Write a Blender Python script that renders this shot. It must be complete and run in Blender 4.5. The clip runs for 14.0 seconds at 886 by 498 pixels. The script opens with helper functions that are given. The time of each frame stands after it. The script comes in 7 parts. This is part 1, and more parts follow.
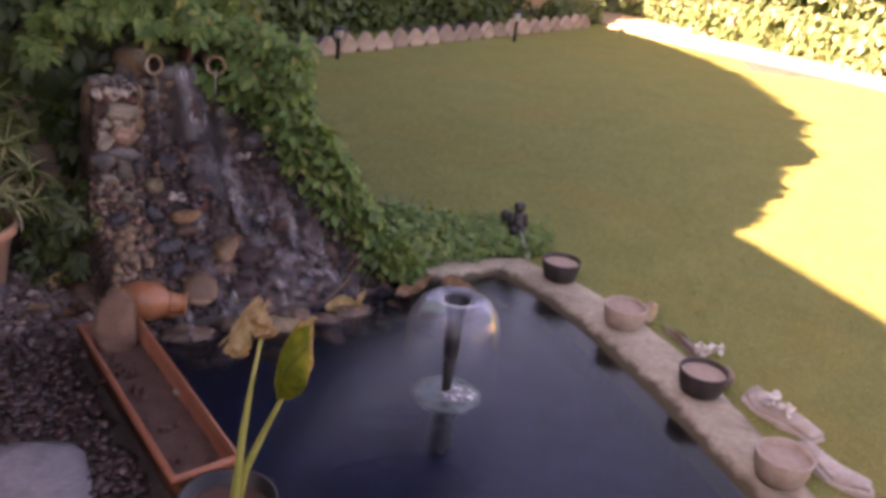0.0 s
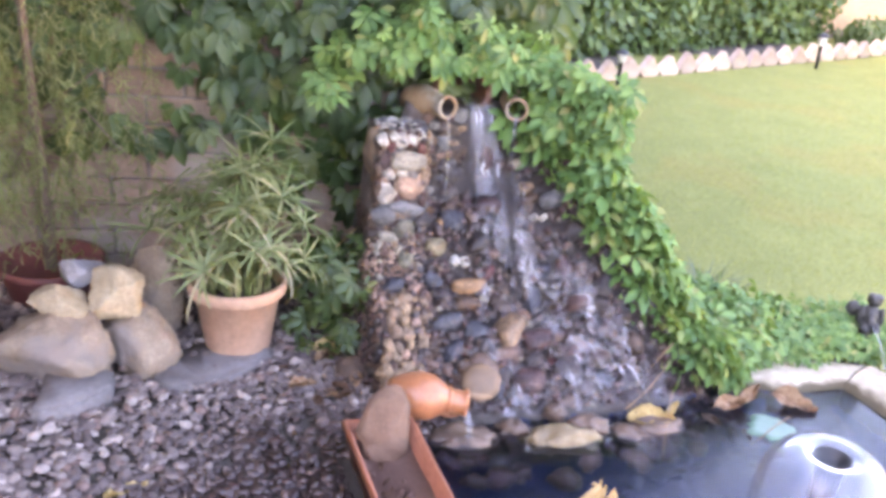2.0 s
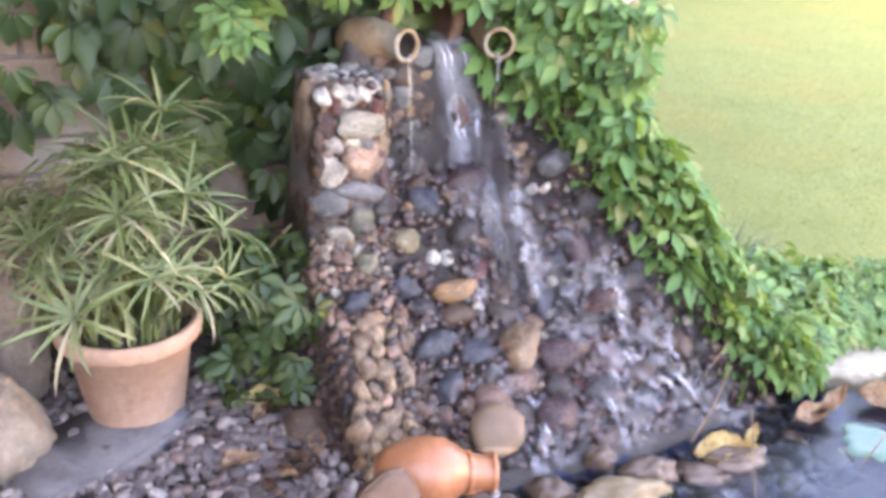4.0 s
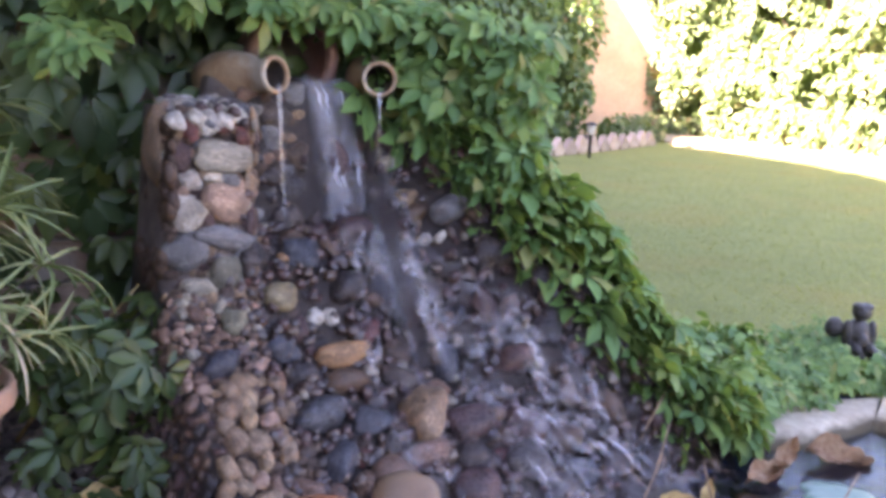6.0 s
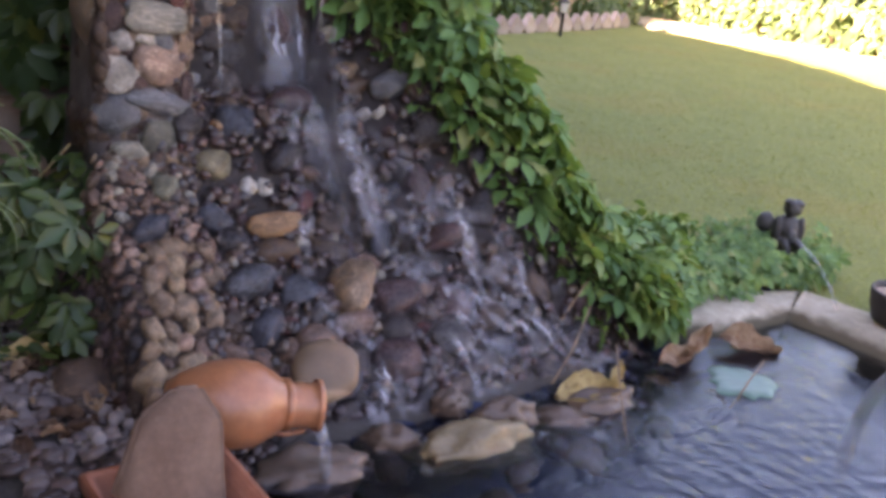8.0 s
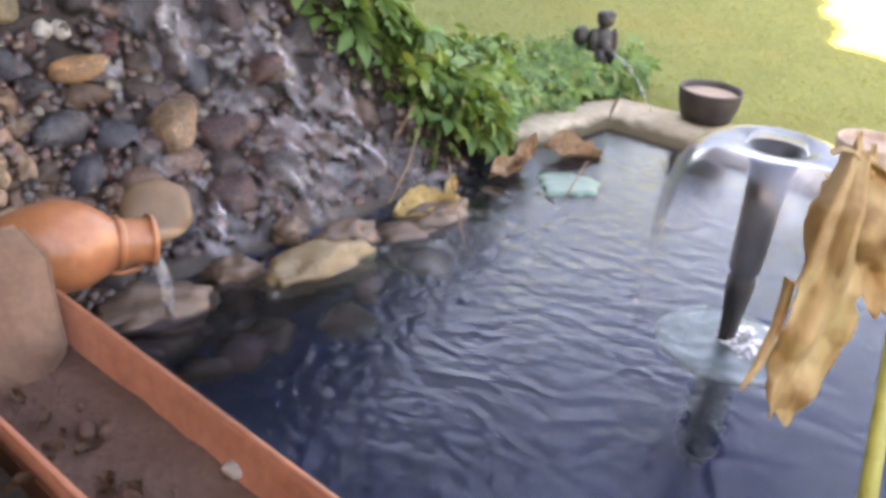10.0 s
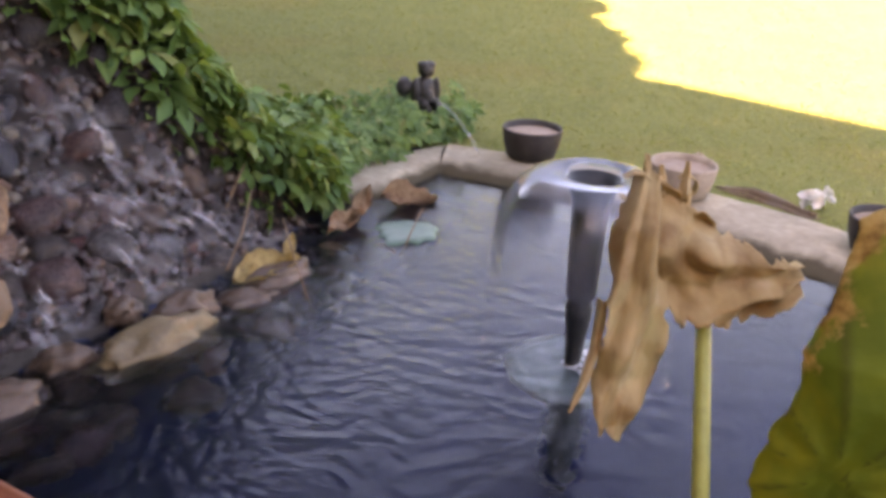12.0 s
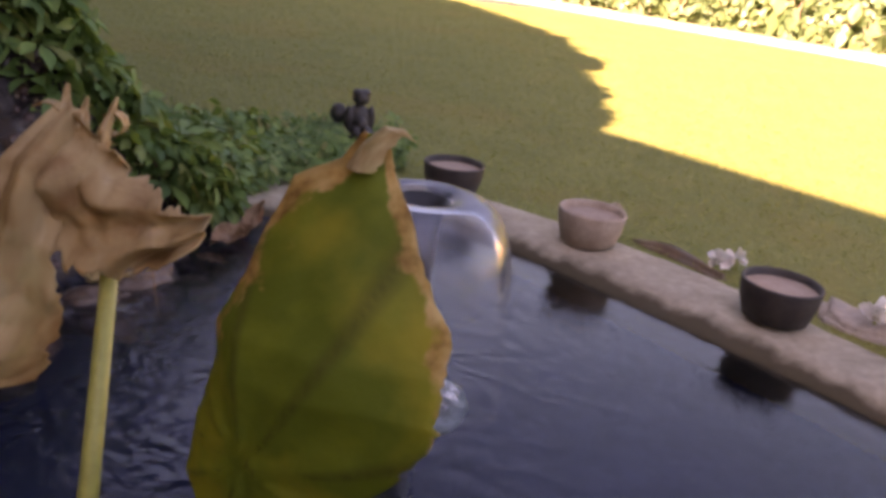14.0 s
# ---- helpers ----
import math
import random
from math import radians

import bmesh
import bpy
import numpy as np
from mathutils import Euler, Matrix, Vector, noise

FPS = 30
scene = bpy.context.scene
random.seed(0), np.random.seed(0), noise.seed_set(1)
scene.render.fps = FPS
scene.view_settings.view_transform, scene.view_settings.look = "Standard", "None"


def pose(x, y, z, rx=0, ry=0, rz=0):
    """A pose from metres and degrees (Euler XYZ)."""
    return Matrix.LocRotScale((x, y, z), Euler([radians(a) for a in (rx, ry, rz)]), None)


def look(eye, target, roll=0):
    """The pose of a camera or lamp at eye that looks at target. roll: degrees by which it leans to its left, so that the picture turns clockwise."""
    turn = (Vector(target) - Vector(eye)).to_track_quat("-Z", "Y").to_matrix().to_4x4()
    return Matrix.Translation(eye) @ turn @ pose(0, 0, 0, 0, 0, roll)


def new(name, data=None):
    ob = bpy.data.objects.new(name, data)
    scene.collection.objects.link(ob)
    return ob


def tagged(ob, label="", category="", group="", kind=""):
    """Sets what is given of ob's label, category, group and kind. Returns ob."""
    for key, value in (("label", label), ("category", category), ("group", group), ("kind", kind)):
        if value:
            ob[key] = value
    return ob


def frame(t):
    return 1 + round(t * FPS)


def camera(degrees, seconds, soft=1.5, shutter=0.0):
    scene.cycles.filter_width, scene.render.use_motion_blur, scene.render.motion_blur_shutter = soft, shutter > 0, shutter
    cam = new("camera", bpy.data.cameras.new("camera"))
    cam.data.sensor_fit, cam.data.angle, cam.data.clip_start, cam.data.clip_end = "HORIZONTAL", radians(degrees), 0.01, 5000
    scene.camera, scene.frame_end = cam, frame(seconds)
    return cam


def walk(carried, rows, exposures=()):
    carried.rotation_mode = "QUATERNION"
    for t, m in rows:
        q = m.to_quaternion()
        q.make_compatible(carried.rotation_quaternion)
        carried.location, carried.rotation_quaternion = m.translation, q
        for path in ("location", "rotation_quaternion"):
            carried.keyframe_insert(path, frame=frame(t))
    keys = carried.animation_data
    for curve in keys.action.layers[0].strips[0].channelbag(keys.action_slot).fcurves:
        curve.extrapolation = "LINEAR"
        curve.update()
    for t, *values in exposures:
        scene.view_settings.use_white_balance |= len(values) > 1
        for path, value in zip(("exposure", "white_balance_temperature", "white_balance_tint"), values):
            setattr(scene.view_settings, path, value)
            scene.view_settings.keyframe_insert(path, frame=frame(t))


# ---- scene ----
cam = camera(53.6, 14.0, soft=3.8)
PATH = [
    (0, (0.176, 0.304, 1.546), (0.058, 2.154, 0.796), 6.5),
    (0.5, (0.007, 0.45, 1.548), (-0.306, 2.269, 0.778), 5.3),
    (0.7, (-0.047, 0.492, 1.55), (-0.419, 2.294, 0.766), 4.5),
    (1, (-0.098, 0.607, 1.547), (-0.546, 2.385, 0.747), 4.9),
    (1.5, (-0.159, 0.801, 1.535), (-0.724, 2.551, 0.748), 5.3),
    (2, (-0.217, 0.9, 1.512), (-0.851, 2.631, 0.735), 5.1),
    (2.2, (-0.266, 0.955, 1.492), (-0.882, 2.704, 0.743), 5.9),
    (4.3, (-0.699, 1.695, 1.220), (-1.067, 3.488, 0.357), 3.1),
    (4.5, (-0.700, 1.765, 1.161), (-1.054, 3.585, 0.360), 3.3),
    (4.7, (-0.672, 1.779, 0.993), (-0.969, 3.671, 0.418), 3.2),
    (5, (-0.725, 1.791, 0.872), (-0.930, 3.735, 0.459), 3.3),
    (5.5, (-0.735, 1.769, 0.878), (-0.864, 3.719, 0.456), 6.0),
    (6, (-0.73, 1.752, 0.837), (-0.871, 3.706, 0.436), 2.6),
    (6.5, (-0.735, 1.745, 0.864), (-0.85, 3.708, 0.5), 4.6),
    (7, (-0.74, 1.737, 0.858), (-0.85, 3.698, 0.481), 6.2),
    (7.2, (-0.722, 1.74, 0.859), (-0.814, 3.69, 0.422), 6.3),
    (9.3, (-0.637, 1.72, 0.816), (-0.511, 3.523, -0.042), 6.4),
    (9.5, (-0.645, 1.713, 0.804), (-0.451, 3.498, -0.077), 6.4),
    (10, (-0.634, 1.698, 0.786), (-0.303, 3.442, -0.136), 4.9),
    (10.5, (-0.625, 1.702, 0.776), (-0.155, 3.408, -0.156), 4.4),
    (11, (-0.62, 1.706, 0.771), (-0.058, 3.42, -0.094), 4.3),
    (11.5, (-0.615, 1.708, 0.772), (0.013, 3.426, -0.038), 4.7),
    (12, (-0.618, 1.694, 0.786), (0.046, 3.406, -0.007), 2.9),
    (12.5, (-0.587, 1.715, 0.759), (0.131, 3.394, -0.056), 3.3),
    (13, (-0.54, 1.696, 0.781), (0.182, 3.376, -0.031), 2.1),
    (13.5, (-0.443, 1.645, 0.778), (0.287, 3.378, 0.098), 7.0),
    (14, (-0.302, 1.616, 0.745), (0.31, 3.391, 0.056), 7.5),
]
EXPOSURES = [(0, 3.68, 10800, 54), (0.5, 4.87, 8350, 43), (1.0, 5.35, 8800, 41), (1.5, 5.70, 8900, 39), (2.2, 5.92, 8950, 37), (4.5, 5.98, 9150, 32), (5.0, 5.75, 8450, 35), (5.5, 5.22, 8050, 38), (6.0, 4.95, 7900, 38), (6.5, 4.53, 7500, 40), (7.2, 4.33, 7500, 40), (9.5, 5.17, 12200, 27), (10.0, 5.22, 11700, 28), (10.5, 5.25, 11900, 28), (11.0, 4.99, 11500, 32), (11.5, 4.64, 11200, 35), (12, 4.38, 11100, 38), (12.5, 4.11, 10900, 42), (13.0, 4.04, 10000, 46), (13.5, 3.62, 9500, 48), (14.0, 3.38, 10400, 50)]
walk(cam, [(t, look(eye, target, roll)) for t, eye, target, roll in PATH], EXPOSURES)

# ---- light ----
SUN_DIR = Vector((0.75, 0.66, -0.70))
world = bpy.data.worlds.new("sky")
scene.world = world
world.use_nodes = True
wn = world.node_tree.nodes
sky = wn.new("ShaderNodeTexSky")
sky.sky_type = "NISHITA"
sky.sun_disc = False
sky.ozone_density = 3.0
sky.sun_elevation = radians(35)
sky.sun_rotation = radians(228.7)
world.node_tree.links.new(sky.outputs[0], wn["Background"].inputs[0])
wn["Background"].inputs[1].default_value = 0.058
sun = new("sun", bpy.data.lights.new("sun", "SUN"))
sun.data.energy = 5.0
sun.data.angle = radians(0.5)
sun.data.color = (1.0, 0.93, 0.80)
sun.matrix_basis = look((0, 0, 12), Vector((0, 0, 12)) + SUN_DIR)


# ---- materials ----
def nodes(name):
    m = bpy.data.materials.new(name)
    m.use_nodes = True
    t = m.node_tree
    return m, t, t.nodes["Principled BSDF"], t.nodes["Material Output"]


def add(t, kind, **values):
    n = t.nodes.new(kind)
    for k, v in values.items():
        n.inputs[k].default_value = v
    return n


def mixrgb(t, fac, a, b, blend="MIX"):
    n = t.nodes.new("ShaderNodeMix")
    n.data_type = "RGBA"
    n.blend_type = blend
    for sock, v in ((n.inputs[0], fac), (n.inputs[6], a), (n.inputs[7], b)):
        if isinstance(v, (int, float)):
            sock.default_value = v
        elif isinstance(v, tuple):
            sock.default_value = (*v[:3], 1)
        else:
            t.links.new(v, sock)
    return n.outputs[2]


def ramp(t, fac, stops):
    n = t.nodes.new("ShaderNodeValToRGB")
    e = n.color_ramp.elements
    while len(e) < len(stops):
        e.new(0.5)
    for el, (p, c) in zip(e, stops):
        el.position = p
        el.color = (*c, 1)
    t.links.new(fac, n.inputs[0])
    return n.outputs[0]


def grain(t, where, scale, detail=4.0, rough=0.55):
    n = add(t, "ShaderNodeTexNoise", Scale=scale, Detail=detail, Roughness=rough)
    t.links.new(where, n.inputs["Vector"])
    return n.outputs["Fac"]


def place(t, kind="Position"):
    if kind == "Position":
        return t.nodes.new("ShaderNodeNewGeometry").outputs["Position"]
    return t.nodes.new("ShaderNodeTexCoord").outputs["Object"]


def uv_of(t, name):
    n = t.nodes.new("ShaderNodeUVMap")
    n.uv_map = name
    return n.outputs[0]


def stretched(t, vec, scale):
    mp = t.nodes.new("ShaderNodeMapping")
    mp.inputs["Scale"].default_value = scale
    t.links.new(vec, mp.inputs["Vector"])
    return mp.outputs[0]


def surface(name, a, b, scale, rough=0.8, fine=6.0, bump=0.3, dist=0.004, spots=None, where="Position", vary=None, spec=0.4):
    """A rough surface in two colours at two scales; vary: 'object' or 'island' for a change from piece to piece."""
    m, t, bsdf, out = nodes(name)
    w = place(t, where)
    n1, n2 = grain(t, w, scale), grain(t, w, scale * fine, 6.0, 0.65)
    col = mixrgb(t, ramp(t, n1, [(0.32, (0, 0, 0)), (0.68, (1, 1, 1))]), a, b)
    col = mixrgb(t, 0.35, col, ramp(t, n2, [(0.25, (0.25, 0.25, 0.25)), (0.75, (0.85, 0.85, 0.85))]), "OVERLAY")
    if spots:
        n3 = grain(t, w, scale * 0.37, 3.0)
        col = mixrgb(t, ramp(t, n3, [(0.52, (0, 0, 0)), (0.62, (1, 1, 1))]), col, spots)
    if vary:
        r = t.nodes.new("ShaderNodeObjectInfo").outputs["Random"] if vary == "object" else t.nodes.new("ShaderNodeNewGeometry").outputs["Random Per Island"]
        col = mixrgb(t, 0.75, col, ramp(t, r, [(0.0, (0.6, 0.6, 0.6)), (1.0, (1.3, 1.3, 1.3))]), "MULTIPLY")
    t.links.new(col, bsdf.inputs["Base Color"])
    bsdf.inputs["Roughness"].default_value = rough
    bsdf.inputs["Specular IOR Level"].default_value = spec
    bp = add(t, "ShaderNodeBump", Strength=bump, Distance=dist)
    t.links.new(n2, bp.inputs["Height"])
    t.links.new(bp.outputs[0], bsdf.inputs["Normal"])
    return m


def pebbles(name, stops, rough, where, vary, scale=30, blotch=0.4):
    """Stones whose colour runs through stops from piece to piece, mottled within each."""
    m, t, bsdf, out = nodes(name)
    w = place(t, where)
    r = t.nodes.new("ShaderNodeObjectInfo").outputs["Random"] if vary == "object" else t.nodes.new("ShaderNodeNewGeometry").outputs["Random Per Island"]
    col = ramp(t, r, stops)
    t.nodes[-1].color_ramp.interpolation = "CONSTANT" if len(stops) > 4 else "LINEAR"
    n1, n2 = grain(t, w, scale), grain(t, w, scale * 5)
    col = mixrgb(t, blotch, col, ramp(t, n1, [(0.3, (0.2, 0.2, 0.2)), (0.7, (0.85, 0.83, 0.8))]), "OVERLAY")
    t.links.new(col, bsdf.inputs["Base Color"])
    bsdf.inputs["Roughness"].default_value = rough
    bp = add(t, "ShaderNodeBump", Strength=0.25, Distance=0.003)
    t.links.new(n2, bp.inputs["Height"])
    t.links.new(bp.outputs[0], bsdf.inputs["Normal"])
    return m


def foliage(name, stops, vary="island", glow=0.35, rough=0.45, scale=25):
    """Thin leaves: gloss over a leaf colour that lets some light through."""
    m, t, bsdf, out = nodes(name)
    w = place(t)
    r = t.nodes.new("ShaderNodeObjectInfo").outputs["Random"] if vary == "object" else t.nodes.new("ShaderNodeNewGeometry").outputs["Random Per Island"]
    col = ramp(t, r, stops)
    col = mixrgb(t, 0.3, col, ramp(t, grain(t, w, scale), [(0.3, (0.25, 0.25, 0.25)), (0.7, (0.8, 0.8, 0.75))]), "OVERLAY")
    t.links.new(col, bsdf.inputs["Base Color"])
    bsdf.inputs["Roughness"].default_value = rough
    tr = t.nodes.new("ShaderNodeBsdfTranslucent")
    t.links.new(mixrgb(t, 0.5, col, (0.25, 0.32, 0.03)), tr.inputs["Color"])
    mx = add(t, "ShaderNodeMixShader", Fac=glow)
    t.links.new(bsdf.outputs[0], mx.inputs[1])
    t.links.new(tr.outputs[0], mx.inputs[2])
    t.links.new(mx.outputs[0], out.inputs["Surface"])
    return m


def clear_water(name, gloss=0.15, white=0.0, scale=20, stretch=(1, 1, 0.15), bump=0.3, colour=(0.85, 0.9, 1.0), lo=0.5, hi=0.7, ior=1.33, thin=None):
    """A thin film of running water: clear, glossy, with white streaks."""
    m, t, bsdf, out = nodes(name)
    mp = t.nodes.new("ShaderNodeMapping")
    mp.inputs["Scale"].default_value = stretch
    t.links.new(place(t), mp.inputs["Vector"])
    n = grain(t, mp.outputs[0], scale, 5.0, 0.6)
    clear = t.nodes.new("ShaderNodeBsdfTransparent")
    glossy = add(t, "ShaderNodeBsdfGlossy", Roughness=0.06)
    bp = add(t, "ShaderNodeBump", Strength=bump, Distance=0.01)
    t.links.new(n, bp.inputs["Height"])
    t.links.new(bp.outputs[0], glossy.inputs["Normal"])
    fr = add(t, "ShaderNodeFresnel", IOR=ior)
    plus = t.nodes.new("ShaderNodeMath")
    plus.operation = "ADD"
    plus.inputs[1].default_value = gloss
    t.links.new(fr.outputs[0], plus.inputs[0])
    m1 = t.nodes.new("ShaderNodeMixShader")
    t.links.new(plus.outputs[0], m1.inputs[0])
    t.links.new(clear.outputs[0], m1.inputs[1])
    t.links.new(glossy.outputs[0], m1.inputs[2])
    foam = add(t, "ShaderNodeBsdfDiffuse", Color=(*colour, 1))
    m2 = t.nodes.new("ShaderNodeMixShader")
    cover_ = ramp(t, n, [(lo, (0, 0, 0)), (hi, (white,) * 3)])
    if thin:                       # white and gloss fade downwards between two heights, leaving a mirrored-sky top
        z = t.nodes.new("ShaderNodeSeparateXYZ")
        t.links.new(place(t), z.inputs[0])
        rng_ = t.nodes.new("ShaderNodeMapRange")
        rng_.inputs[1].default_value, rng_.inputs[2].default_value, rng_.inputs[3].default_value = *thin, 0.06
        t.links.new(z.outputs[2], rng_.inputs[0])
        k1, k2 = t.nodes.new("ShaderNodeMath"), t.nodes.new("ShaderNodeMath")
        k1.operation = k2.operation = "MULTIPLY"
        t.links.new(cover_, k1.inputs[0])
        t.links.new(rng_.outputs[0], k1.inputs[1])
        t.links.new(plus.outputs[0], k2.inputs[0])
        t.links.new(rng_.outputs[0], k2.inputs[1])
        t.links.new(k2.outputs[0], m1.inputs[0])
        cover_ = k1.outputs[0]
    t.links.new(cover_, m2.inputs[0])
    t.links.new(m1.outputs[0], m2.inputs[1])
    t.links.new(foam.outputs[0], m2.inputs[2])
    t.links.new(m2.outputs[0], out.inputs["Surface"])
    return m


def flow_water(name, across, along, lo, hi, white, thin, colour, ior=1.12):
    """Running water: streaks that follow the flow, thick in clumps, fading out at the stream's edges."""
    m, t, bsdf, out = nodes(name)
    flow = uv_of(t, "flow")

    def times(a, b):
        n = t.nodes.new("ShaderNodeMath")
        n.operation = "MULTIPLY"
        for sock, v in zip(n.inputs, (a, b)):
            if isinstance(v, (int, float)):
                sock.default_value = v
            else:
                t.links.new(v, sock)
        return n.outputs[0]
    warp = add(t, "ShaderNodeTexNoise", Scale=14.0, Detail=2.0)
    t.links.new(flow, warp.inputs["Vector"])
    bent = t.nodes.new("ShaderNodeVectorMath")
    bent.operation = "MULTIPLY_ADD"
    bent.inputs[1].default_value = (0.05, 0.05, 0.0)
    t.links.new(warp.outputs["Color"], bent.inputs[0])
    t.links.new(flow, bent.inputs[2])
    streak = grain(t, stretched(t, bent.outputs[0], (across, along, 1)), 1.0, 5.0, 0.62)
    clump = ramp(t, grain(t, stretched(t, bent.outputs[0], (11, 8, 1)), 1.0, 3.0, 0.6), [(0.44, (thin,) * 3), (0.58, (1, 1, 1))])
    edge = t.nodes.new("ShaderNodeSeparateXYZ")
    t.links.new(uv_of(t, "edge"), edge.inputs[0])
    soft = ramp(t, edge.outputs[0], [(0.0, (0, 0, 0)), (0.34, (1, 1, 1)), (0.66, (1, 1, 1)), (1.0, (0, 0, 0))])
    ends = ramp(t, edge.outputs[1], [(0.0, (0.4, 0.4, 0.4)), (0.06, (1, 1, 1)), (0.86, (1, 1, 1)), (1.0, (0.15, 0.15, 0.15))])
    body = times(times(soft, ends), clump)
    clear = t.nodes.new("ShaderNodeBsdfTransparent")
    glossy = add(t, "ShaderNodeBsdfGlossy", Roughness=0.08)
    bp = add(t, "ShaderNodeBump", Strength=0.9, Distance=0.012)
    t.links.new(streak, bp.inputs["Height"])
    t.links.new(bp.outputs[0], glossy.inputs["Normal"])
    fr = add(t, "ShaderNodeFresnel", IOR=ior)
    m1 = t.nodes.new("ShaderNodeMixShader")
    t.links.new(times(fr.outputs[0], times(soft, ends)), m1.inputs[0])
    t.links.new(clear.outputs[0], m1.inputs[1])
    t.links.new(glossy.outputs[0], m1.inputs[2])
    foam = add(t, "ShaderNodeBsdfDiffuse", Color=(*colour, 1))
    m2 = t.nodes.new("ShaderNodeMixShader")
    t.links.new(times(body, ramp(t, streak, [(lo, (0, 0, 0)), (hi, (white,) * 3)])), m2.inputs[0])
    t.links.new(m1.outputs[0], m2.inputs[1])
    t.links.new(foam.outputs[0], m2.inputs[2])
    t.links.new(m2.outputs[0], out.inputs["Surface"])
    return m


def pond_water():
    m, t, bsdf, out = nodes("pond_water")
    bsdf.inputs["Base Color"].default_value = (0.55, 0.66, 0.90, 1)
    bsdf.inputs["Roughness"].default_value = 0.03
    bsdf.inputs["Transmission Weight"].default_value = 1.0
    bsdf.inputs["IOR"].default_value = 1.33
    w = place(t)
    n2 = grain(t, w, 60, 3.0)
    chop = add(t, "ShaderNodeTexVoronoi", Scale=33.0)
    chop.feature = "SMOOTH_F1"
    chop.inputs["Smoothness"].default_value = 0.6
    stir = t.nodes.new("ShaderNodeVectorMath")
    stir.operation = "MULTIPLY_ADD"
    stir.inputs[1].default_value = (0.10, 0.10, 0.0)
    swirl = add(t, "ShaderNodeTexNoise", Scale=9.0, Detail=3.0)
    t.links.new(w, swirl.inputs["Vector"])
    t.links.new(swirl.outputs["Color"], stir.inputs[0])
    t.links.new(w, stir.inputs[2])
    t.links.new(stir.outputs[0], chop.inputs["Vector"])
    n1 = chop.outputs["Distance"]
    s = t.nodes.new("ShaderNodeMath")
    s.operation = "MULTIPLY_ADD"
    s.inputs[1].default_value = 0.8
    t.links.new(n2, s.inputs[0])
    t.links.new(n1, s.inputs[2])
    ring = t.nodes.new("ShaderNodeTexWave")
    ring.wave_type, ring.rings_direction = "RINGS", "SPHERICAL"
    for k, val in (("Scale", 7.0), ("Distortion", 3.0), ("Detail", 1.5), ("Detail Scale", 1.2)):
        ring.inputs[k].default_value = val
    mid = t.nodes.new("ShaderNodeVectorMath")
    mid.operation = "SUBTRACT"
    mid.inputs[1].default_value = (0.078, 2.842, 0.0)
    t.links.new(w, mid.inputs[0])
    t.links.new(mid.outputs[0], ring.inputs["Vector"])
    s2 = t.nodes.new("ShaderNodeMath")
    s2.operation = "MULTIPLY_ADD"
    s2.inputs[1].default_value = 0.05
    t.links.new(ring.outputs["Fac"], s2.inputs[0])
    t.links.new(s.outputs[0], s2.inputs[2])
    s = s2
    far = t.nodes.new("ShaderNodeVectorMath")      # the waves die down away from the waterfall
    far.operation = "DISTANCE"
    far.inputs[1].default_value = (-0.55, 3.15, 0.0)
    t.links.new(w, far.inputs[0])
    calm = t.nodes.new("ShaderNodeMapRange")
    for k, val in ((1, 0.25), (2, 1.2), (3, 0.20), (4, 0.045)):
        calm.inputs[k].default_value = val
    t.links.new(far.outputs["Value"], calm.inputs[0])
    bp = add(t, "ShaderNodeBump", Distance=0.03)
    t.links.new(calm.outputs[0], bp.inputs["Strength"])
    t.links.new(s.outputs[0], bp.inputs["Height"])
    t.links.new(bp.outputs[0], bsdf.inputs["Normal"])
    return m


M_lawn = surface("lawn", (0.152, 0.164, 0.052), (0.182, 0.190, 0.062), 3.0, 0.9, 22.0, 0.5, 0.02, spots=(0.194, 0.180, 0.056), spec=0.15)
M_grass = foliage("grass_blade", [(0.0, (0.238, 0.262, 0.074)), (0.6, (0.290, 0.298, 0.090)), (1.0, (0.345, 0.320, 0.125))], glow=0.5, rough=0.6)
M_soil = surface("soil", (0.05, 0.04, 0.035), (0.09, 0.075, 0.065), 6.0, 0.95, 9.0, 0.8, 0.02)
M_drysoil = surface("dry_soil", (0.30, 0.24, 0.17), (0.40, 0.33, 0.24), 4.0, 0.95, 9.0, 0.8, 0.02)
M_bed = surface("pond_bed", (0.006, 0.013, 0.036), (0.011, 0.022, 0.060), 5.0, 0.7, 6.0, 0.6, 0.02)
M_brick = surface("wall_brick", (0.245, 0.150, 0.106), (0.320, 0.216, 0.160), 9.0, 0.85, 7.0, 0.6, 0.006, spots=(0.310, 0.249, 0.206), vary="object")
M_mortar = surface("mortar", (0.16, 0.13, 0.115), (0.24, 0.20, 0.18), 12.0, 0.95, 6.0, 0.6, 0.006)
M_wet = surface("wet_mortar", (0.020, 0.014, 0.014), (0.042, 0.029, 0.026), 18.0, 0.45, 6.0, 0.9, 0.01)
M_pillar = surface("pillar_mortar", (0.085, 0.062, 0.056), (0.145, 0.112, 0.102), 22.0, 0.7, 6.0, 0.9, 0.008)
M_rim = surface("rim_concrete", (0.285, 0.235, 0.170), (0.395, 0.340, 0.255), 6.0, 0.85, 8.0, 0.5, 0.006, spots=(0.155, 0.132, 0.088))
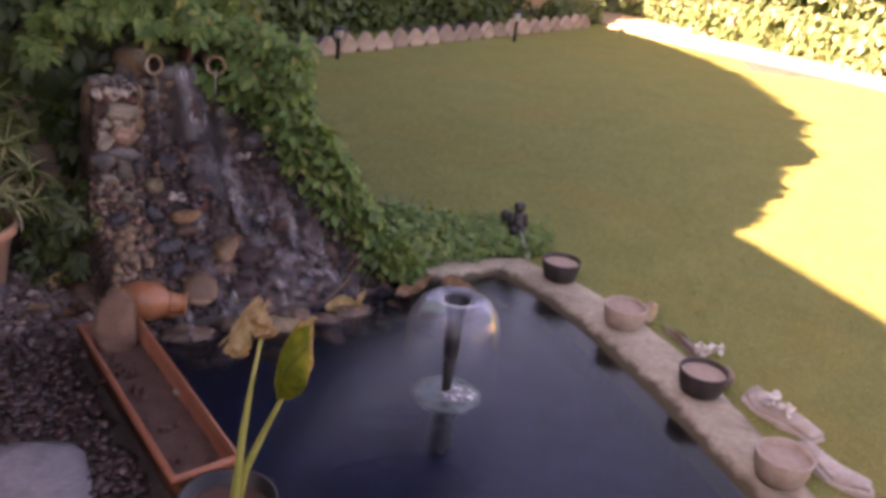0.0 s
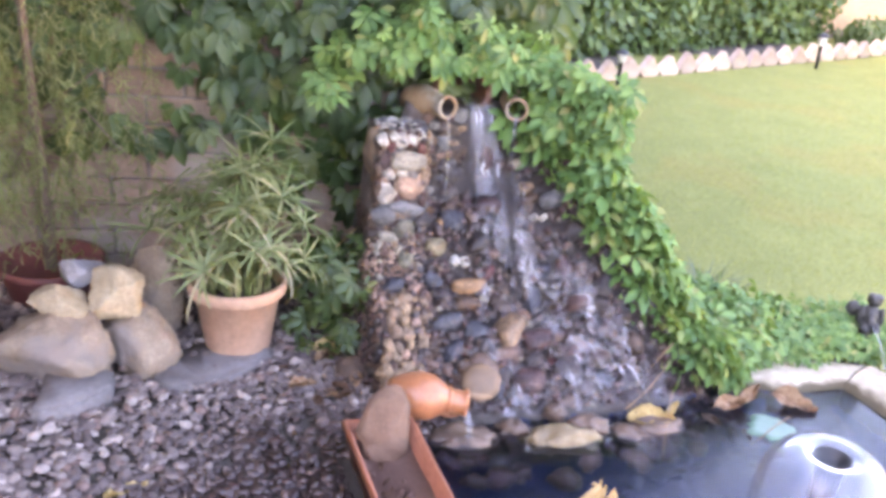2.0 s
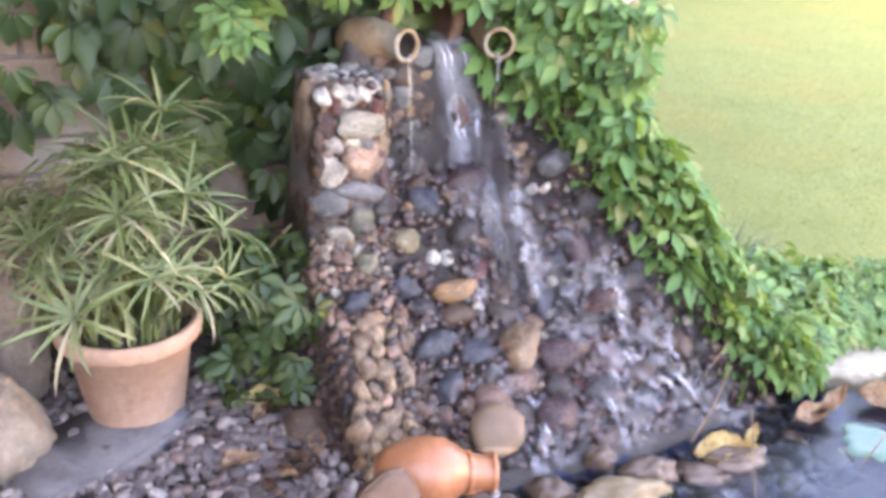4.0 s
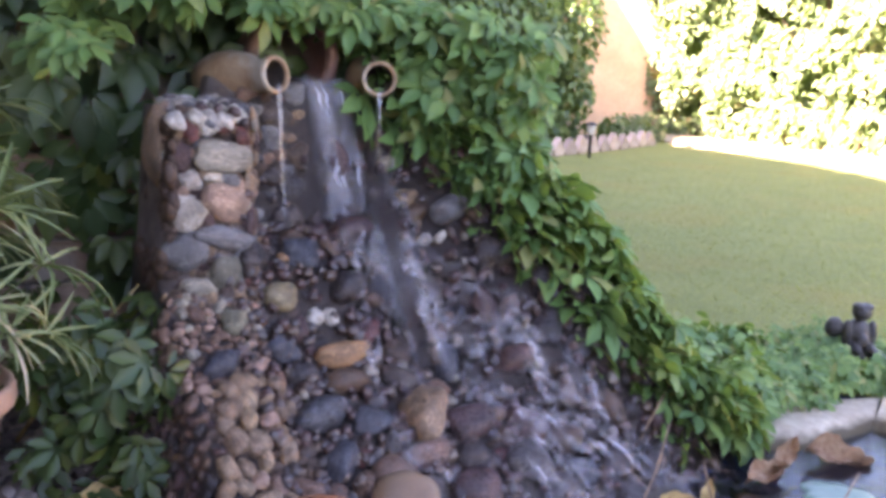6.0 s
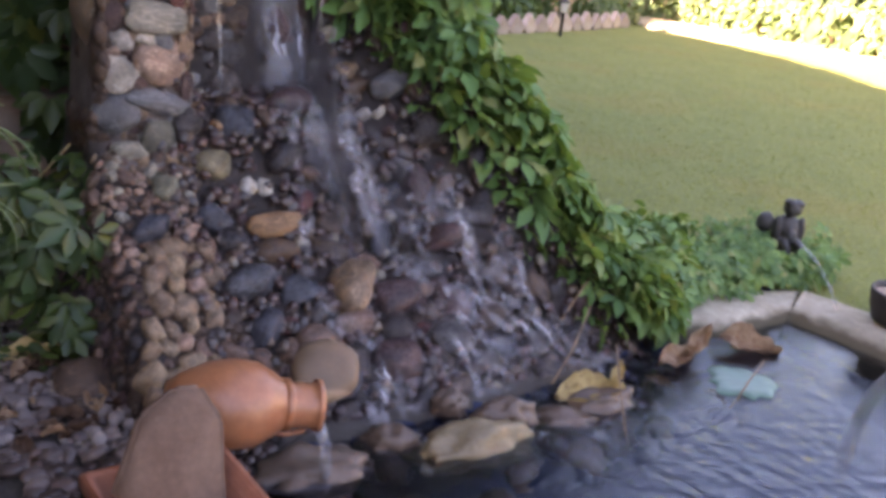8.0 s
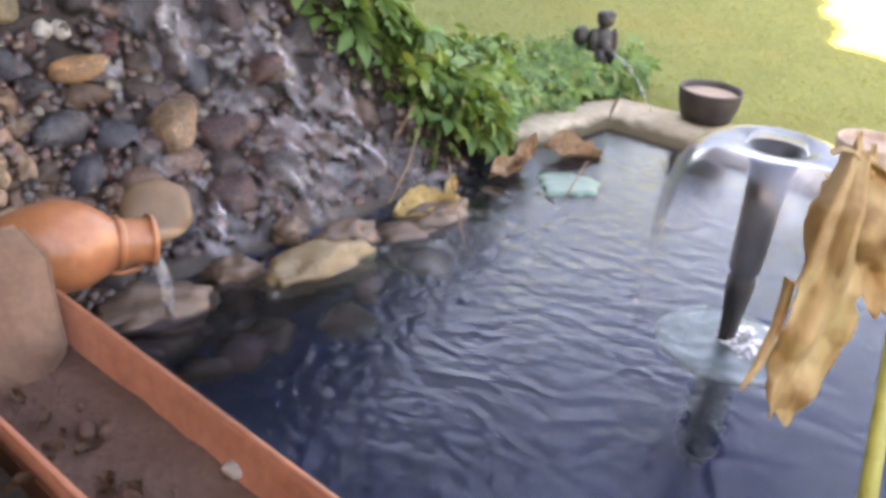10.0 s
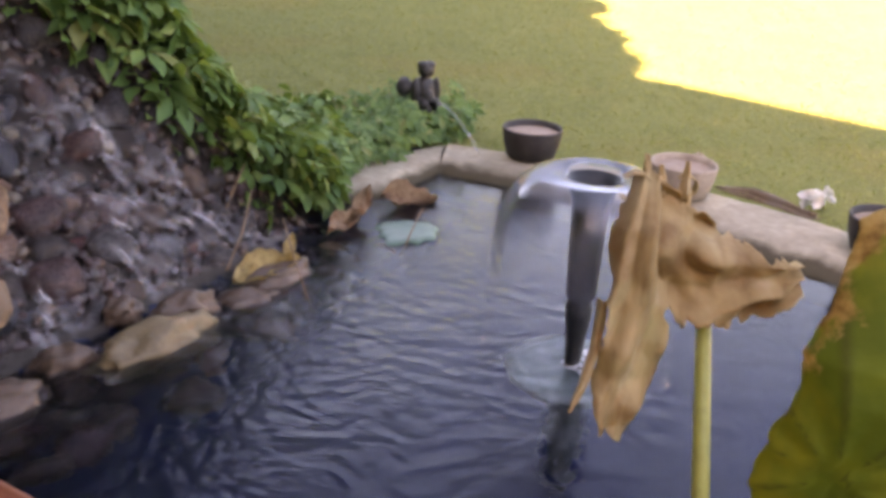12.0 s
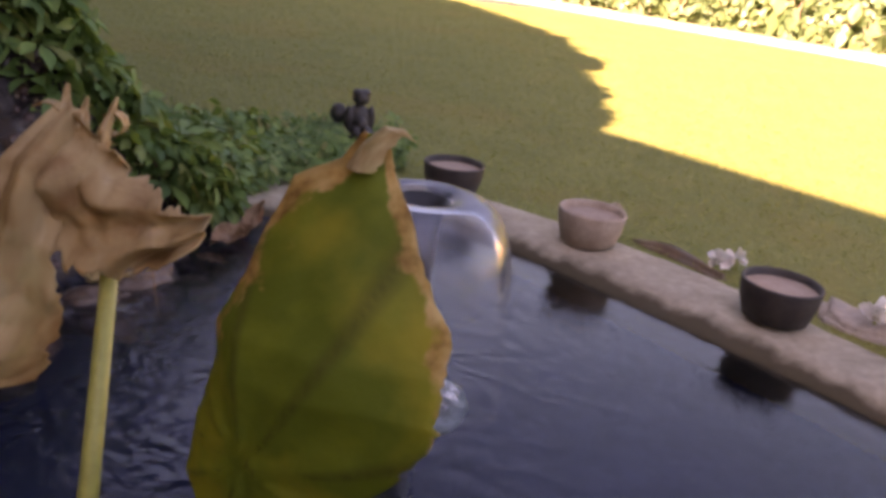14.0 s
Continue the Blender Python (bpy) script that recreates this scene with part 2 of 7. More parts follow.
def waterline(m):
    """A dark algae stain up to an uneven tide mark."""
    t = m.node_tree
    bsdf = t.nodes["Principled BSDF"]
    old = bsdf.inputs["Base Color"].links[0].from_socket
    w = place(t)
    z = t.nodes.new("ShaderNodeSeparateXYZ")
    t.links.new(w, z.inputs[0])
    s = t.nodes.new("ShaderNodeMath")
    s.operation = "MULTIPLY_ADD"
    s.inputs[1].default_value = 0.04
    t.links.new(grain(t, w, 14), s.inputs[0])
    t.links.new(z.outputs[2], s.inputs[2])
    t.links.new(mixrgb(t, ramp(t, s.outputs[0], [(0.044, (1, 1, 1)), (0.060, (0, 0, 0))]), old, (0.075, 0.058, 0.032)), bsdf.inputs["Base Color"])


waterline(M_rim)
M_terra = surface("terracotta", (0.280, 0.092, 0.053), (0.350, 0.128, 0.074), 10.0, 0.5, 6.0, 0.2, 0.003, where="Object")
M_jar = surface("glazed_jar", (0.279, 0.095, 0.043), (0.360, 0.135, 0.063), 14.0, 0.32, 5.0, 0.15, 0.003, where="Object", spec=0.5)
M_potclay = surface("pot_clay", (0.37, 0.205, 0.135), (0.44, 0.265, 0.185), 8.0, 0.7, 7.0, 0.2, 0.003, where="Object")
M_redpot = surface("dark_red_pot", (0.13, 0.035, 0.03), (0.18, 0.055, 0.045), 9.0, 0.5, 6.0, 0.2, 0.003, where="Object")
M_jug = surface("jug_clay", (0.224, 0.128, 0.072), (0.320, 0.216, 0.136), 22.0, 0.6, 6.0, 0.35, 0.003, spots=(0.368, 0.304, 0.240), where="Object")
# Near-black colour puts the shade inside the jug and jar mouths.
M_jugin = surface("jug_inside", (0.03, 0.022, 0.018), (0.06, 0.04, 0.03), 22.0, 0.8, 6.0, 0.3, 0.003, where="Object")
M_spout = surface("reddish_clay", (0.110, 0.050, 0.036), (0.180, 0.086, 0.060), 16.0, 0.6, 6.0, 0.4, 0.004, spots=(0.10, 0.060, 0.045), where="Object")
M_darkbowl = surface("dark_bowl", (0.022, 0.018, 0.017), (0.045, 0.037, 0.034), 25.0, 0.6, 6.0, 0.3, 0.002, where="Object")
M_palebowl = surface("pale_bowl", (0.31, 0.235, 0.18), (0.40, 0.32, 0.25), 25.0, 0.75, 6.0, 0.3, 0.002, where="Object")
M_sand = surface("bowl_sand", (0.288, 0.202, 0.151), (0.360, 0.274, 0.216), 30.0, 0.95, 7.0, 0.6, 0.003, where="Object")
M_planter_soil = surface("planter_soil", (0.090, 0.045, 0.033), (0.136, 0.074, 0.054), 11.0, 0.95, 8.0, 0.9, 0.008)
M_slate = surface("slate", (0.105, 0.091, 0.090), (0.160, 0.142, 0.140), 9.0, 0.85, 7.0, 0.8, 0.006, where="Object")
M_palestone = surface("pale_stone", (0.328, 0.281, 0.242), (0.443, 0.382, 0.328), 9.0, 0.9, 7.0, 0.8, 0.006, spots=(0.328, 0.265, 0.211), where="Object")
M_rock = surface("tan_rock", (0.185, 0.125, 0.088), (0.305, 0.236, 0.176), 11.0, 0.9, 7.0, 1.0, 0.010, spots=(0.215, 0.172, 0.150), where="Object")
M_yrock = surface("yellow_rock", (0.270, 0.190, 0.112), (0.410, 0.325, 0.225), 12.0, 0.9, 7.0, 0.9, 0.010, where="Object")
M_grey = surface("grey_rock", (0.176, 0.160, 0.168), (0.272, 0.248, 0.248), 8.0, 0.8, 7.0, 0.5, 0.006, where="Object")
M_brownslab = surface("brown_slab", (0.115, 0.060, 0.038), (0.157, 0.089, 0.060), 12.0, 0.8, 7.0, 0.4, 0.004, where="Object")
M_wetrock = surface("wet_tan_rock", (0.077, 0.049, 0.036), (0.149, 0.095, 0.068), 14.0, 0.3, 6.0, 0.5, 0.006, where="Object")
M_ochre = surface("wet_ochre_rock", (0.14, 0.096, 0.052), (0.22, 0.158, 0.088), 12.0, 0.35, 6.0, 0.5, 0.006, spots=(0.13, 0.085, 0.04), where="Object")
M_black = surface("black_plastic", (0.012, 0.012, 0.013), (0.02, 0.02, 0.02), 20.0, 0.4, 6.0, 0.1, 0.002)
M_pump = surface("pump_stone", (0.14, 0.17, 0.12), (0.30, 0.32, 0.25), 30.0, 0.5, 5.0, 0.5, 0.006)
M_statue = surface("dark_bronze", (0.021, 0.020, 0.019), (0.048, 0.045, 0.043), 40.0, 0.5, 5.0, 0.3, 0.003)
M_edging = surface("edging_brick", (0.36, 0.25, 0.19), (0.46, 0.35, 0.28), 12.0, 0.85, 6.0, 0.4, 0.005, where="Object", vary="object")
M_plaster = surface("salmon_plaster", (0.48, 0.30, 0.19), (0.55, 0.37, 0.25), 2.5, 0.9, 14.0, 0.3, 0.004)
M_housewall = surface("house_plaster", (0.42, 0.36, 0.29), (0.48, 0.42, 0.34), 2.0, 0.9, 14.0, 0.3, 0.004)
M_roof = surface("roof_tile", (0.24, 0.11, 0.07), (0.32, 0.16, 0.10), 3.0, 0.85, 12.0, 0.4, 0.01)
M_bark = surface("bark", (0.10, 0.065, 0.045), (0.17, 0.12, 0.085), 20.0, 0.9, 5.0, 0.6, 0.006)
M_vine = surface("vine_stem", (0.20, 0.12, 0.07), (0.28, 0.18, 0.11), 30.0, 0.8, 5.0, 0.3, 0.002)
M_stalk = surface("leaf_stalk", (0.24, 0.25, 0.06), (0.32, 0.31, 0.09), 18.0, 0.45, 6.0, 0.15, 0.002)
M_white = foliage("white_petal", [(0.0, (0.80, 0.74, 0.76)), (1.0, (0.86, 0.82, 0.82))], vary="object", glow=0.3)
M_pink = foliage("pink_petal", [(0.0, (0.70, 0.25, 0.40)), (1.0, (0.80, 0.40, 0.52))], vary="object", glow=0.3)
M_glass = surface("lamp_glass", (0.330, 0.312, 0.252), (0.390, 0.372, 0.312), 20.0, 0.3, 5.0, 0.1, 0.002)
M_water = pond_water()
M_sheet = flow_water("falling_sheet", 64, 4.5, 0.40, 0.64, 0.62, 0.55, (0.58, 0.57, 0.62), 1.10)
M_stream = clear_water("water_stream", 0.06, 0.40, 60, (1, 1, 0.25), 0.6, (0.55, 0.56, 0.62), 0.45, 0.7, 1.15)
M_froth = flow_water("drifting_froth", 22, 22, 0.54, 0.66, 0.34, 0.0, (0.60, 0.60, 0.62), 1.02)
M_rivulet = flow_water("white_stream", 50, 15, 0.47, 0.64, 0.58, 0.10, (0.58, 0.54, 0.56), 1.045)
M_film = flow_water("running_film", 42, 14, 0.47, 0.70, 0.24, 0.10, (0.54, 0.48, 0.52), 1.03)
# Bluish white in the bell's top stands for the sky it mirrors.
M_bell = clear_water("water_bell", 0.02, 0.22, 14, (1, 1, 0.4), 0.25, (0.56, 0.62, 0.76), 0.30, 0.82, 1.14, (0.17, 0.352))
M_foam = clear_water("foam", 0.0, 0.85, 45, (1, 1, 1), 0.6, (0.72, 0.74, 0.76), 0.42, 0.62)
# Creeper greens differ by themselves, widened to hold wall shade and waterfall light.
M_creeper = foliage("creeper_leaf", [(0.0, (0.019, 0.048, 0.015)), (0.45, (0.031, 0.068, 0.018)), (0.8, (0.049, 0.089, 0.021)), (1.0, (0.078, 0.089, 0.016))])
M_young = foliage("young_creeper_leaf", [(0.0, (0.055, 0.138, 0.046)), (0.5, (0.098, 0.215, 0.060)), (0.85, (0.165, 0.280, 0.080)), (1.0, (0.230, 0.230, 0.080))], rough=0.6)
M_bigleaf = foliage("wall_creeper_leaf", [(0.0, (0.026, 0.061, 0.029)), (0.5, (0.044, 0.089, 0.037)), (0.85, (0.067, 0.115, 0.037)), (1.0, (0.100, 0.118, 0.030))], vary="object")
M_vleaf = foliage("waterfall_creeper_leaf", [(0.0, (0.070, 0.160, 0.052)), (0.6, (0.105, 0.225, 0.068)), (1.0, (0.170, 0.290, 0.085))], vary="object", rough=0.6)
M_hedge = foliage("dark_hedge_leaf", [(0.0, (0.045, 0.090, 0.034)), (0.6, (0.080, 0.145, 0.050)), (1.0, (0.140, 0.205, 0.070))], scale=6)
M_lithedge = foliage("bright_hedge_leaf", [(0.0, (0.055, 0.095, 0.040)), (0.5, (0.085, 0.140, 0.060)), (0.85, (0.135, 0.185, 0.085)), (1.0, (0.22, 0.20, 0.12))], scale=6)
M_sedge = foliage("sedge_leaf", [(0.0, (0.105, 0.150, 0.055)), (0.45, (0.185, 0.220, 0.090)), (0.75, (0.310, 0.290, 0.150)), (1.0, (0.450, 0.370, 0.240))], glow=0.25)
M_sedgestem = foliage("sedge_stem", [(0.0, (0.076, 0.119, 0.034)), (1.0, (0.153, 0.170, 0.060))], glow=0.1)
M_conifer = foliage("feathery_leaf", [(0.0, (0.12, 0.15, 0.05)), (0.6, (0.18, 0.20, 0.075)), (1.0, (0.26, 0.24, 0.11))], glow=0.3, rough=0.7)
M_tuft = foliage("tuft_blade", [(0.0, (0.045, 0.080, 0.050)), (0.6, (0.075, 0.115, 0.070)), (1.0, (0.14, 0.17, 0.11))], glow=0.2, rough=0.5)
# Wet grit, coloured extra dark to stand for shadow between the cobbles.
M_grit = pebbles("wet_grit", [(0.0, (0.034, 0.020, 0.020)), (0.25, (0.062, 0.032, 0.028)), (0.5, (0.044, 0.032, 0.030)), (0.7, (0.070, 0.042, 0.032)), (0.88, (0.095, 0.062, 0.045)), (0.97, (0.16, 0.13, 0.10))], 0.42, "Position", "island", 40)
M_gravel = pebbles("gravel", [(0.0, (0.087, 0.063, 0.061)), (0.18, (0.120, 0.090, 0.085)), (0.40, (0.153, 0.117, 0.107)), (0.60, (0.101, 0.073, 0.069)), (0.72, (0.205, 0.160, 0.146)), (0.83, (0.153, 0.094, 0.080)), (0.90, (0.300, 0.242, 0.218))], 0.75, "Position", "island", 60)


def wet_patch(m, centre, reach):
    """Splashed stones are darker and glossier, up to an uneven edge."""
    t = m.node_tree
    bsdf = t.nodes["Principled BSDF"]
    old = bsdf.inputs["Base Color"].links[0].from_socket
    w = place(t)
    d = t.nodes.new("ShaderNodeVectorMath")
    d.operation = "DISTANCE"
    d.inputs[1].default_value = centre
    t.links.new(w, d.inputs[0])
    s = t.nodes.new("ShaderNodeMath")
    s.operation = "MULTIPLY_ADD"
    s.inputs[1].default_value = 0.5
    t.links.new(grain(t, w, 7), s.inputs[0])
    t.links.new(d.outputs["Value"], s.inputs[2])
    wet = ramp(t, s.outputs[0], [(reach - 0.12, (1, 1, 1)), (reach + 0.18, (0, 0, 0))])
    dark = mixrgb(t, 1.0, old, (0.34, 0.27, 0.27), "MULTIPLY")
    t.links.new(mixrgb(t, wet, old, dark), bsdf.inputs["Base Color"])
    t.links.new(ramp(t, wet, [(0.0, (0.7, 0.7, 0.7)), (1.0, (0.3, 0.3, 0.3))]), bsdf.inputs["Roughness"])


wet_patch(M_gravel, (-0.80, 2.45, 0.0), 0.88)


def stone_paint(name, c, rough=0.35):
    """A river stone: mottled, with a pale vein or two, a little different from stone to stone."""
    m, t, bsdf, out = nodes(name)
    w = place(t, "Object")
    shift = t.nodes.new("ShaderNodeVectorMath")
    shift.operation = "MULTIPLY_ADD"
    shift.inputs[1].default_value = (1, 1, 1)
    rnd = t.nodes.new("ShaderNodeObjectInfo").outputs["Random"]
    far = t.nodes.new("ShaderNodeMath")
    far.operation = "MULTIPLY"
    far.inputs[1].default_value = 40.0
    t.links.new(rnd, far.inputs[0])
    t.links.new(w, shift.inputs[0])
    t.links.new(far.outputs[0], shift.inputs[2])
    w = shift.outputs[0]
    n1, n2, n3 = grain(t, w, 1.3, 3.0), grain(t, w, 7.0, 6.0, 0.7), grain(t, stretched(t, w, (1.0, 3.0, 2.0)), 0.8, 2.0)
    col = mixrgb(t, ramp(t, n1, [(0.36, (0, 0, 0)), (0.64, (1, 1, 1))]), tuple(0.62 * v for v in c), tuple(1.25 * v for v in c))
    col = mixrgb(t, ramp(t, n3, [(0.545, (0, 0, 0)), (0.56, (0.55, 0.55, 0.55)), (0.59, (0, 0, 0))]), col, tuple(min(0.5, 2.2 * v + 0.03) for v in c))
    col = mixrgb(t, 0.55, col, ramp(t, n2, [(0.28, (0.15, 0.15, 0.15)), (0.72, (0.9, 0.88, 0.86))]), "OVERLAY")
    col = mixrgb(t, 0.8, col, ramp(t, rnd, [(0.0, (0.68, 0.62, 0.62)), (0.5, (0.98, 0.94, 0.9)), (1.0, (1.25, 1.15, 1.0))]), "MULTIPLY")
    t.links.new(col, bsdf.inputs["Base Color"])
    t.links.new(ramp(t, n2, [(0.35, (rough * 0.7,) * 3), (0.65, (rough * 1.5,) * 3)]), bsdf.inputs["Roughness"])
    bsdf.inputs["Specular IOR Level"].default_value = 0.3
    bp = add(t, "ShaderNodeBump", Strength=0.55, Distance=0.006)
    t.links.new(n2, bp.inputs["Height"])
    t.links.new(bp.outputs[0], bsdf.inputs["Normal"])
    return m


C_white = stone_paint("white_cobble", (0.320, 0.285, 0.255), 0.5)
C_chalk = stone_paint("chalky_pebble", (0.36, 0.335, 0.305), 0.6)
C_pale = stone_paint("pale_olive_cobble", (0.200, 0.180, 0.150), 0.55)
C_pink = stone_paint("pink_cobble", (0.230, 0.150, 0.120), 0.5)
C_greyblue = stone_paint("blue_grey_cobble", (0.100, 0.098, 0.104), 0.4)
C_slate = stone_paint("wet_blue_cobble", (0.046, 0.048, 0.060), 0.3)
C_dark = stone_paint("dark_cobble", (0.038, 0.031, 0.032), 0.28)
C_orange = stone_paint("orange_cobble", (0.205, 0.112, 0.060))
C_yellow = stone_paint("ochre_cobble", (0.140, 0.113, 0.072))
C_ochre = stone_paint("pale_ochre_cobble", (0.212, 0.148, 0.102), 0.4)
C_tan = stone_paint("tan_cobble", (0.175, 0.115, 0.078))
C_wettan = stone_paint("wet_tan_cobble", (0.130, 0.078, 0.060), 0.3)
C_green = stone_paint("olive_cobble", (0.100, 0.094, 0.072), 0.5)
C_block = stone_paint("dull_brown_block", (0.125, 0.085, 0.060), 0.7)
C_brown = stone_paint("brown_cobble", (0.066, 0.041, 0.031), 0.4)
C_red = stone_paint("red_cobble", (0.085, 0.026, 0.024), 0.28)
M_cobble = stone_paint("wet_cobble", (0.042, 0.030, 0.028), 0.32)
C_purple = stone_paint("purple_cobble", (0.058, 0.032, 0.032), 0.28)


# ---- building helpers ----
def as_mesh(name, verts, faces, smooth=True):
    me = bpy.data.meshes.new(name)
    me.from_pydata([tuple(v) for v in verts], [], [tuple(f) for f in faces])
    me.validate()
    if smooth:
        me.shade_smooth()
    return me


def bm_mesh(name, bm, smooth=True):
    me = bpy.data.meshes.new(name)
    bm.to_mesh(me)
    bm.free()
    if smooth:
        me.shade_smooth()
    return me


def whole(ob):
    m = ob.matrix_parent_inverse @ ob.matrix_basis
    return whole(ob.parent) @ m if ob.parent else ob.matrix_basis.copy()


def part(name, me, material, parent=None, label="", m=None, local=False):
    """One mesh object. Under a parent its mesh stands in world places, or in the parent's own where local is set."""
    if material is not None and not me.materials:
        for mt in material if isinstance(material, (list, tuple)) else (material,):
            me.materials.append(mt)
    ob = new(name, me)
    if parent is not None:
        ob.parent = parent
        if not local:
            ob.matrix_parent_inverse = whole(parent).inverted()
    if m is not None:
        ob.matrix_basis = m
    if label:
        ob["label"] = label
    return ob


def thing(name, x, y, z, label, category, group="", kind=""):
    ob = new(name)
    ob.empty_display_size = 0.05
    ob.matrix_basis = pose(x, y, z)
    return tagged(ob, label, category, group, kind)


def lathe(name, profile, n=32, wob=0.0, seed=0, ribs=0, rib=0.0, close=False):
    v, f = [], []
    starts = []
    for r, z in profile:
        starts.append(len(v))
        if r < 1e-4:
            v.append((0, 0, z))
            continue
        for i in range(n):
            a = 2 * math.pi * i / n
            k = 1 + wob * noise.noise(Vector((2 * math.cos(a), 2 * math.sin(a), 9 * z + seed)))
            if ribs:
                k += rib * math.cos(ribs * a)
            v.append((r * k * math.cos(a), r * k * math.sin(a), z))
    for j in range(len(profile) - 1):
        a0, b0 = starts[j], starts[j + 1]
        p0, p1 = profile[j][0] < 1e-4, profile[j + 1][0] < 1e-4
        for i in range(n):
            k = (i + 1) % n
            f.append((a0, b0 + k, b0 + i) if p0 else (a0 + i, a0 + k, b0) if p1 else (a0 + i, a0 + k, b0 + k, b0 + i))
    if close and profile[0][0] > 1e-4:
        f.append(tuple(range(starts[0] + n - 1, starts[0] - 1, -1)))
    if close and profile[-1][0] > 1e-4:
        f.append(tuple(range(starts[-1], starts[-1] + n)))
    return as_mesh(name, v, f)


def tube(name, pts, radii, n=8):
    pts = [Vector(p) for p in pts]
    if isinstance(radii, (int, float)):
        radii = [radii] * len(pts)
    v, f = [], []
    for i, p in enumerate(pts):
        d = (pts[min(i + 1, len(pts) - 1)] - pts[max(i - 1, 0)]).normalized()
        s = d.cross(Vector((0.31, 0.17, 0.93)) if abs(d.z) < 0.9 else Vector((1, 0.1, 0))).normalized()
        u = d.cross(s)
        for k in range(n):
            a = 2 * math.pi * k / n
            v.append(p + radii[i] * (math.cos(a) * s + math.sin(a) * u))
    for i in range(len(pts) - 1):
        for k in range(n):
            a, b = i * n + k, i * n + (k + 1) % n
            f.append((a, b, b + n, a + n))
    f.append(tuple(range(n - 1, -1, -1)))
    f.append(tuple(range((len(pts) - 1) * n, len(pts) * n)))
    return as_mesh(name, v, f)


def blob(name, seed, size, sub=2, rough=0.18, freq=1.6):
    """A water-worn stone."""
    bm = bmesh.new()
    bmesh.ops.create_icosphere(bm, subdivisions=sub, radius=1.0)
    o = Vector((seed * 3.7, seed * 1.9, seed * 5.3))
    for v in bm.verts:
        k = 1 + rough * noise.noise(v.co * freq + o) + 0.4 * rough * noise.noise(v.co * freq * 2.7 + o)
        v.co = Vector((v.co.x * size[0], v.co.y * size[1], v.co.z * size[2])) * k
    return bm_mesh(name, bm)


def crag(name, seed, size, faces=12, sharp=46, sub=5):
    """A broken rock: a round block cut by flat faces, with worn edges and a rough grain."""
    rnd = random.Random(seed)
    cuts = []
    for _ in range(faces):
        cuts.append((Vector((rnd.gauss(0, 1), rnd.gauss(0, 1), rnd.gauss(0, 0.8))).normalized(), rnd.uniform(0.58, 0.86)))
    cuts.append((Vector((0, 0, -1)), 0.75))
    bm = bmesh.new()
    bmesh.ops.create_icosphere(bm, subdivisions=sub, radius=1.0)
    o = Vector((seed, 2 * seed, 0))
    for v in bm.verts:
        d = v.co.normalized()
        r = (sum(max(d.dot(n), 0.0) ** sharp / k ** sharp for n, k in cuts) + 0.95 ** sharp) ** (-1 / sharp)
        r *= 1 + 0.06 * noise.noise(d * 2.4 + o) + 0.055 * noise.noise(d * 6 + o) + 0.034 * noise.noise(d * 14 + o) + 0.018 * noise.noise(d * 30 + o)
        v.co = Vector((d.x * size[0], d.y * size[1], d.z * size[2])) * r * 1.06
    return bm_mesh(name, bm)


def slab(name, outline, z0, z1, bevel=0.006, rough=0.0, seed=0, cuts=0):
    """A flat stone from its outline."""
    bm = bmesh.new()
    a = [bm.verts.new((x, y, z0)) for x, y in outline]
    b = [bm.verts.new((x, y, z1)) for x, y in outline]
    n = len(outline)
    bm.faces.new(b)
    bm.faces.new(a[::-1])
    for i in range(n):
        bm.faces.new((a[i], a[(i + 1) % n], b[(i + 1) % n], b[i]))
    bmesh.ops.recalc_face_normals(bm, faces=bm.faces)
    if bevel:
        bmesh.ops.bevel(bm, geom=bm.edges[:], offset=bevel, segments=2, affect="EDGES", clamp_overlap=True)
    if cuts:
        bmesh.ops.triangulate(bm, faces=bm.faces)
        bmesh.ops.subdivide_edges(bm, edges=bm.edges[:], cuts=cuts)
    if rough:
        for v in bm.verts:
            v.co += Vector((noise.noise(v.co * 9 + Vector((seed, 0, 0))), noise.noise(v.co * 9 + Vector((0, seed, 5))), noise.noise(v.co * 11 + Vector((7, 0, seed))))) * rough
    return bm_mesh(name, bm, smooth=bool(rough))


def scatter(name, template, mats, material, parent=None, label="", kind="", smooth=True):
    """Many copies of one small shape in one mesh."""
    tv, tf = template
    tv = np.array(tv, float)
    mats = np.array(mats, float)
    v = np.einsum("nij,kj->nki", mats[:, :3, :3], tv) + mats[:, None, :3, 3]
    k = len(tv)
    faces = [tuple(i + n * k for i in f) for n in range(len(mats)) for f in tf]
    me = bpy.data.meshes.new(name)
    me.from_pydata(v.reshape(-1, 3), [], faces)
    if smooth:
        me.shade_smooth()
    ob = part(name, me, material, parent, label)
    if kind:
        ob["kind"] = kind
    return ob


def aim(at, normal, tip, size, flip=1.0):
    """Pose with z along normal and x towards tip."""
    n = Vector(normal).normalized()
    x = Vector(tip) - n * Vector(tip).dot(n)
    x = x.normalized() if x.length > 1e-5 else n.orthogonal().normalized()
    y = n.cross(x)
    s = size if isinstance(size, (tuple, list)) else (size, size, size)
    m = Matrix((x * s[0], y * s[1], n * s[2])).transposed().to_4x4()
    m.translation = Vector(at)
    return m


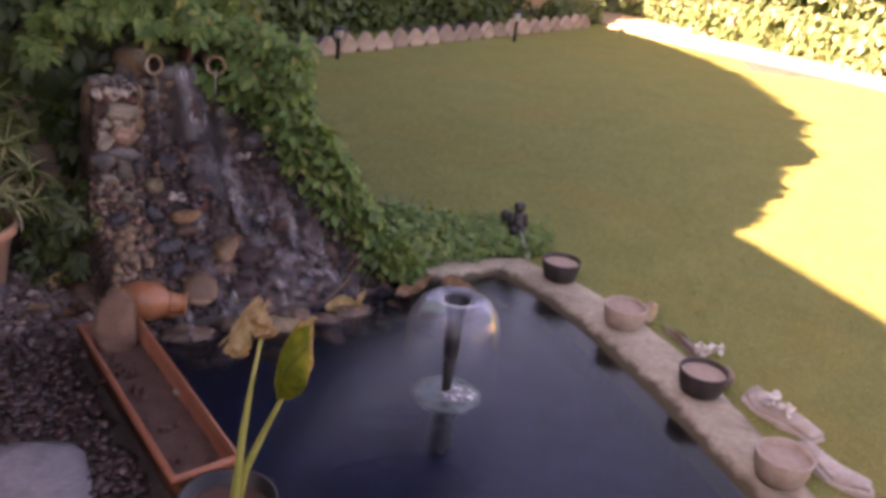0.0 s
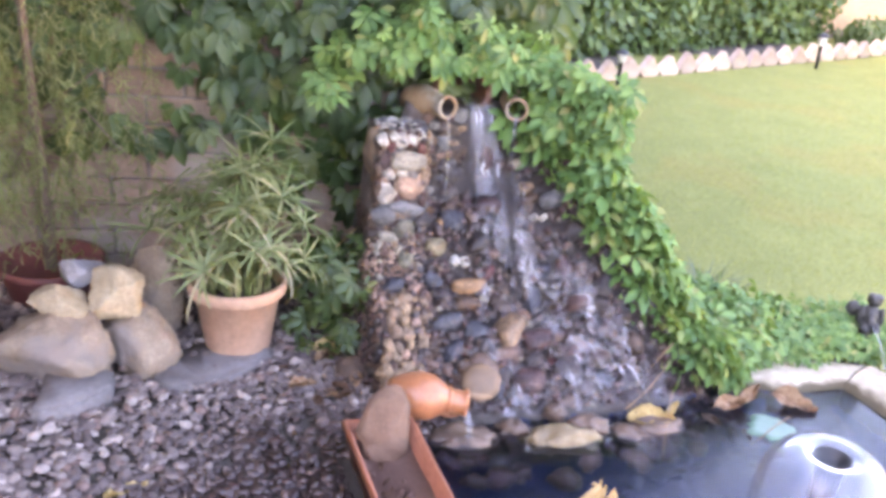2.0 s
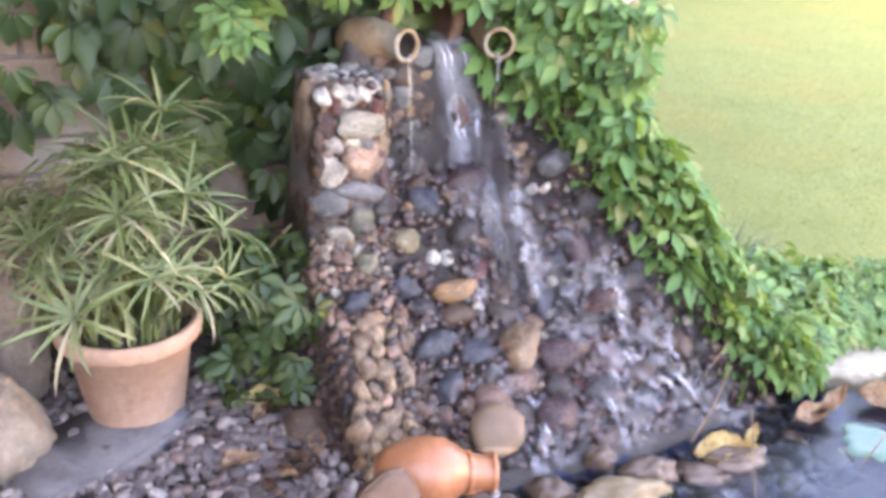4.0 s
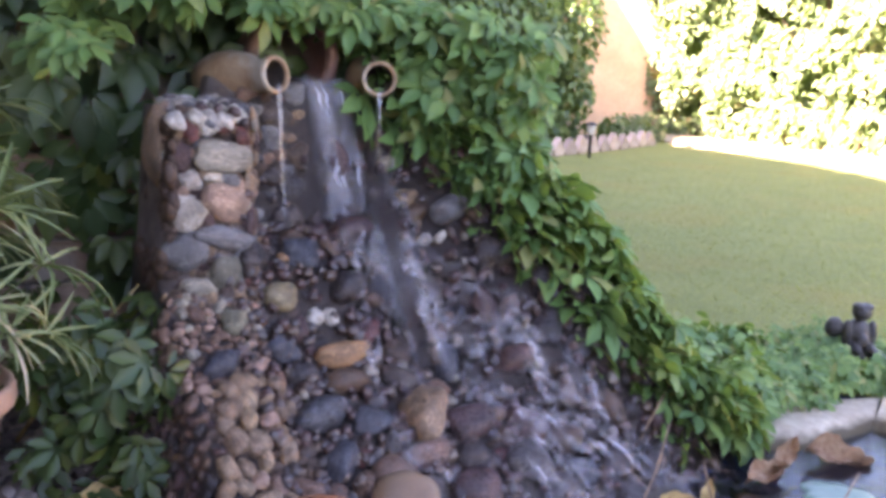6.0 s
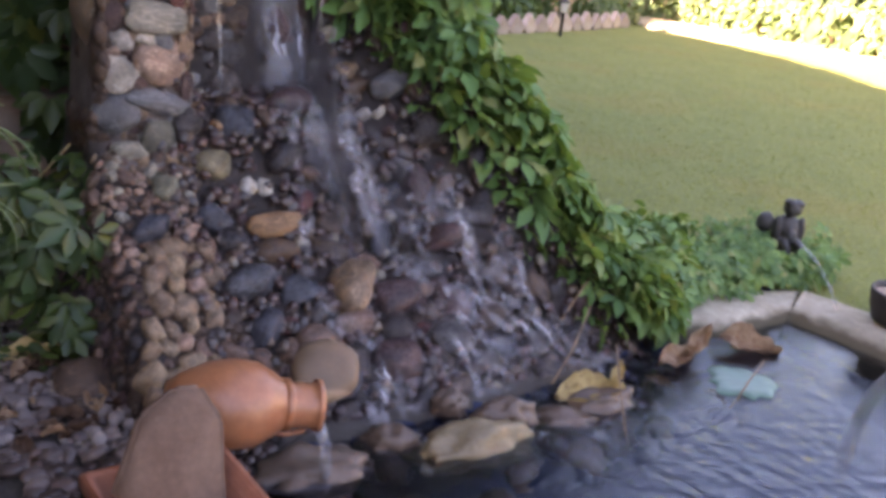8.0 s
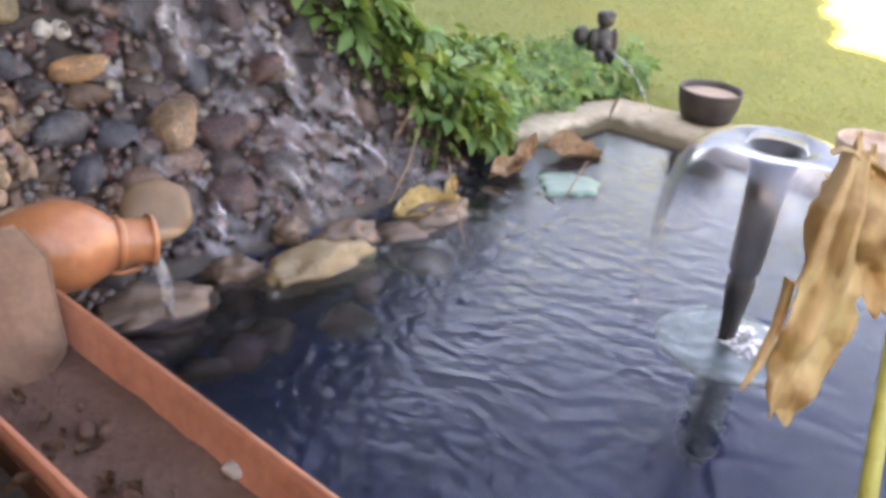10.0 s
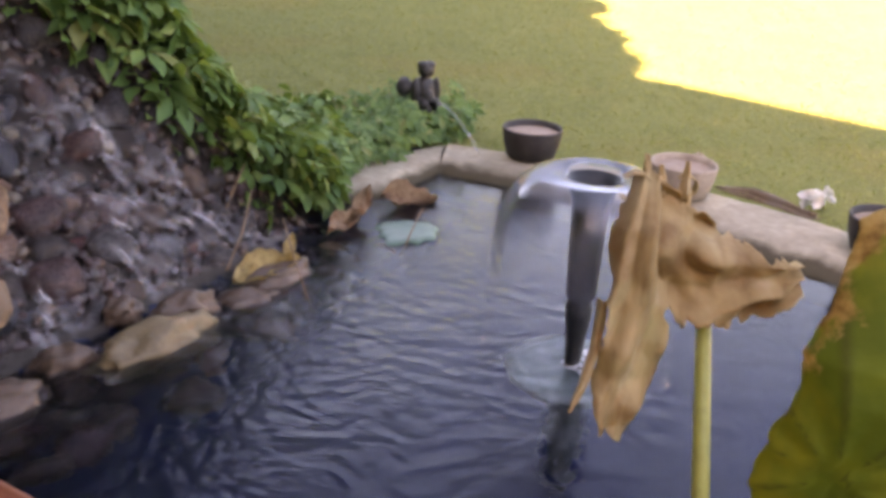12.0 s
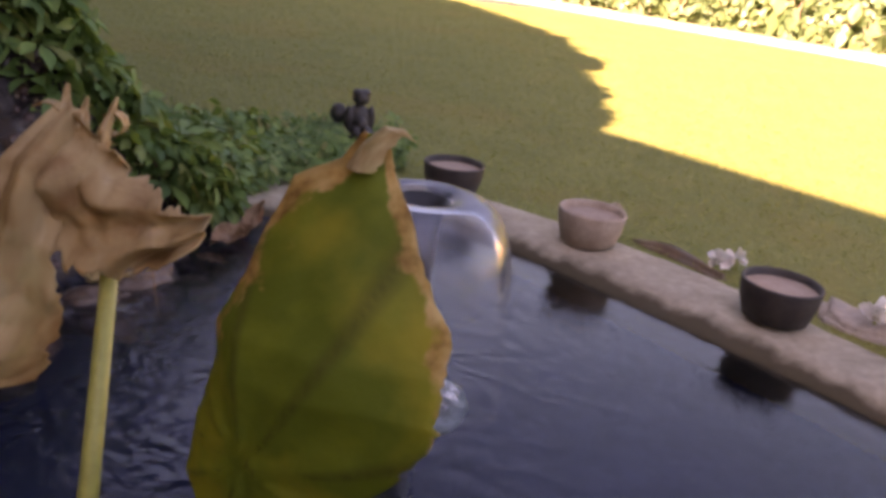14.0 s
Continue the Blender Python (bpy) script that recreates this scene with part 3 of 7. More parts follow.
def leaflet(length, w, ang, base=(0, 0, 0), droop=0.15, fold=0.10):
    c, s = math.cos(ang), math.sin(ang)
    prof = [(0, 0), (0.30, 0.30), (0.55, 0.5), (0.80, 0.30), (1.0, 0)]
    mid, lef, rig = [], [], []
    for u, h in prof:
        z = -droop * length * u * u
        for lst, side in ((mid, 0), (lef, 1), (rig, -1)):
            x, y = u * length, side * h * w
            lst.append((base[0] + c * x - s * y, base[1] + s * x + c * y, base[2] + z + (fold * w if side else 0) * (h > 0)))
    v = [mid[0], mid[1], mid[2], mid[3], mid[4], lef[1], lef[2], lef[3], rig[1], rig[2], rig[3]]
    f = [(0, 1, 5), (1, 2, 6, 5), (2, 3, 7, 6), (3, 4, 7), (0, 8, 1), (1, 8, 9, 2), (2, 9, 10, 3), (3, 10, 4)]
    return v, f


def compound(n=5, spread=1.5, length=1.0, w=0.40, droop=0.2):
    """A creeper leaf of several leaflets that spread from one point, 1 long."""
    V, F = [], []
    for i in range(n):
        k = (i - (n - 1) / 2) / ((n - 1) / 2)
        v, f = leaflet(length * (0.88 - 0.30 * abs(k)), w * (1 - 0.30 * abs(k)), k * spread, (0.12 * math.cos(k * spread), 0.12 * math.sin(k * spread), 0), droop, 0.16)
        F += [tuple(j + len(V) for j in q) for q in f]
        V += v
    return V, F


LEAF5 = compound()
HANG5 = compound(5, 1.20, 1.0, 0.46, 0.3)
OVAL = leaflet(1.0, 0.62, 0.0, (0, 0, 0), 0.15)
rng = random.Random(5)


def jit(k):
    return Vector((rng.gauss(0, k), rng.gauss(0, k), rng.gauss(0, k)))


# ---- the plan ----
POND = [(0.22, 3.90), (0.40, 3.66), (0.53, 3.46), (0.69, 3.14), (0.85, 2.81), (1.01, 2.43), (1.16, 2.0), (1.24, 1.5), (1.1, 1.1), (0.4, 0.95), (-0.05, 1.2),
        (-0.18, 1.7), (-0.22, 1.98), (-0.30, 2.12), (-0.42, 2.22), (-0.64, 2.48), (-0.91, 2.84), (-0.90, 2.96), (-0.71, 3.11), (-0.51, 3.25), (-0.28, 3.49), (-0.15, 3.66), (-0.03, 3.68), (0.16, 3.87)]
WATER_Z = 0.010
O = Vector((-0.93, 2.96, 0))          # waterfall's own axes: q along the pond's edge, p away from it
QU, PN = Vector((0.795, 0.606, 0)), Vector((-0.606, 0.795, 0))


def at(q, p, z=0.0):
    return O + QU * q + PN * p + Vector((0, 0, z))


def poly_distance(x, y, poly):
    """Signed distance to a polygon, positive inside."""
    x, y = np.asarray(x, float), np.asarray(y, float)
    best, inside = np.full(x.shape, 1e9), np.zeros(x.shape, bool)
    for (ax, ay), (bx, by) in zip(poly, poly[1:] + poly[:1]):
        ex, ey = bx - ax, by - ay
        k = np.clip(((x - ax) * ex + (y - ay) * ey) / (ex * ex + ey * ey), 0, 1)
        best = np.minimum(best, np.hypot(x - ax - k * ex, y - ay - k * ey))
        cross = (ay > y) != (by > y)
        inside ^= cross & (x < ax + (y - ay) * ex / (ey if abs(ey) > 1e-9 else 1e-9))
    return np.where(inside, best, -best)


def is_lawn(x, y):
    """Grass lies right of the pond and beyond the waterfall, up to the edging and the hedge."""
    left = (x + 1.9) * 5.0 - (y - 8.0) * 3.0          # >0 right of the edging's line
    hedge = (x - 1.9) * 0.70 + (y - 13.0) * 0.71 < 0.0
    near = (x > -0.2) | (y > 4.2 + 0.3 * (x + 0.2) / 0.8)
    garden = (y > 4.9) | (x > -0.6)
    return (left > -4) & hedge & near & garden & ~((x < 0.2) & (y < 3.9))


def ground_z(x, y):
    base = np.where(is_lawn(x, y), 0.03, np.clip(-0.02 + 0.05 * (-0.9 - x), 0.013, 0.045))
    d = poly_distance(x, y, POND)
    edge = np.where(is_lawn(x, y), 0.13, 0.02)          # under the coping the soil is dug away
    return np.where(d > -edge, base - np.clip((d + edge) * 9, 0, 0.42 + base), base)


def ground():
    def lines(lo, hi, step, far):
        mid = np.arange(lo, hi + 1e-6, step)
        out = np.array([0.12, 0.3, 0.6, 1.1, 1.8, 2.8, 4.2, 6, 9, 14, 25, 60, 150, far])
        return np.concatenate([lo - out[::-1], mid, hi + out])
    xs, ys = lines(-2.7, 1.7, 0.035, 400), lines(0.8, 4.6, 0.035, 400)
    X, Y = np.meshgrid(xs, ys)
    Z = ground_z(X, Y)
    nx, ny = len(xs), len(ys)
    v = np.stack([X, Y, Z], -1).reshape(-1, 3)
    f = [(j * nx + i, j * nx + i + 1, (j + 1) * nx + i + 1, (j + 1) * nx + i) for j in range(ny - 1) for i in range(nx - 1)]
    ob = part("ground", as_mesh("ground", v, f), [M_soil, M_lawn, M_bed])
    cx = (X[:-1, :-1] + X[1:, 1:]).ravel() / 2
    cy = (Y[:-1, :-1] + Y[1:, 1:]).ravel() / 2
    idx = np.where(is_lawn(cx, cy), 1, 0)
    idx = np.where(poly_distance(cx, cy, POND) > np.where(is_lawn(cx, cy), -0.15, -0.03), 2, idx)
    ob.data.polygons.foreach_set("material_index", idx.astype(np.int32))
    tagged(ob, "garden ground with mown lawn and a dug pond", "ground", kind="structure")


ground()
# lawn blades near the pond
n = 150000
gx, gy = np.random.uniform(-1.9, 5.5, n), np.random.uniform(2.0, 11.0, n)
keep = is_lawn(gx, gy) & (poly_distance(gx, gy, POND) < -0.20) & (np.random.rand(n) < np.clip(1.25 - np.hypot(gx - 0.3, gy - 2.0) / 7.5, 0, 1))
gx, gy = gx[keep], gy[keep]
ang, hgt = np.random.uniform(0, 6.28, len(gx)), np.random.uniform(0.008, 0.020, len(gx))
gm = np.zeros((len(gx), 4, 4))
gm[:, 0, 0], gm[:, 1, 0], gm[:, 0, 1], gm[:, 1, 1] = np.cos(ang), np.sin(ang), -np.sin(ang), np.cos(ang)
gm[:, 2, 2], gm[:, 0, 3], gm[:, 1, 3], gm[:, 2, 3] = hgt / 0.03, gx, gy, 0.028
gm[:, 0, 2], gm[:, 1, 2] = np.random.normal(0, 0.9, (2, len(gx)))
tagged(scatter("grass", ([(-0.0022, 0, 0), (0.0022, 0, 0), (0.0012, 0.001, 0.018), (0.0, 0.004, 0.03)], [(0, 1, 2), (0, 2, 3)]), gm, M_grass), "short green and straw-coloured lawn grass", "grass", kind="stuff")

# pond water
bm = bmesh.new()
cen = Vector((0.25, 2.5))
vs = [bm.verts.new((*((Vector(p) - cen) * 1.03 + cen), WATER_Z)) for p in POND]
bm.faces.new(vs)
bmesh.ops.recalc_face_normals(bm, faces=bm.faces)
bm.faces.ensure_lookup_table()
if bm.faces[0].normal.z < 0:
    bmesh.ops.reverse_faces(bm, faces=bm.faces)
bmesh.ops.triangulate(bm, faces=bm.faces)
tagged(part("water", bm_mesh("water", bm, False), M_water), "dark rippled pond water that mirrors the sky", "water", kind="structure")

# bank strip below the planter and the far bed soil
tagged(part("planting_bed", slab("planting_bed", [(1.3, 13.3), (2.0, 12.4), (3.3, 11.3), (4.6, 10.2), (6.2, 8.1), (8.5, 6.2), (12, 9), (8, 14), (3, 16), (1.0, 14.6)], -0.05, 0.055, 0.01), M_drysoil), "dry pale soil bed in front of the hedge", "flower bed", kind="structure")

# brick wall on the left, behind the pots and the waterfall
W0, WD, WN = Vector((-1.3, 3.95, 0)), Vector((0.866, 0.5, 0)), Vector((0.5, -0.866, 0))


def on_wall(s, z, out=0.0):
    return W0 + WD * s + WN * out + Vector((0, 0, z))


WALL_A, WALL_B, WALL_H = -6.0, 0.24, 2.35
corners = [on_wall(WALL_A, 0, -0.012), on_wall(WALL_B, 0, -0.012), on_wall(WALL_B, 0, -0.15), on_wall(WALL_A, 0, -0.15)]
wall = tagged(part("wall_west", slab("wall_west", [(c.x, c.y) for c in corners], -0.1, WALL_H, 0.004), M_mortar), "brick garden wall half hidden by creeper", "wall", kind="structure")

# far boundary walls, house and roof behind the camera
def plain_wall(name, a, b, h, t, mat, label):
    a, b = Vector(a), Vector(b)
    d = (b - a).normalized()
    nn = Vector((-d.y, d.x)) * t / 2
    ob = part(name, slab(name, [tuple(a - nn), tuple(b - nn), tuple(b + nn), tuple(a + nn)], -0.1, h, 0.01), mat)
    return tagged(ob, label, "wall", kind="structure")


plain_wall("wall_north", (-7.0, 1.9), (0.2, 14.5), 2.3, 0.15, M_plaster, "plastered boundary wall behind the shaded hedge")
plain_wall("wall_end", (0.15, 14.6), (2.5, 15.9), 2.6, 0.2, M_plaster, "salmon plaster wall at the end of the lawn")
plain_wall("wall_east", (2.2, 16.2), (14, 5.5), 2.3, 0.15, M_plaster, "plastered boundary wall behind the bright hedge")
plain_wall("wall_south", (-9.0, -6.5), (16, -6.5), 2.4, 0.2, M_housewall, "plain plastered wall that closes the garden")


# ---- unseen house and trees added to shade the garden ----
# Not in view; the roof edge is placed to cast the straight lawn shadow.
def house():
    ed = Vector((0.447, -0.894))
    back = Vector((-0.894, -0.447))
    c = Vector((-3.86, 0.09))
    ob = thing("house", c.x, c.y, 0, "unseen plain house with a tiled roof, added to cast the lawn's shadow", "house")
    out = [c, c + ed * 9, c + ed * 9 + back * 9, c + Vector((-10, 0.2))]
    part("wall", slab("wall", [tuple(p.lerp(sum(out, Vector((0, 0))) / 4, 0.07)) for p in out], -0.1, 4.85, 0.01), M_housewall, ob)
    part("roof", slab("roof", [tuple(p) for p in out], 4.85, 5.02, 0.01), M_roof, ob)


house()


def shade_tree(x, y, z, rx, rz, n, size, label, foot=None, fine=0.5):
    ob = thing("tree", *(foot or (x, y)), 0, label, "tree")
    fx, fy = foot or (x, y)
    part("trunk", tube("trunk", [(fx, fy, -0.1), (fx + 0.1, fy, z * 0.4), (fx, fy + 0.1, z * 0.75), (fx, fy, z)], [0.05 * z, 0.04 * z, 0.03 * z, 0.016 * z], 12), M_bark, ob)
    for k in range(7):
        a = k * 0.9
        e = Vector((x + rx * 0.7 * math.cos(a), y + rx * 0.7 * math.sin(a), z + 0.3))
        part("limb", tube("limb", [(fx, fy, z * (0.88 if foot else 0.6)), Vector((fx, fy, z * 0.85)).lerp(e, 0.5), e], [0.022 * z, 0.014 * z, 0.005 * z], 8), M_bark, ob)
    mats = []
    for k in range(n):
        rim = k % 2 == 0
        r, a = (rng.uniform(0.90, 0.985) if rim else 0.91 * math.sqrt(rng.random())), rng.uniform(0, 6.2832)
        edge = 1 + 0.014 * noise.noise(Vector((3 * math.cos(a), 3 * math.sin(a), x)))
        p = Vector((x + rx * edge * r * math.cos(a), y + rx * edge * r * math.sin(a), z + rz * rng.uniform(-1, 1) * math.sqrt(1 - r * r * 0.95) * (0.35 if rim else 1)))
        mats.append(aim(p, Vector((0, 0, 1)) + jit(0.6), jit(1), size * (fine if rim else rng.uniform(0.55, 0.85))))
    scatter("crown", OVAL, mats, M_hedge, ob)


# Two unseen crowns, sized and placed to cast the lawn's shadow edge.
shade_tree(-10.8, 3.15, 6.3, 6.80, 0.6, 70000, 0.5, "unseen broad tree added to cast the rounded lawn shadow", None, 0.32)
shade_tree(-4.5, 1.95, 4.2, 1.75, 0.3, 14000, 0.3, "unseen smaller tree added to fill out the lawn's shadow")
# Four more crowns, added out of sight to darken the gravel, waterfall and water.
shade_tree(-3.75, 3.9, 3.0, 2.3, 0.35, 8500, 0.26, "small leafy tree behind the brick wall", None, 0.6)
shade_tree(-1.8, 2.4, 2.0, 1.15, 0.12, 11000, 0.15, "unseen low boughs added to darken the gravel corner", (-3.1, 1.3), 0.6)
shade_tree(-1.53, 3.85, 2.4, 0.92, 0.14, 7000, 0.14, "leafy young tree leaning over the wall above the waterfall", (-1.9, 4.4), 0.7)
shade_tree(-0.5, 5.1, 2.10, 0.70, 0.30, 2300, 0.13, "unseen sparse crown added to darken the water's reflection", (-2.2, 5.0), 0.7)

# ---- pond rim ----
RIM_IN = [(0.20, 3.86), (0.40, 3.65), (0.543, 3.455), (0.708, 3.135), (0.868, 2.803), (1.022, 2.42), (1.165, 1.985), (1.24, 1.5)]
RIM_OUT = [(0.30, 4.05), (0.56, 3.87), (0.80, 3.58), (0.97, 3.26), (1.09, 2.92), (1.21, 2.52), (1.35, 2.05), (1.44, 1.5)]
pond_rim = thing("pond_rim", 0.6, 3.3, 0, "weathered concrete coping along the pond's edge", "pond edge", kind="structure")


def coping(inner, outer, steps, seed):
    """A cast kerb with rounded, chipped edges between two lines."""
    knots = np.linspace(0, 1, len(inner))
    V, F = [], []
    prof = [(-0.01, -0.12), (0.0, -0.02), (0.015, 0.004), (0.07, 0.016), (0.13, 0.028), (0.19, 0.038), (0.25, 0.044), (0.32, 0.0465), (0.42, 0.046), (0.55, 0.047), (0.7, 0.046), (0.85, 0.044), (0.94, 0.038), (1.0, 0.022), (1.0, -0.03)]
    m = len(prof)
    for i in range(steps + 1):
        u = i / steps
        a, b = (Vector((np.interp(u, knots, [p[0] for p in ln]), np.interp(u, knots, [p[1] for p in ln]), 0)) for ln in (inner, outer))
        for s, z in prof:
            p = a.lerp(b, s) + Vector((0, 0, z))
            q = p * 8 + Vector((seed, 0, 0))
            V.append(p + Vector((noise.noise(q), noise.noise(q + Vector((3, 7, 1))), 0)) * 0.005 + Vector((0, 0, 0.004 * noise.noise(q * 0.6) + 0.0022 * noise.noise(q * 3.5))))
    for i in range(steps):
        for j in range(m - 1):
            a = i * m + j
            F.append((a, a + 1, a + m + 1, a + m))
    F += [tuple(range(m)), tuple(range(steps * m, steps * m + m))[::-1]]
    return as_mesh("coping", V, F)


part("coping", coping(RIM_IN, RIM_OUT, 130, 3), M_rim, pond_rim)
part("coping", coping([(-0.14, 3.69), (0.0, 3.70), (0.195, 3.862)], [(-0.20, 3.84), (-0.02, 3.97), (0.292, 4.052)], 40, 11), M_rim, pond_rim)

# ---- waterfall ----
CAS_P = [-0.06, 0.0, 0.15, 0.31, 0.45, 0.52, 0.57, 0.62, 0.70, 0.735, 0.78, 1.4]
CAS_Z = [-0.15, -0.05, 0.06, 0.155, 0.235, 0.325, 0.41, 0.46, 0.49, 0.76, 0.80, 0.80]


def fall_z(q, p):
    cas = np.interp(p, CAS_P, CAS_Z)
    # left pillar with its lower shoulder
    hh = np.clip((q + 0.012) / 0.098, -1, 1)            # the pillar is rounded in plan
    pr = np.where(p > 0.56, p - 0.05 * (1 - np.sqrt(1 - hh * hh)), p)
    pil = np.interp(pr, [0.02, 0.1, 0.2, 0.332, 0.392, 0.452, 0.52, 0.56, 0.60, 0.615, 0.632, 1.4], [-0.1, -0.01, 0.075, 0.195, 0.245, 0.275, 0.335, 0.39, 0.46, 0.55, 0.735, 0.75])
    pil = np.where((p > 0.80) & (q < 0.04), np.interp(p, [0.80, 0.88], [0.75, 0.0]), pil)
    low = np.interp(q, [-0.27, -0.19, -0.13, 0.03, 0.09], [-0.4, 0.6, 1.0, 1.0, -0.2])
    high = np.interp(q, [-0.18, -0.125, -0.105, 0.065, 0.08], [-0.6, -0.1, 1.0, 1.0, 0.0])
    low = np.where(p > 0.56, np.maximum(low, high), low)
    pz = np.where(p > 0.56, np.minimum(pil, np.where(high >= 1, 9, 0.39 + 0.4 * high)), pil) - np.where(low < 1, (1 - low) * 0.5, 0)
    # right crest, from beside the spout down to the pond
    pc = np.interp(q, [0.44, 0.95], [0.78, 0.12])
    zc = np.interp(q, [0.40, 0.48, 0.66, 0.78, 0.92, 1.05], [0.80, 0.77, 0.55, 0.34, 0.10, -0.05])
    off = (p - pc) * 0.58 + 0.0
    rz = zc - np.where(off < 0, -off * 2.6, off * 1.5)
    rz = np.where(q > 0.38, rz, -1)
    cas = np.where(q < 0.03, np.minimum(cas, pz), cas)
    cas = np.where(q > 0.44, np.minimum(cas, np.maximum(rz, cas - 3.0 * np.maximum(q - np.interp(p, [0, 0.75], [0.97, 0.46]), 0))), cas)
    z = np.maximum(np.maximum(cas, pz), rz)
    return np.clip(z, -0.2, 0.82)


def fall_point(q, p):
    return at(q, p, float(fall_z(np.array(q), np.array(p))))


def fall_normal(q, p, e=0.02):
    a = fall_point(q + e, p) - fall_point(q - e, p)
    b = fall_point(q, p + e) - fall_point(q, p - e)
    return a.cross(b).normalized()


qs, ps = np.arange(-0.32, 1.45, 0.022), np.arange(-0.08, 1.35, 0.022)
Q, Pp = np.meshgrid(qs, ps)
Z = fall_z(Q, Pp) + 0.012 * np.array([[noise.noise(Vector((a * 14, b * 14, 0))) for a, b in zip(r1, r2)] for r1, r2 in zip(Q, Pp)])
v = [at(float(a), float(b), float(c)) for a, b, c in zip(Q.ravel(), Pp.ravel(), Z.ravel())]
nx = len(qs)
f = [(j * nx + i, j * nx + i + 1, (j + 1) * nx + i + 1, (j + 1) * nx + i) for j in range(len(ps) - 1) for i in range(nx - 1)]
waterfall = tagged(part("waterfall", as_mesh("waterfall", v, f), [M_wet, M_pillar]), "garden waterfall of wet cobbles set in dark mortar", "waterfall")

for pl in waterfall.data.polygons:      # the pillar is set in dry mortar
    c = pl.center - O
    if c.dot(QU) < 0.08 and pl.center.z > 0.36 and 0.5 < c.dot(PN) < 0.80:
        pl.material_index = 1
def river_stone(name, seed, size, sub):
    """A pillow-shaped river stone with a flat side or two."""
    rnd = random.Random(seed)
    cuts = [(Vector((rnd.gauss(0, 1), rnd.gauss(0, 1), rnd.uniform(0.1, 1.0))).normalized(), rnd.uniform(0.72, 0.9)) for _ in range(4)]
    bm = bmesh.new()
    bmesh.ops.create_icosphere(bm, subdivisions=sub, radius=1.0)
    o = Vector((seed * 3.7, seed * 1.9, seed * 5.3))
    for v in bm.verts:
        d = v.co.normalized()
        r = (abs(d.x) ** 2.5 + abs(d.y) ** 2.5 + abs(d.z) ** 2.5) ** (-1 / 2.5)
        for nn, k in cuts:
            c = d.dot(nn)
            if c > 0.05:
                r = -math.log(math.exp(-9 * r) + math.exp(-9 * k / c)) / 9
        r *= 1 + 0.16 * noise.noise(d * 1.3 + o) + 0.07 * noise.noise(d * 3.4 + o)
        v.co = Vector((d.x * size[0], d.y * size[1], d.z * size[2])) * r
    bmesh.ops.recalc_face_normals(bm, faces=bm.faces)
    return bm_mesh(name, bm)


COB = [river_stone("cobble", 20 + k, (1.0, 0.64 + 0.08 * (k % 4), 0.46 + 0.05 * (k % 3)), 3 if k < 10 else 2) for k in range(20)]
for me in COB:
    me.materials.append(M_cobble)


def painted(k, material, r=0.05):
    """One of ten stone shapes in a paint; small stones take the lighter mesh."""
    k = k % 10 + (10 if r < 0.024 else 0)
    if material is None:
        return COB[k]
    if (k, material.name) not in PAINT:
        me = COB[k].copy()
        me.materials.clear()
        me.materials.append(material)
        PAINT[k, material.name] = me
    return PAINT[k, material.name]


PAINT = {}


def cobble(q, p, r, material=None, k=0, turn=0.0, z=None, normal=None, sink=0.45, stretch=(1, 1, 1)):
    nn = normal or fall_normal(q, p)
    pt = at(q, p, z) if z is not None else fall_point(q, p)
    tip = QU * math.cos(turn) + Vector((0, 0, 1)) * math.sin(turn)
    m = aim(pt + nn * r * (0.5 - sink), nn, tip, (r * stretch[0], r * stretch[1], r * stretch[2]))
    return part("cobble", painted(k, material, r), None, waterfall, m=m)


FRONT = (-PN + Vector((0, 0, 0.15))).normalized()


def column(q, z, deep=0.0):
    """A place and a normal on the pillar's rounded face."""
    h = max(-0.97, min(0.97, (q + 0.012) / 0.098))
    top = max(0.0, (z - 0.66) / 0.09)
    face_p = float(np.interp(z, [0.34, 0.39, 0.46, 0.55, 0.735], [0.515, 0.552, 0.592, 0.604, 0.615]))
    return at(q * (1 - 0.10 * top * top), face_p + 0.05 * (1 - math.sqrt(1 - h * h)) + 0.03 * top * top + deep, z), (FRONT + QU * h * 0.9 + Vector((0, 0, 0.6 * top))).normalized()


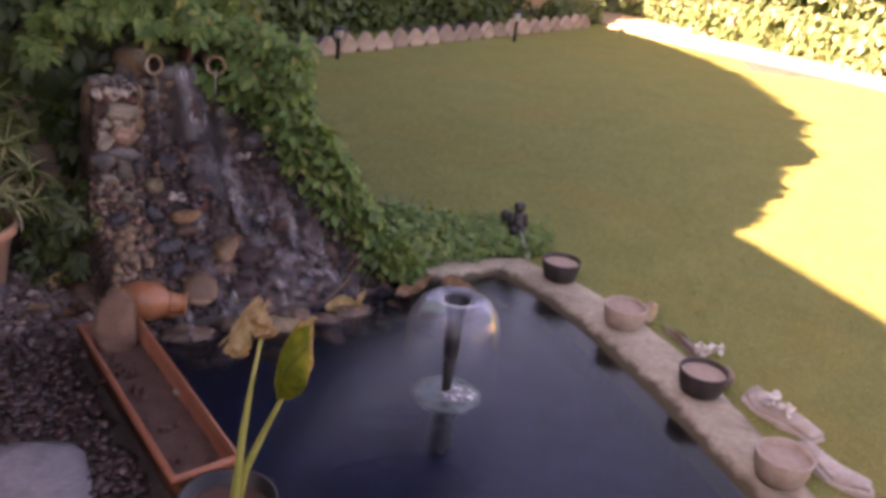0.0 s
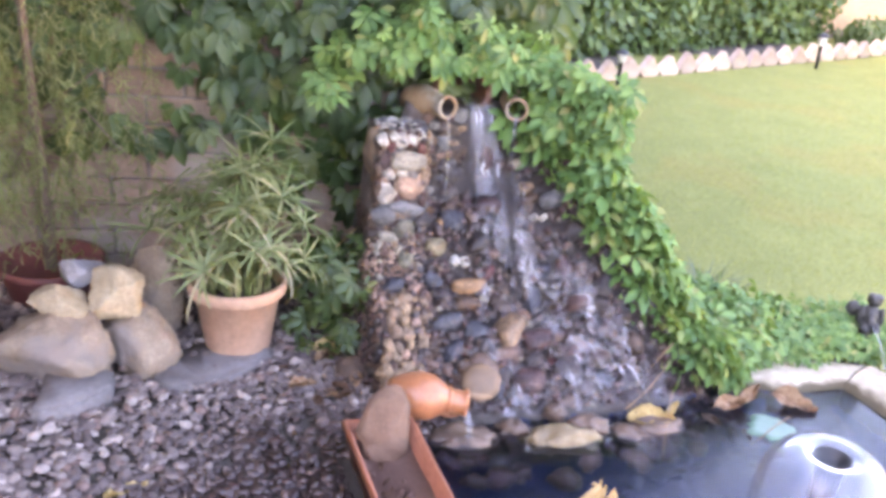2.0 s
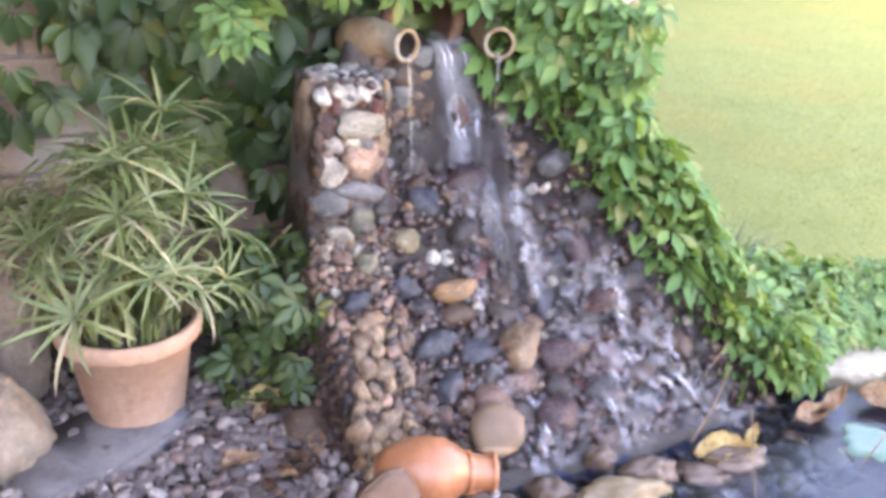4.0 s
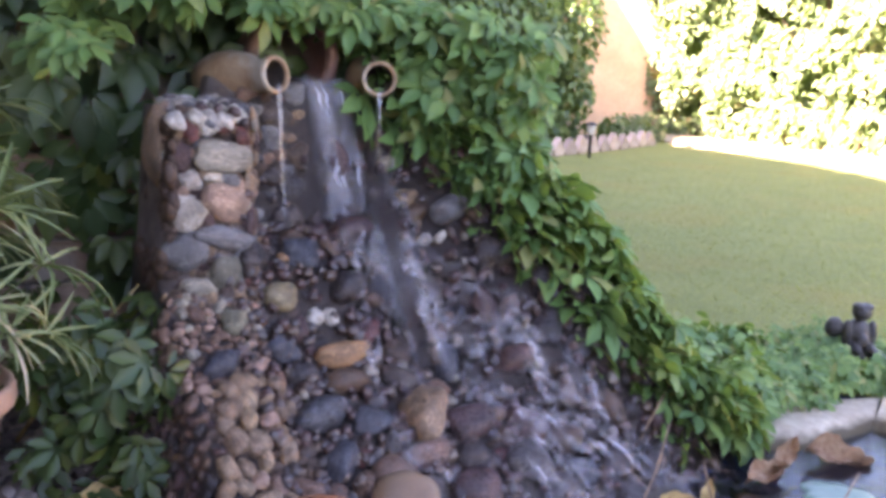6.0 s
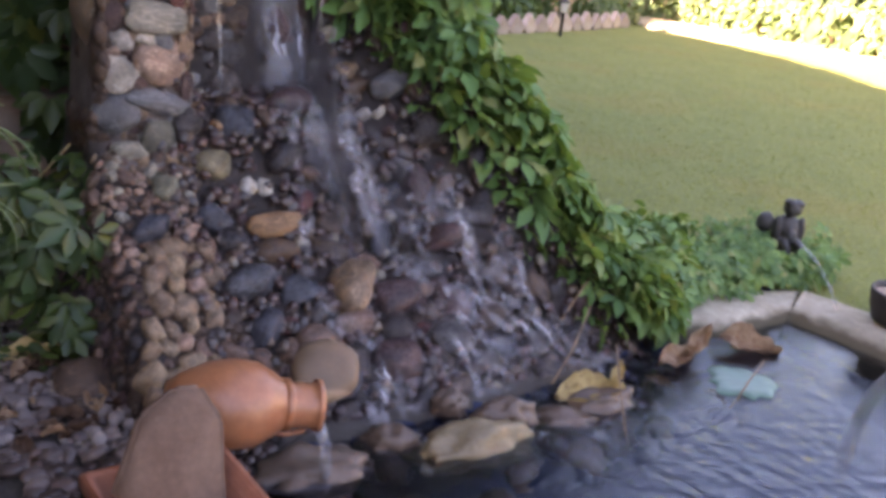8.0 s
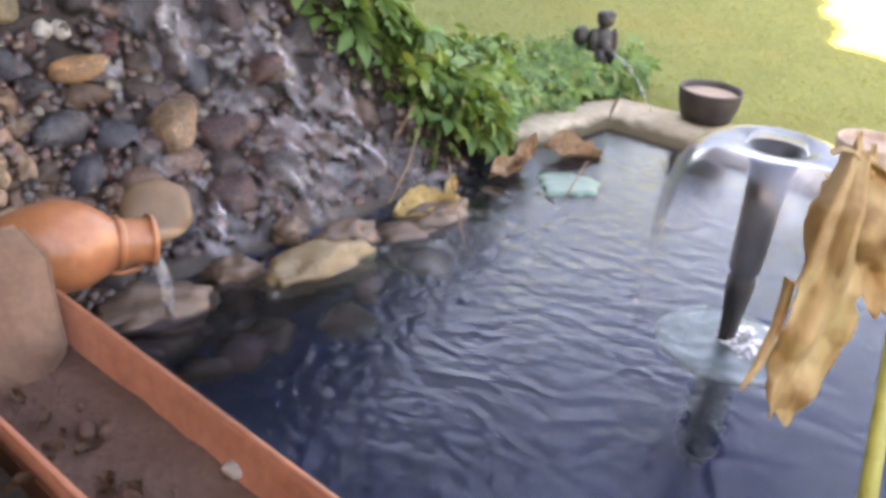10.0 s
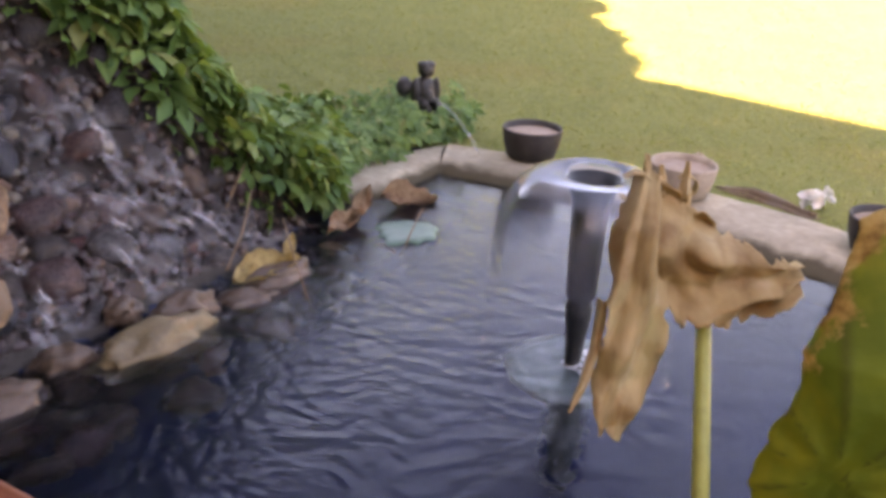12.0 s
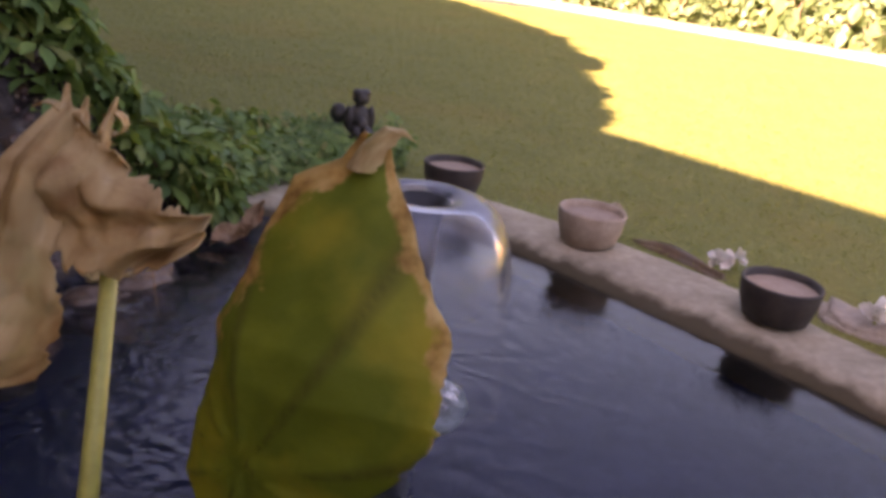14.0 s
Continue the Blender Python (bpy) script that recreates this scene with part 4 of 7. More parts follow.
# the pillar's large stones, from the top down
for stones in ([(-0.024, 0.658, 0.060, 0.036, C_pale, 1), (-0.016, 0.566, 0.049, 0.038, C_pink, 2), (-0.093, 0.548, 0.038, 0.034, C_white, 3), (-0.018, 0.496, 0.060, 0.031, C_greyblue, 4),
                (-0.100, 0.473, 0.043, 0.047, C_greyblue, 5), (-0.026, 0.420, 0.034, 0.042, C_green, 6), (-0.090, 0.405, 0.032, 0.026, C_pale, 0)],
               [(-0.084, 0.611, 0.022, 0.017, C_white, 7), (-0.041, 0.617, 0.021, 0.016, C_white, 8), (0.000, 0.612, 0.022, 0.017, C_greyblue, 9), (0.040, 0.606, 0.018, 0.032, C_tan, 1),
                (-0.080, 0.708, 0.017, 0.023, C_red, 3), (-0.011, 0.716, 0.021, 0.018, C_red, 5), (0.030, 0.694, 0.020, 0.020, C_red, 6), (-0.049, 0.712, 0.018, 0.019, C_white, 0)],
               [(-0.100, 0.655, 0.018, 0.028, C_purple, 2), (0.042, 0.655, 0.014, 0.028, C_tan, 7), (0.021, 0.403, 0.015, 0.028, C_red, 2), (0.045, 0.52, 0.018, 0.030, C_purple, 2), (-0.055, 0.53, 0.016, 0.020, C_purple, 3), (0.050, 0.46, 0.020, 0.024, C_dark, 4)]):
    for q, z, rq, rz_, mt, k in stones:
        spot, nn = column(q + 0.024, z - 0.008)
        part("cobble", painted(k, mt), None, waterfall, m=aim(spot, nn, QU + Vector((0, 0, 0.2 * math.sin(9 * z))), (rq * 1.12, rz_ * 1.3, min(rq, rz_) * 0.75)))
face = [(0.0, 0.650, 0.054), (0.008, 0.558, 0.046), (-0.069, 0.540, 0.040), (0.006, 0.488, 0.048), (-0.076, 0.465, 0.048), (-0.002, 0.412, 0.040), (-0.066, 0.397, 0.028)]
for i in range(2600):   # small stones packed between the pillar's large ones
    q, z, r = rng.uniform(-0.105, 0.082), rng.uniform(0.345, 0.745), rng.uniform(0.007, 0.017)
    if all((q - a) ** 2 + (z - b) ** 2 > (0.72 * (r + c)) ** 2 for a, b, c in face):
        face.append((q, z, r))
        spot, nn = column(q, z, rng.uniform(-0.002, 0.005))
        mt = rng.choice([C_pink, C_greyblue, C_brown, C_tan, C_pale, C_purple, C_tan, C_brown])
        part("cobble", painted(i, mt, r), None, waterfall, m=aim(spot, nn, QU + jit(0.6), (r * 1.2, r * 1.15, r * 0.7)))
part("cobble", painted(4, C_block), None, waterfall, "tall brown block on the pillar's flank", m=aim(at(-0.112, 0.668, 0.668), (FRONT - QU * 0.8).normalized(), Vector((0, 0, 1)), (0.080, 0.052, 0.036)))
for i in range(38):   # pale flat pebbles that overlap on the pillar's top
    q, p, r = rng.uniform(-0.085, 0.065), rng.uniform(0.618, 0.74), rng.uniform(0.015, 0.025)
    m = aim(at(q, p, float(np.interp(p, [0.618, 0.66, 0.74], [0.716, 0.742, 0.752])) + rng.uniform(-0.004, 0.004)), Vector((0, 0, 1)) + FRONT * 1.1 + jit(0.25), QU + jit(0.8), (r * 1.1, r, r * 0.75))
    part("cobble", painted(i, rng.choice([C_chalk, C_chalk, C_white, C_greyblue, C_chalk]), r), None, waterfall, m=m)
for i in range(120):   # pebbles round the pillar's left flank
    z = rng.uniform(0.38, 0.72)
    m = aim(at(-0.098 + rng.uniform(-0.005, 0.005) - 0.02 * (z < 0.45), rng.uniform(0.62, 0.76), z), -QU + FRONT * 0.3, Vector((0, 0, 1)) + jit(0.4), rng.uniform(0.016, 0.028))
    part("cobble", painted(i, C_brown, 0.02), None, waterfall, m=m)
part("cobble", painted(6, C_brown), None, waterfall, "round brown boulder at the waterfall's foot", m=aim(Vector((-1.292, 3.095, 0.035)), Vector((0.2, -0.7, 0.6)), QU, (0.058, 0.062, 0.050)))
# large stones of the slope, from the pillar across to the stream
LARGE = ([(-0.004, 0.520, 0.035, C_green, 6, 1.4), (0.097, 0.544, 0.037, C_yellow, 2, 0.1), (0.163, 0.519, 0.021, C_chalk, 1, 1.5), (0.198, 0.516, 0.021, C_chalk, 4, 1.6), (0.091, 0.632, 0.018, C_orange, 9, 0.2),
          (0.128, 0.596, 0.018, C_orange, 0, 0.1), (-0.060, 0.450, 0.042, C_slate, 5, 0.6), (0.079, 0.481, 0.034, C_slate, 7, 0.2), (0.208, 0.465, 0.056, C_orange, 3, 0.15), (0.186, 0.413, 0.048, C_brown, 8, 0.1)],
         [(0.304, 0.312, 0.072, C_tan, 8, 1.3), (0.102, 0.353, 0.056, C_slate, 5, 0.3), (0.196, 0.320, 0.044, C_slate, 9, 0.8), (0.149, 0.257, 0.026, C_red, 1, 0.4), (0.098, 0.257, 0.046, C_slate, 4, 1.2),
          (0.193, 0.211, 0.046, C_wettan, 7, 0.1), (0.06, 0.60, 0.036, C_dark, 2, 1.0), (0.17, 0.60, 0.046, C_slate, 3, 0.2), (0.30, 0.64, 0.060, C_purple, 4, 0.3), (0.448, 0.556, 0.018, C_chalk, 5, 0.2)],
         [(0.475, 0.534, 0.018, C_chalk, 6, 0.5), (0.431, 0.618, 0.030, C_tan, 7, 1.2), (0.507, 0.554, 0.046, C_greyblue, 0, 0.2), (0.40, 0.66, 0.024, C_pale, 7, 0.8), (0.44, 0.60, 0.040, C_brown, 8, 0.7),
          (0.39, 0.28, 0.058, C_purple, 1, 0.5), (0.33, 0.15, 0.055, C_purple, 2, 0.2), (0.48, 0.18, 0.055, C_dark, 3, 0.9), (0.55, 0.34, 0.05, C_purple, 4, 0.3), (0.25, 0.55, 0.045, C_dark, 5, 0.6), (0.43, 0.20, 0.024, C_red, 3, 0.3)])
for stones in LARGE:
    for q, p, r, mt, k, tn in stones:
        cobble(q, p, r * 1.05, mt, k, tn, sink=0.30, stretch=(1.15, 0.56, 0.7) if mt == C_orange and r > 0.05 else (1, 1, 1))
# pebbles packed on the lower shoulder, with a band of ochre ones that slants down to the pond
pack, tries = [(fall_point(q, p), 0.8 * r) for stones in LARGE for q, p, r, *_ in stones if q < 0.14], 0
while len(pack) < 640 and tries < 16000:
    tries += 1
    mid = tries < 3500
    p = rng.uniform(0.06, 0.44) if mid else rng.uniform(0.04, 0.58)
    q = np.interp(p, [0.08, 0.25, 0.42], [-0.11, -0.065, 0.0]) + rng.uniform(-0.055, 0.065) if mid else rng.uniform(-0.25, 0.05)
    r = rng.uniform(0.018, 0.029) if mid else rng.uniform(0.009, 0.02)
    spot = fall_point(q, p)
    if spot.z > -0.05 and all((spot - a).length > 0.70 * (r + c) for a, c in pack):
        pack.append((spot, r))
        cobble(q, p, r * 1.12, rng.choice([C_ochre, C_ochre, C_tan, C_ochre, C_pink]) if mid else rng.choice([C_pink, C_pale, C_wettan, C_wettan, C_brown, C_tan]) if spot.z > 0.23 else rng.choice([C_purple, C_brown, C_wettan, C_brown, C_brown, C_brown, C_dark, C_dark]), tries, 1.57 + rng.uniform(-0.5, 0.5) if mid else rng.uniform(0, 6), sink=0.3)
# mixed cobbles over the rest, one spot after another where there is room
spots = [(q, p, 1.05 * r) for stones in LARGE for q, p, r, *_ in stones]
tries = 0
while len(spots) < 760 and tries < 34000:
    tries += 1
    q, p = rng.uniform(-0.05, 0.98), rng.uniform(-0.03, 0.72)
    if q > np.interp(p, [0, 0.75], [1.0, 0.58]) or q < np.interp(p, [0.05, 0.25, 0.42, 0.43, 0.56, 0.60], [-0.04, 0.0, 0.07, 0.045, 0.045, 0.09]):
        continue
    r = rng.choice([0.012, 0.015, 0.018, 0.022, 0.028]) if tries > 6000 else rng.uniform(0.026, 0.042) if tries > 420 else rng.uniform(0.040, 0.056)
    if all((q - a) ** 2 + ((p - b) * 1.25) ** 2 > (0.78 * (r + c)) ** 2 for a, b, c in spots):
        spots.append((q, p, r))
        # Small stones take dark paints so the gaps between large ones read as shadow.
        cobble(q, p, r, rng.choice([C_dark, C_purple, C_dark, C_brown, None]) if r < 0.024 else rng.choice([C_dark, C_purple, C_brown, C_dark]) if q > np.interp(p, [0.0, 0.3, 0.7], [0.66, 0.54, 0.42]) else None if rng.random() < 0.3 else rng.choice([C_dark, C_purple, C_red, C_brown, C_purple, C_dark, C_slate, C_slate, C_wettan, C_brown]), tries, rng.uniform(0, 6), sink=0.42)
grit = []
for i in range(1600):   # small stones wedged between the cobbles
    q, p = rng.uniform(-0.02, 1.0), rng.uniform(-0.03, 0.72)
    if q > np.interp(p, [0, 0.75], [1.0, 0.58]):
        continue
    r = rng.uniform(0.009, 0.017)
    grit.append(aim(fall_point(q, p) + fall_normal(q, p) * (0.006 + rng.uniform(0, 0.006)), fall_normal(q, p) + jit(0.3), jit(1), (r, r * 0.8, r * 0.7)))
bm = bmesh.new()
bmesh.ops.create_icosphere(bm, subdivisions=2, radius=1.0)
bm.verts.ensure_lookup_table()
GRIT = ([tuple(v.co * (1 + 0.3 * noise.noise(v.co * 2))) for v in bm.verts], [tuple(v.index for v in fc.verts) for fc in bm.faces])
bm.free()
scatter("grit", GRIT, grit, M_grit, waterfall, "small wet stones wedged between the cobbles", "stuff")
chute = []
for i in range(2400):    # stones set in the wall beside and behind the falling sheet
    q, z = rng.uniform(0.085, 0.52), rng.uniform(0.475, 0.785)
    r = rng.uniform(0.022, 0.036) if i < 160 else rng.uniform(0.010, 0.020)
    if len(chute) < 130 and all((q - a) ** 2 + (z - b) ** 2 > (0.74 * (r + c)) ** 2 for a, b, c in chute):
        chute.append((q, z, r))
        mt = rng.choice([C_dark, C_slate, C_purple]) if 0.22 < q < 0.38 else rng.choice([C_brown, C_tan, C_purple, C_wettan, C_brown, C_greyblue, C_dark, None])
        part("cobble", painted(i, mt, r), None, waterfall, m=aim(at(q, 0.702 + 0.13 * (z - 0.49) + (0.014 if 0.22 < q < 0.38 else 0.0), z), FRONT, QU + jit(0.5), (r * 1.15, r * 1.1, r * 0.7)))
for i in range(46):   # brown pebbles down the pillar's flank beside the chute
    z, r = rng.uniform(0.43, 0.73), rng.uniform(0.013, 0.024)
    part("cobble", painted(i, rng.choice([C_tan, C_brown, C_wettan, C_tan, C_pale, C_purple]), r), None, waterfall, m=aim(at(0.078 + rng.uniform(-0.004, 0.006), rng.uniform(0.635, 0.71), z), QU + FRONT * 0.6, Vector((0, 0, 1)) + jit(0.5), (r * 1.2, r, r * 0.75)))


# ---- jugs and falling water ----
def jug(x, y, z, heading, dip, label, size=1.0):
    """A clay jug on its side; its mouth is at the origin and looks along heading."""
    ob = thing("clay_jug", x, y, z, label, "jug", "jugs that spout water")
    ob.matrix_basis = Matrix.Translation((x, y, z)) @ Matrix.Rotation(radians(heading), 4, "Z") @ pose(0, 0, 0, 0, 90 + dip, 0)
    prof = [(0.030, 0.0), (0.034, -0.004), (0.034, -0.012), (0.030, -0.03), (0.033, -0.050), (0.046, -0.075), (0.0535, -0.115), (0.052, -0.155), (0.040, -0.190), (0.0, -0.194)]
    body = part("body", lathe("body", [(r * size, zz * size) for r, zz in prof][::-1], 28, 0.03), M_jug, ob, local=True)
    part("throat", lathe("throat", [(0.0, -0.08 * size), (0.026 * size, -0.05 * size), (0.025 * size, -0.02 * size), (0.0285 * size, 0.001)], 24), M_jugin, body, "hollow throat coloured dark for the shade within", local=True)
    part("lip", lathe("lip", [(0.0275 * size, -0.006), (0.0275 * size, 0.003), (0.031 * size, 0.006), (0.036 * size, 0.002), (0.036 * size, -0.012), (0.030 * size, -0.016)], 28, 0.02), M_jug, body, local=True)
    return ob


jug(-1.232, 3.596, 0.810, -30, -5, "weathered clay jug lying on the cobble pillar and spouting water", 1.12)
jug(-1.032, 3.728, 0.809, -72, -1, "brown clay jug lying among creeper leaves and spouting water", 1.12)


def flow_sheet(name, grid, mat, parent=None, label=""):
    """A skin of water over rows of points; it carries its width and run in metres for the streaks."""
    n, w = len(grid), len(grid[0])
    run, V, A, B = 0.0, [], [], []
    for i, row in enumerate(grid):
        mid = row[w // 2]
        run += (mid - grid[i - 1][w // 2]).length if i else 0.0
        for j, p in enumerate(row):
            V.append(p)
            A.append(((p - mid).length * (1 if j > w // 2 else -1), run))
            B.append((j / (w - 1), i / (n - 1)))
    F = [(i * w + j, i * w + j + 1, (i + 1) * w + j + 1, (i + 1) * w + j) for i in range(n - 1) for j in range(w - 1)]
    me = as_mesh(name, V, F)
    for nm, src in (("flow", A), ("edge", B)):
        lay = me.uv_layers.new(name=nm)
        for lp in me.loops:
            lay.data[lp.index].uv = src[lp.vertex_index]
    return part(name, me, mat, parent, label)


water_sheet = thing("water_sheet", *at(0.30, 0.72, 0.48), "broken sheet of water falling from the spout", "water")
for q0, q1, w0, w1, out, sd in ((0.282, 0.318, 0.125, 0.120, 0.0, 1), (0.262, 0.300, 0.050, 0.060, 0.012, 2), (0.318, 0.350, 0.034, 0.040, 0.016, 3)):
    grid = []
    for i in range(30):
        t = max(0.0, (i - 4) / 25)
        z = 0.812 - 0.002 * i if i < 5 else 0.804 - 0.325 * t ** 1.15
        p = 0.86 - 0.022 * i if i < 5 else 0.752 - 0.062 * t ** 0.5 - out * t
        row = []
        for j in range(15):
            u = j / 14 - 0.5
            q = q0 + (q1 - q0) * t + u * (w0 + (w1 - w0) * t) * (1 + 0.10 * noise.noise(Vector((t * 4, sd, 2))))
            row.append(at(q, p - 0.05 * (0.25 - u * u) * t + 0.010 * noise.noise(Vector((u * 6, t * 2.2, sd))), z))
        grid.append(row)
    flow_sheet("strand", grid, M_sheet, water_sheet)
for x, y, z, dx, dy, bot, sd in [(-1.226, 3.595, 0.79, 0.02, -0.012, 0.50, 1), (-1.030, 3.723, 0.79, 0.006, -0.02, 0.52, 5)]:
    pts = [Vector((x + dx * (t / 10), y + dy * (t / 10), z - (z - bot) * (t / 10) ** 1.3)) for t in range(11)]
    tagged(part("water_jet", tube("water_jet", pts, [0.0045 - 0.00018 * t + 0.0018 * noise.noise(Vector((t * 0.9, sd, 0))) for t in range(11)], 8), M_stream), "thin stream of water from a jug", "water")

# water running over the cobbles: one wide film, and white currents that part round the larger stones
cascade = thing("cascade", *at(0.45, 0.3, 0.1), "broken white water running over the cobbles", "water")


def lap(q, p, lift):
    return fall_point(q, p) + fall_normal(q, p) * (lift + 0.007 * noise.noise(Vector((q * 26, p * 20, 4)))) + Vector((0, 0, 0.004))


grid = []
for i in range(60):
    p = 0.69 - 0.72 * i / 59
    lo, hi = np.interp(p, [0, 0.2, 0.45, 0.6, 0.7], [0.06, 0.16, 0.22, 0.21, 0.22]), np.interp(p, [0, 0.12, 0.24, 0.36, 0.55, 0.7], [0.80, 0.70, 0.62, 0.55, 0.45, 0.40])
    grid.append([lap(lo + (hi - lo) * j / 40, p, 0.016) for j in range(41)])
flow_sheet("film", grid, M_film, cascade)
for k, (qs_, ps_, ws_) in enumerate([([0.32, 0.33, 0.38, 0.46, 0.54, 0.61, 0.68, 0.72], [0.69, 0.60, 0.53, 0.45, 0.36, 0.25, 0.11, -0.03], [0.12, 0.11, 0.10, 0.13, 0.16, 0.19, 0.22, 0.24]),
                                    ([0.32, 0.335, 0.36, 0.39], [0.70, 0.63, 0.56, 0.48], [0.17, 0.18, 0.17, 0.10]),
                                    ([0.34, 0.36, 0.42, 0.47, 0.50, 0.51, 0.52], [0.62, 0.52, 0.42, 0.31, 0.20, 0.10, -0.03], [0.08, 0.08, 0.10, 0.14, 0.17, 0.19, 0.20]),
                                    ([0.29, 0.27, 0.25, 0.235, 0.24, 0.26, 0.28], [0.65, 0.55, 0.45, 0.34, 0.22, 0.10, -0.03], [0.07, 0.05, 0.05, 0.05, 0.08, 0.14, 0.18]),
                                    ([0.50, 0.58, 0.66, 0.76, 0.82], [0.43, 0.35, 0.24, 0.10, -0.03], [0.05, 0.07, 0.09, 0.12, 0.14])]):
    grid, run = [], np.linspace(0, 1, len(qs_))
    for i in range(64):
        u = i / 63
        q, p, w = (float(np.interp(u, run, ln)) for ln in (qs_, ps_, ws_))
        q += 0.016 * noise.noise(Vector((u * 7, k * 3.1, 0)))
        a, b = max(0.0, u - 0.06), min(1.0, u + 0.06)
        d = Vector((float(np.interp(b, run, qs_) - np.interp(a, run, qs_)), float(np.interp(b, run, ps_) - np.interp(a, run, ps_)))).normalized()
        grid.append([lap(q - d.y * w * (j / 18 - 0.5), p + d.x * w * (j / 18 - 0.5), 0.024 + 0.002 * k) for j in range(19)])
    flow_sheet("current", grid, M_rivulet, cascade, "white broken current")

# froth that drifts off from the foot of the fall
grid = [[at(0.05 + 0.80 * j / 40 + 0.02 * noise.noise(Vector((j * 0.3, i * 0.3, 3))), -0.01 - 0.21 * i / 24, WATER_Z + 0.003) for j in range(41)] for i in range(25)]
flow_sheet("froth", grid, M_froth, cascade, "thin drifting froth")
for i in range(26):      # stones that lie under the shallow water
    q, p, r = rng.uniform(0.0, 0.85), rng.uniform(-0.22, -0.02), rng.uniform(0.03, 0.06)
    tagged(part("sunken_stone", painted(i, rng.choice([C_wettan, C_brown, C_purple, C_brown]), r), None, m=aim(at(q, p, -0.058 + 0.12 * min(0.0, p + 0.05)), Vector((0, 0, 1)) + jit(0.2), jit(1), r)), "brown stone under the shallow water at the fall's foot", "stone", "stones under the water")

# broken clay pot between the jugs, from which the sheet of water pours
spout = thing("spout_pot", *at(0.225, 0.785, 0.850), "broken reddish clay pot lying on its side under creeper, pouring water", "pot")
spout.matrix_basis = Matrix.Translation(at(0.225, 0.785, 0.850)) @ Matrix.Rotation(math.atan2(-PN.y, -PN.x), 4, "Z") @ pose(0, 0, 0, 0, 92, 0)
spout_body = part("body", lathe("body", [(0.0, -0.170), (0.060, -0.166), (0.092, -0.120), (0.103, -0.060), (0.100, -0.015), (0.098, 0.0), (0.089, 0.002), (0.088, -0.02), (0.092, -0.06), (0.080, -0.115), (0.0, -0.150)], 40, 0.02, 4), M_spout, spout, local=True)
part("lip", lathe("lip", [(0.082, -0.010), (0.082, 0.006), (0.092, 0.014), (0.110, 0.008), (0.112, -0.012), (0.099, -0.020)], 40, 0.03, 7), M_spout, spout_body, "chipped reddish rim", local=True)

# ---- planter, jar and stones at its head ----
def trough_planter():
    a, b, c, d = (Vector((*p, 0)) for p in ((-1.125, 2.705), (-0.965, 2.815), (-0.408, 2.165), (-0.535, 2.032)))
    ob = thing("planter_box", -0.76, 2.42, -0.02, "long terracotta plastic trough planter filled with bare soil", "planter")
    cen = (a + b + c + d) / 4

    def ring(k, z):
        return [cen + (p - cen) * k + Vector((0, 0, z)) for p in (a, b, c, d)]

    def inset(w, z):
        pts = [a, b, c, d]
        res = []
        for i in range(4):
            p, q, r = pts[i - 1], pts[i], pts[(i + 1) % 4]
            e, g = (p - q).normalized(), (r - q).normalized()
            res.append(q + (e + g) * w + Vector((0, 0, z)))
        return res
    bm = bmesh.new()
    levels = [inset(0.028, -0.02), inset(0.014, 0.115), inset(-0.002, 0.115), inset(-0.002, 0.14), inset(0.012, 0.14), inset(0.016, 0.07)]
    rows = [[bm.verts.new(p) for p in lv] for lv in levels]
    for r0, r1 in zip(rows, rows[1:]):
        for i in range(4):
            bm.faces.new((r0[i], r0[(i + 1) % 4], r1[(i + 1) % 4], r1[i]))
    bm.faces.new(rows[0][::-1])
    bmesh.ops.recalc_face_normals(bm, faces=bm.faces)
    bmesh.ops.bevel(bm, geom=bm.edges[:], offset=0.004, segments=2, affect="EDGES", clamp_overlap=True)
    part("trough", bm_mesh("trough", bm, True), M_terra, ob)
    bm = bmesh.new()
    g = inset(0.0155, 0.080)
    n = 26
    grid = [[bm.verts.new((g[0].lerp(g[1], u / 8)).lerp(g[3].lerp(g[2], u / 8), w / n)) for u in range(9)] for w in range(n + 1)]
    for w in range(n):
        for u in range(8):
            bm.faces.new((grid[w][u], grid[w][u + 1], grid[w + 1][u + 1], grid[w + 1][u]))
    for vt in bm.verts:
        vt.co.z += 0.008 * noise.noise(vt.co * 14) + 0.004 * noise.noise(vt.co * 40)
    part("soil", bm_mesh("soil", bm), M_planter_soil, ob, "dry brown soil")


trough_planter()
for k in range(16):
    t = rng.random()
    p = Vector((-1.04, 2.75)).lerp(Vector((-0.47, 2.10)), t) + Vector((rng.uniform(-0.05, 0.05), rng.uniform(-0.03, 0.03)))
    tagged(part("soil_clod", blob("soil_clod", k, [rng.uniform(0.006, 0.014)] * 3, 1, 0.4), M_planter_soil, m=pose(p.x, p.y, 0.085)), "small dry clod of soil in the planter", "soil", "clods in the planter")

tagged(part("pebble", blob("pebble", 77, (0.016, 0.013, 0.010), 3, 0.2), C_white, m=pose(-0.70, 2.485, 0.088)), "small white pebble on the planter's soil", "stone")
jar = thing("terracotta_jar", -0.93, 2.87, 0.1, "glossy orange terracotta jar lying on its side by the water", "jar")
jar.matrix_basis = Matrix.Translation((-0.850, 2.932, 0.150)) @ Matrix.Rotation(radians(24), 4, "Z") @ pose(0, 0, 0, 0, 97, 0)
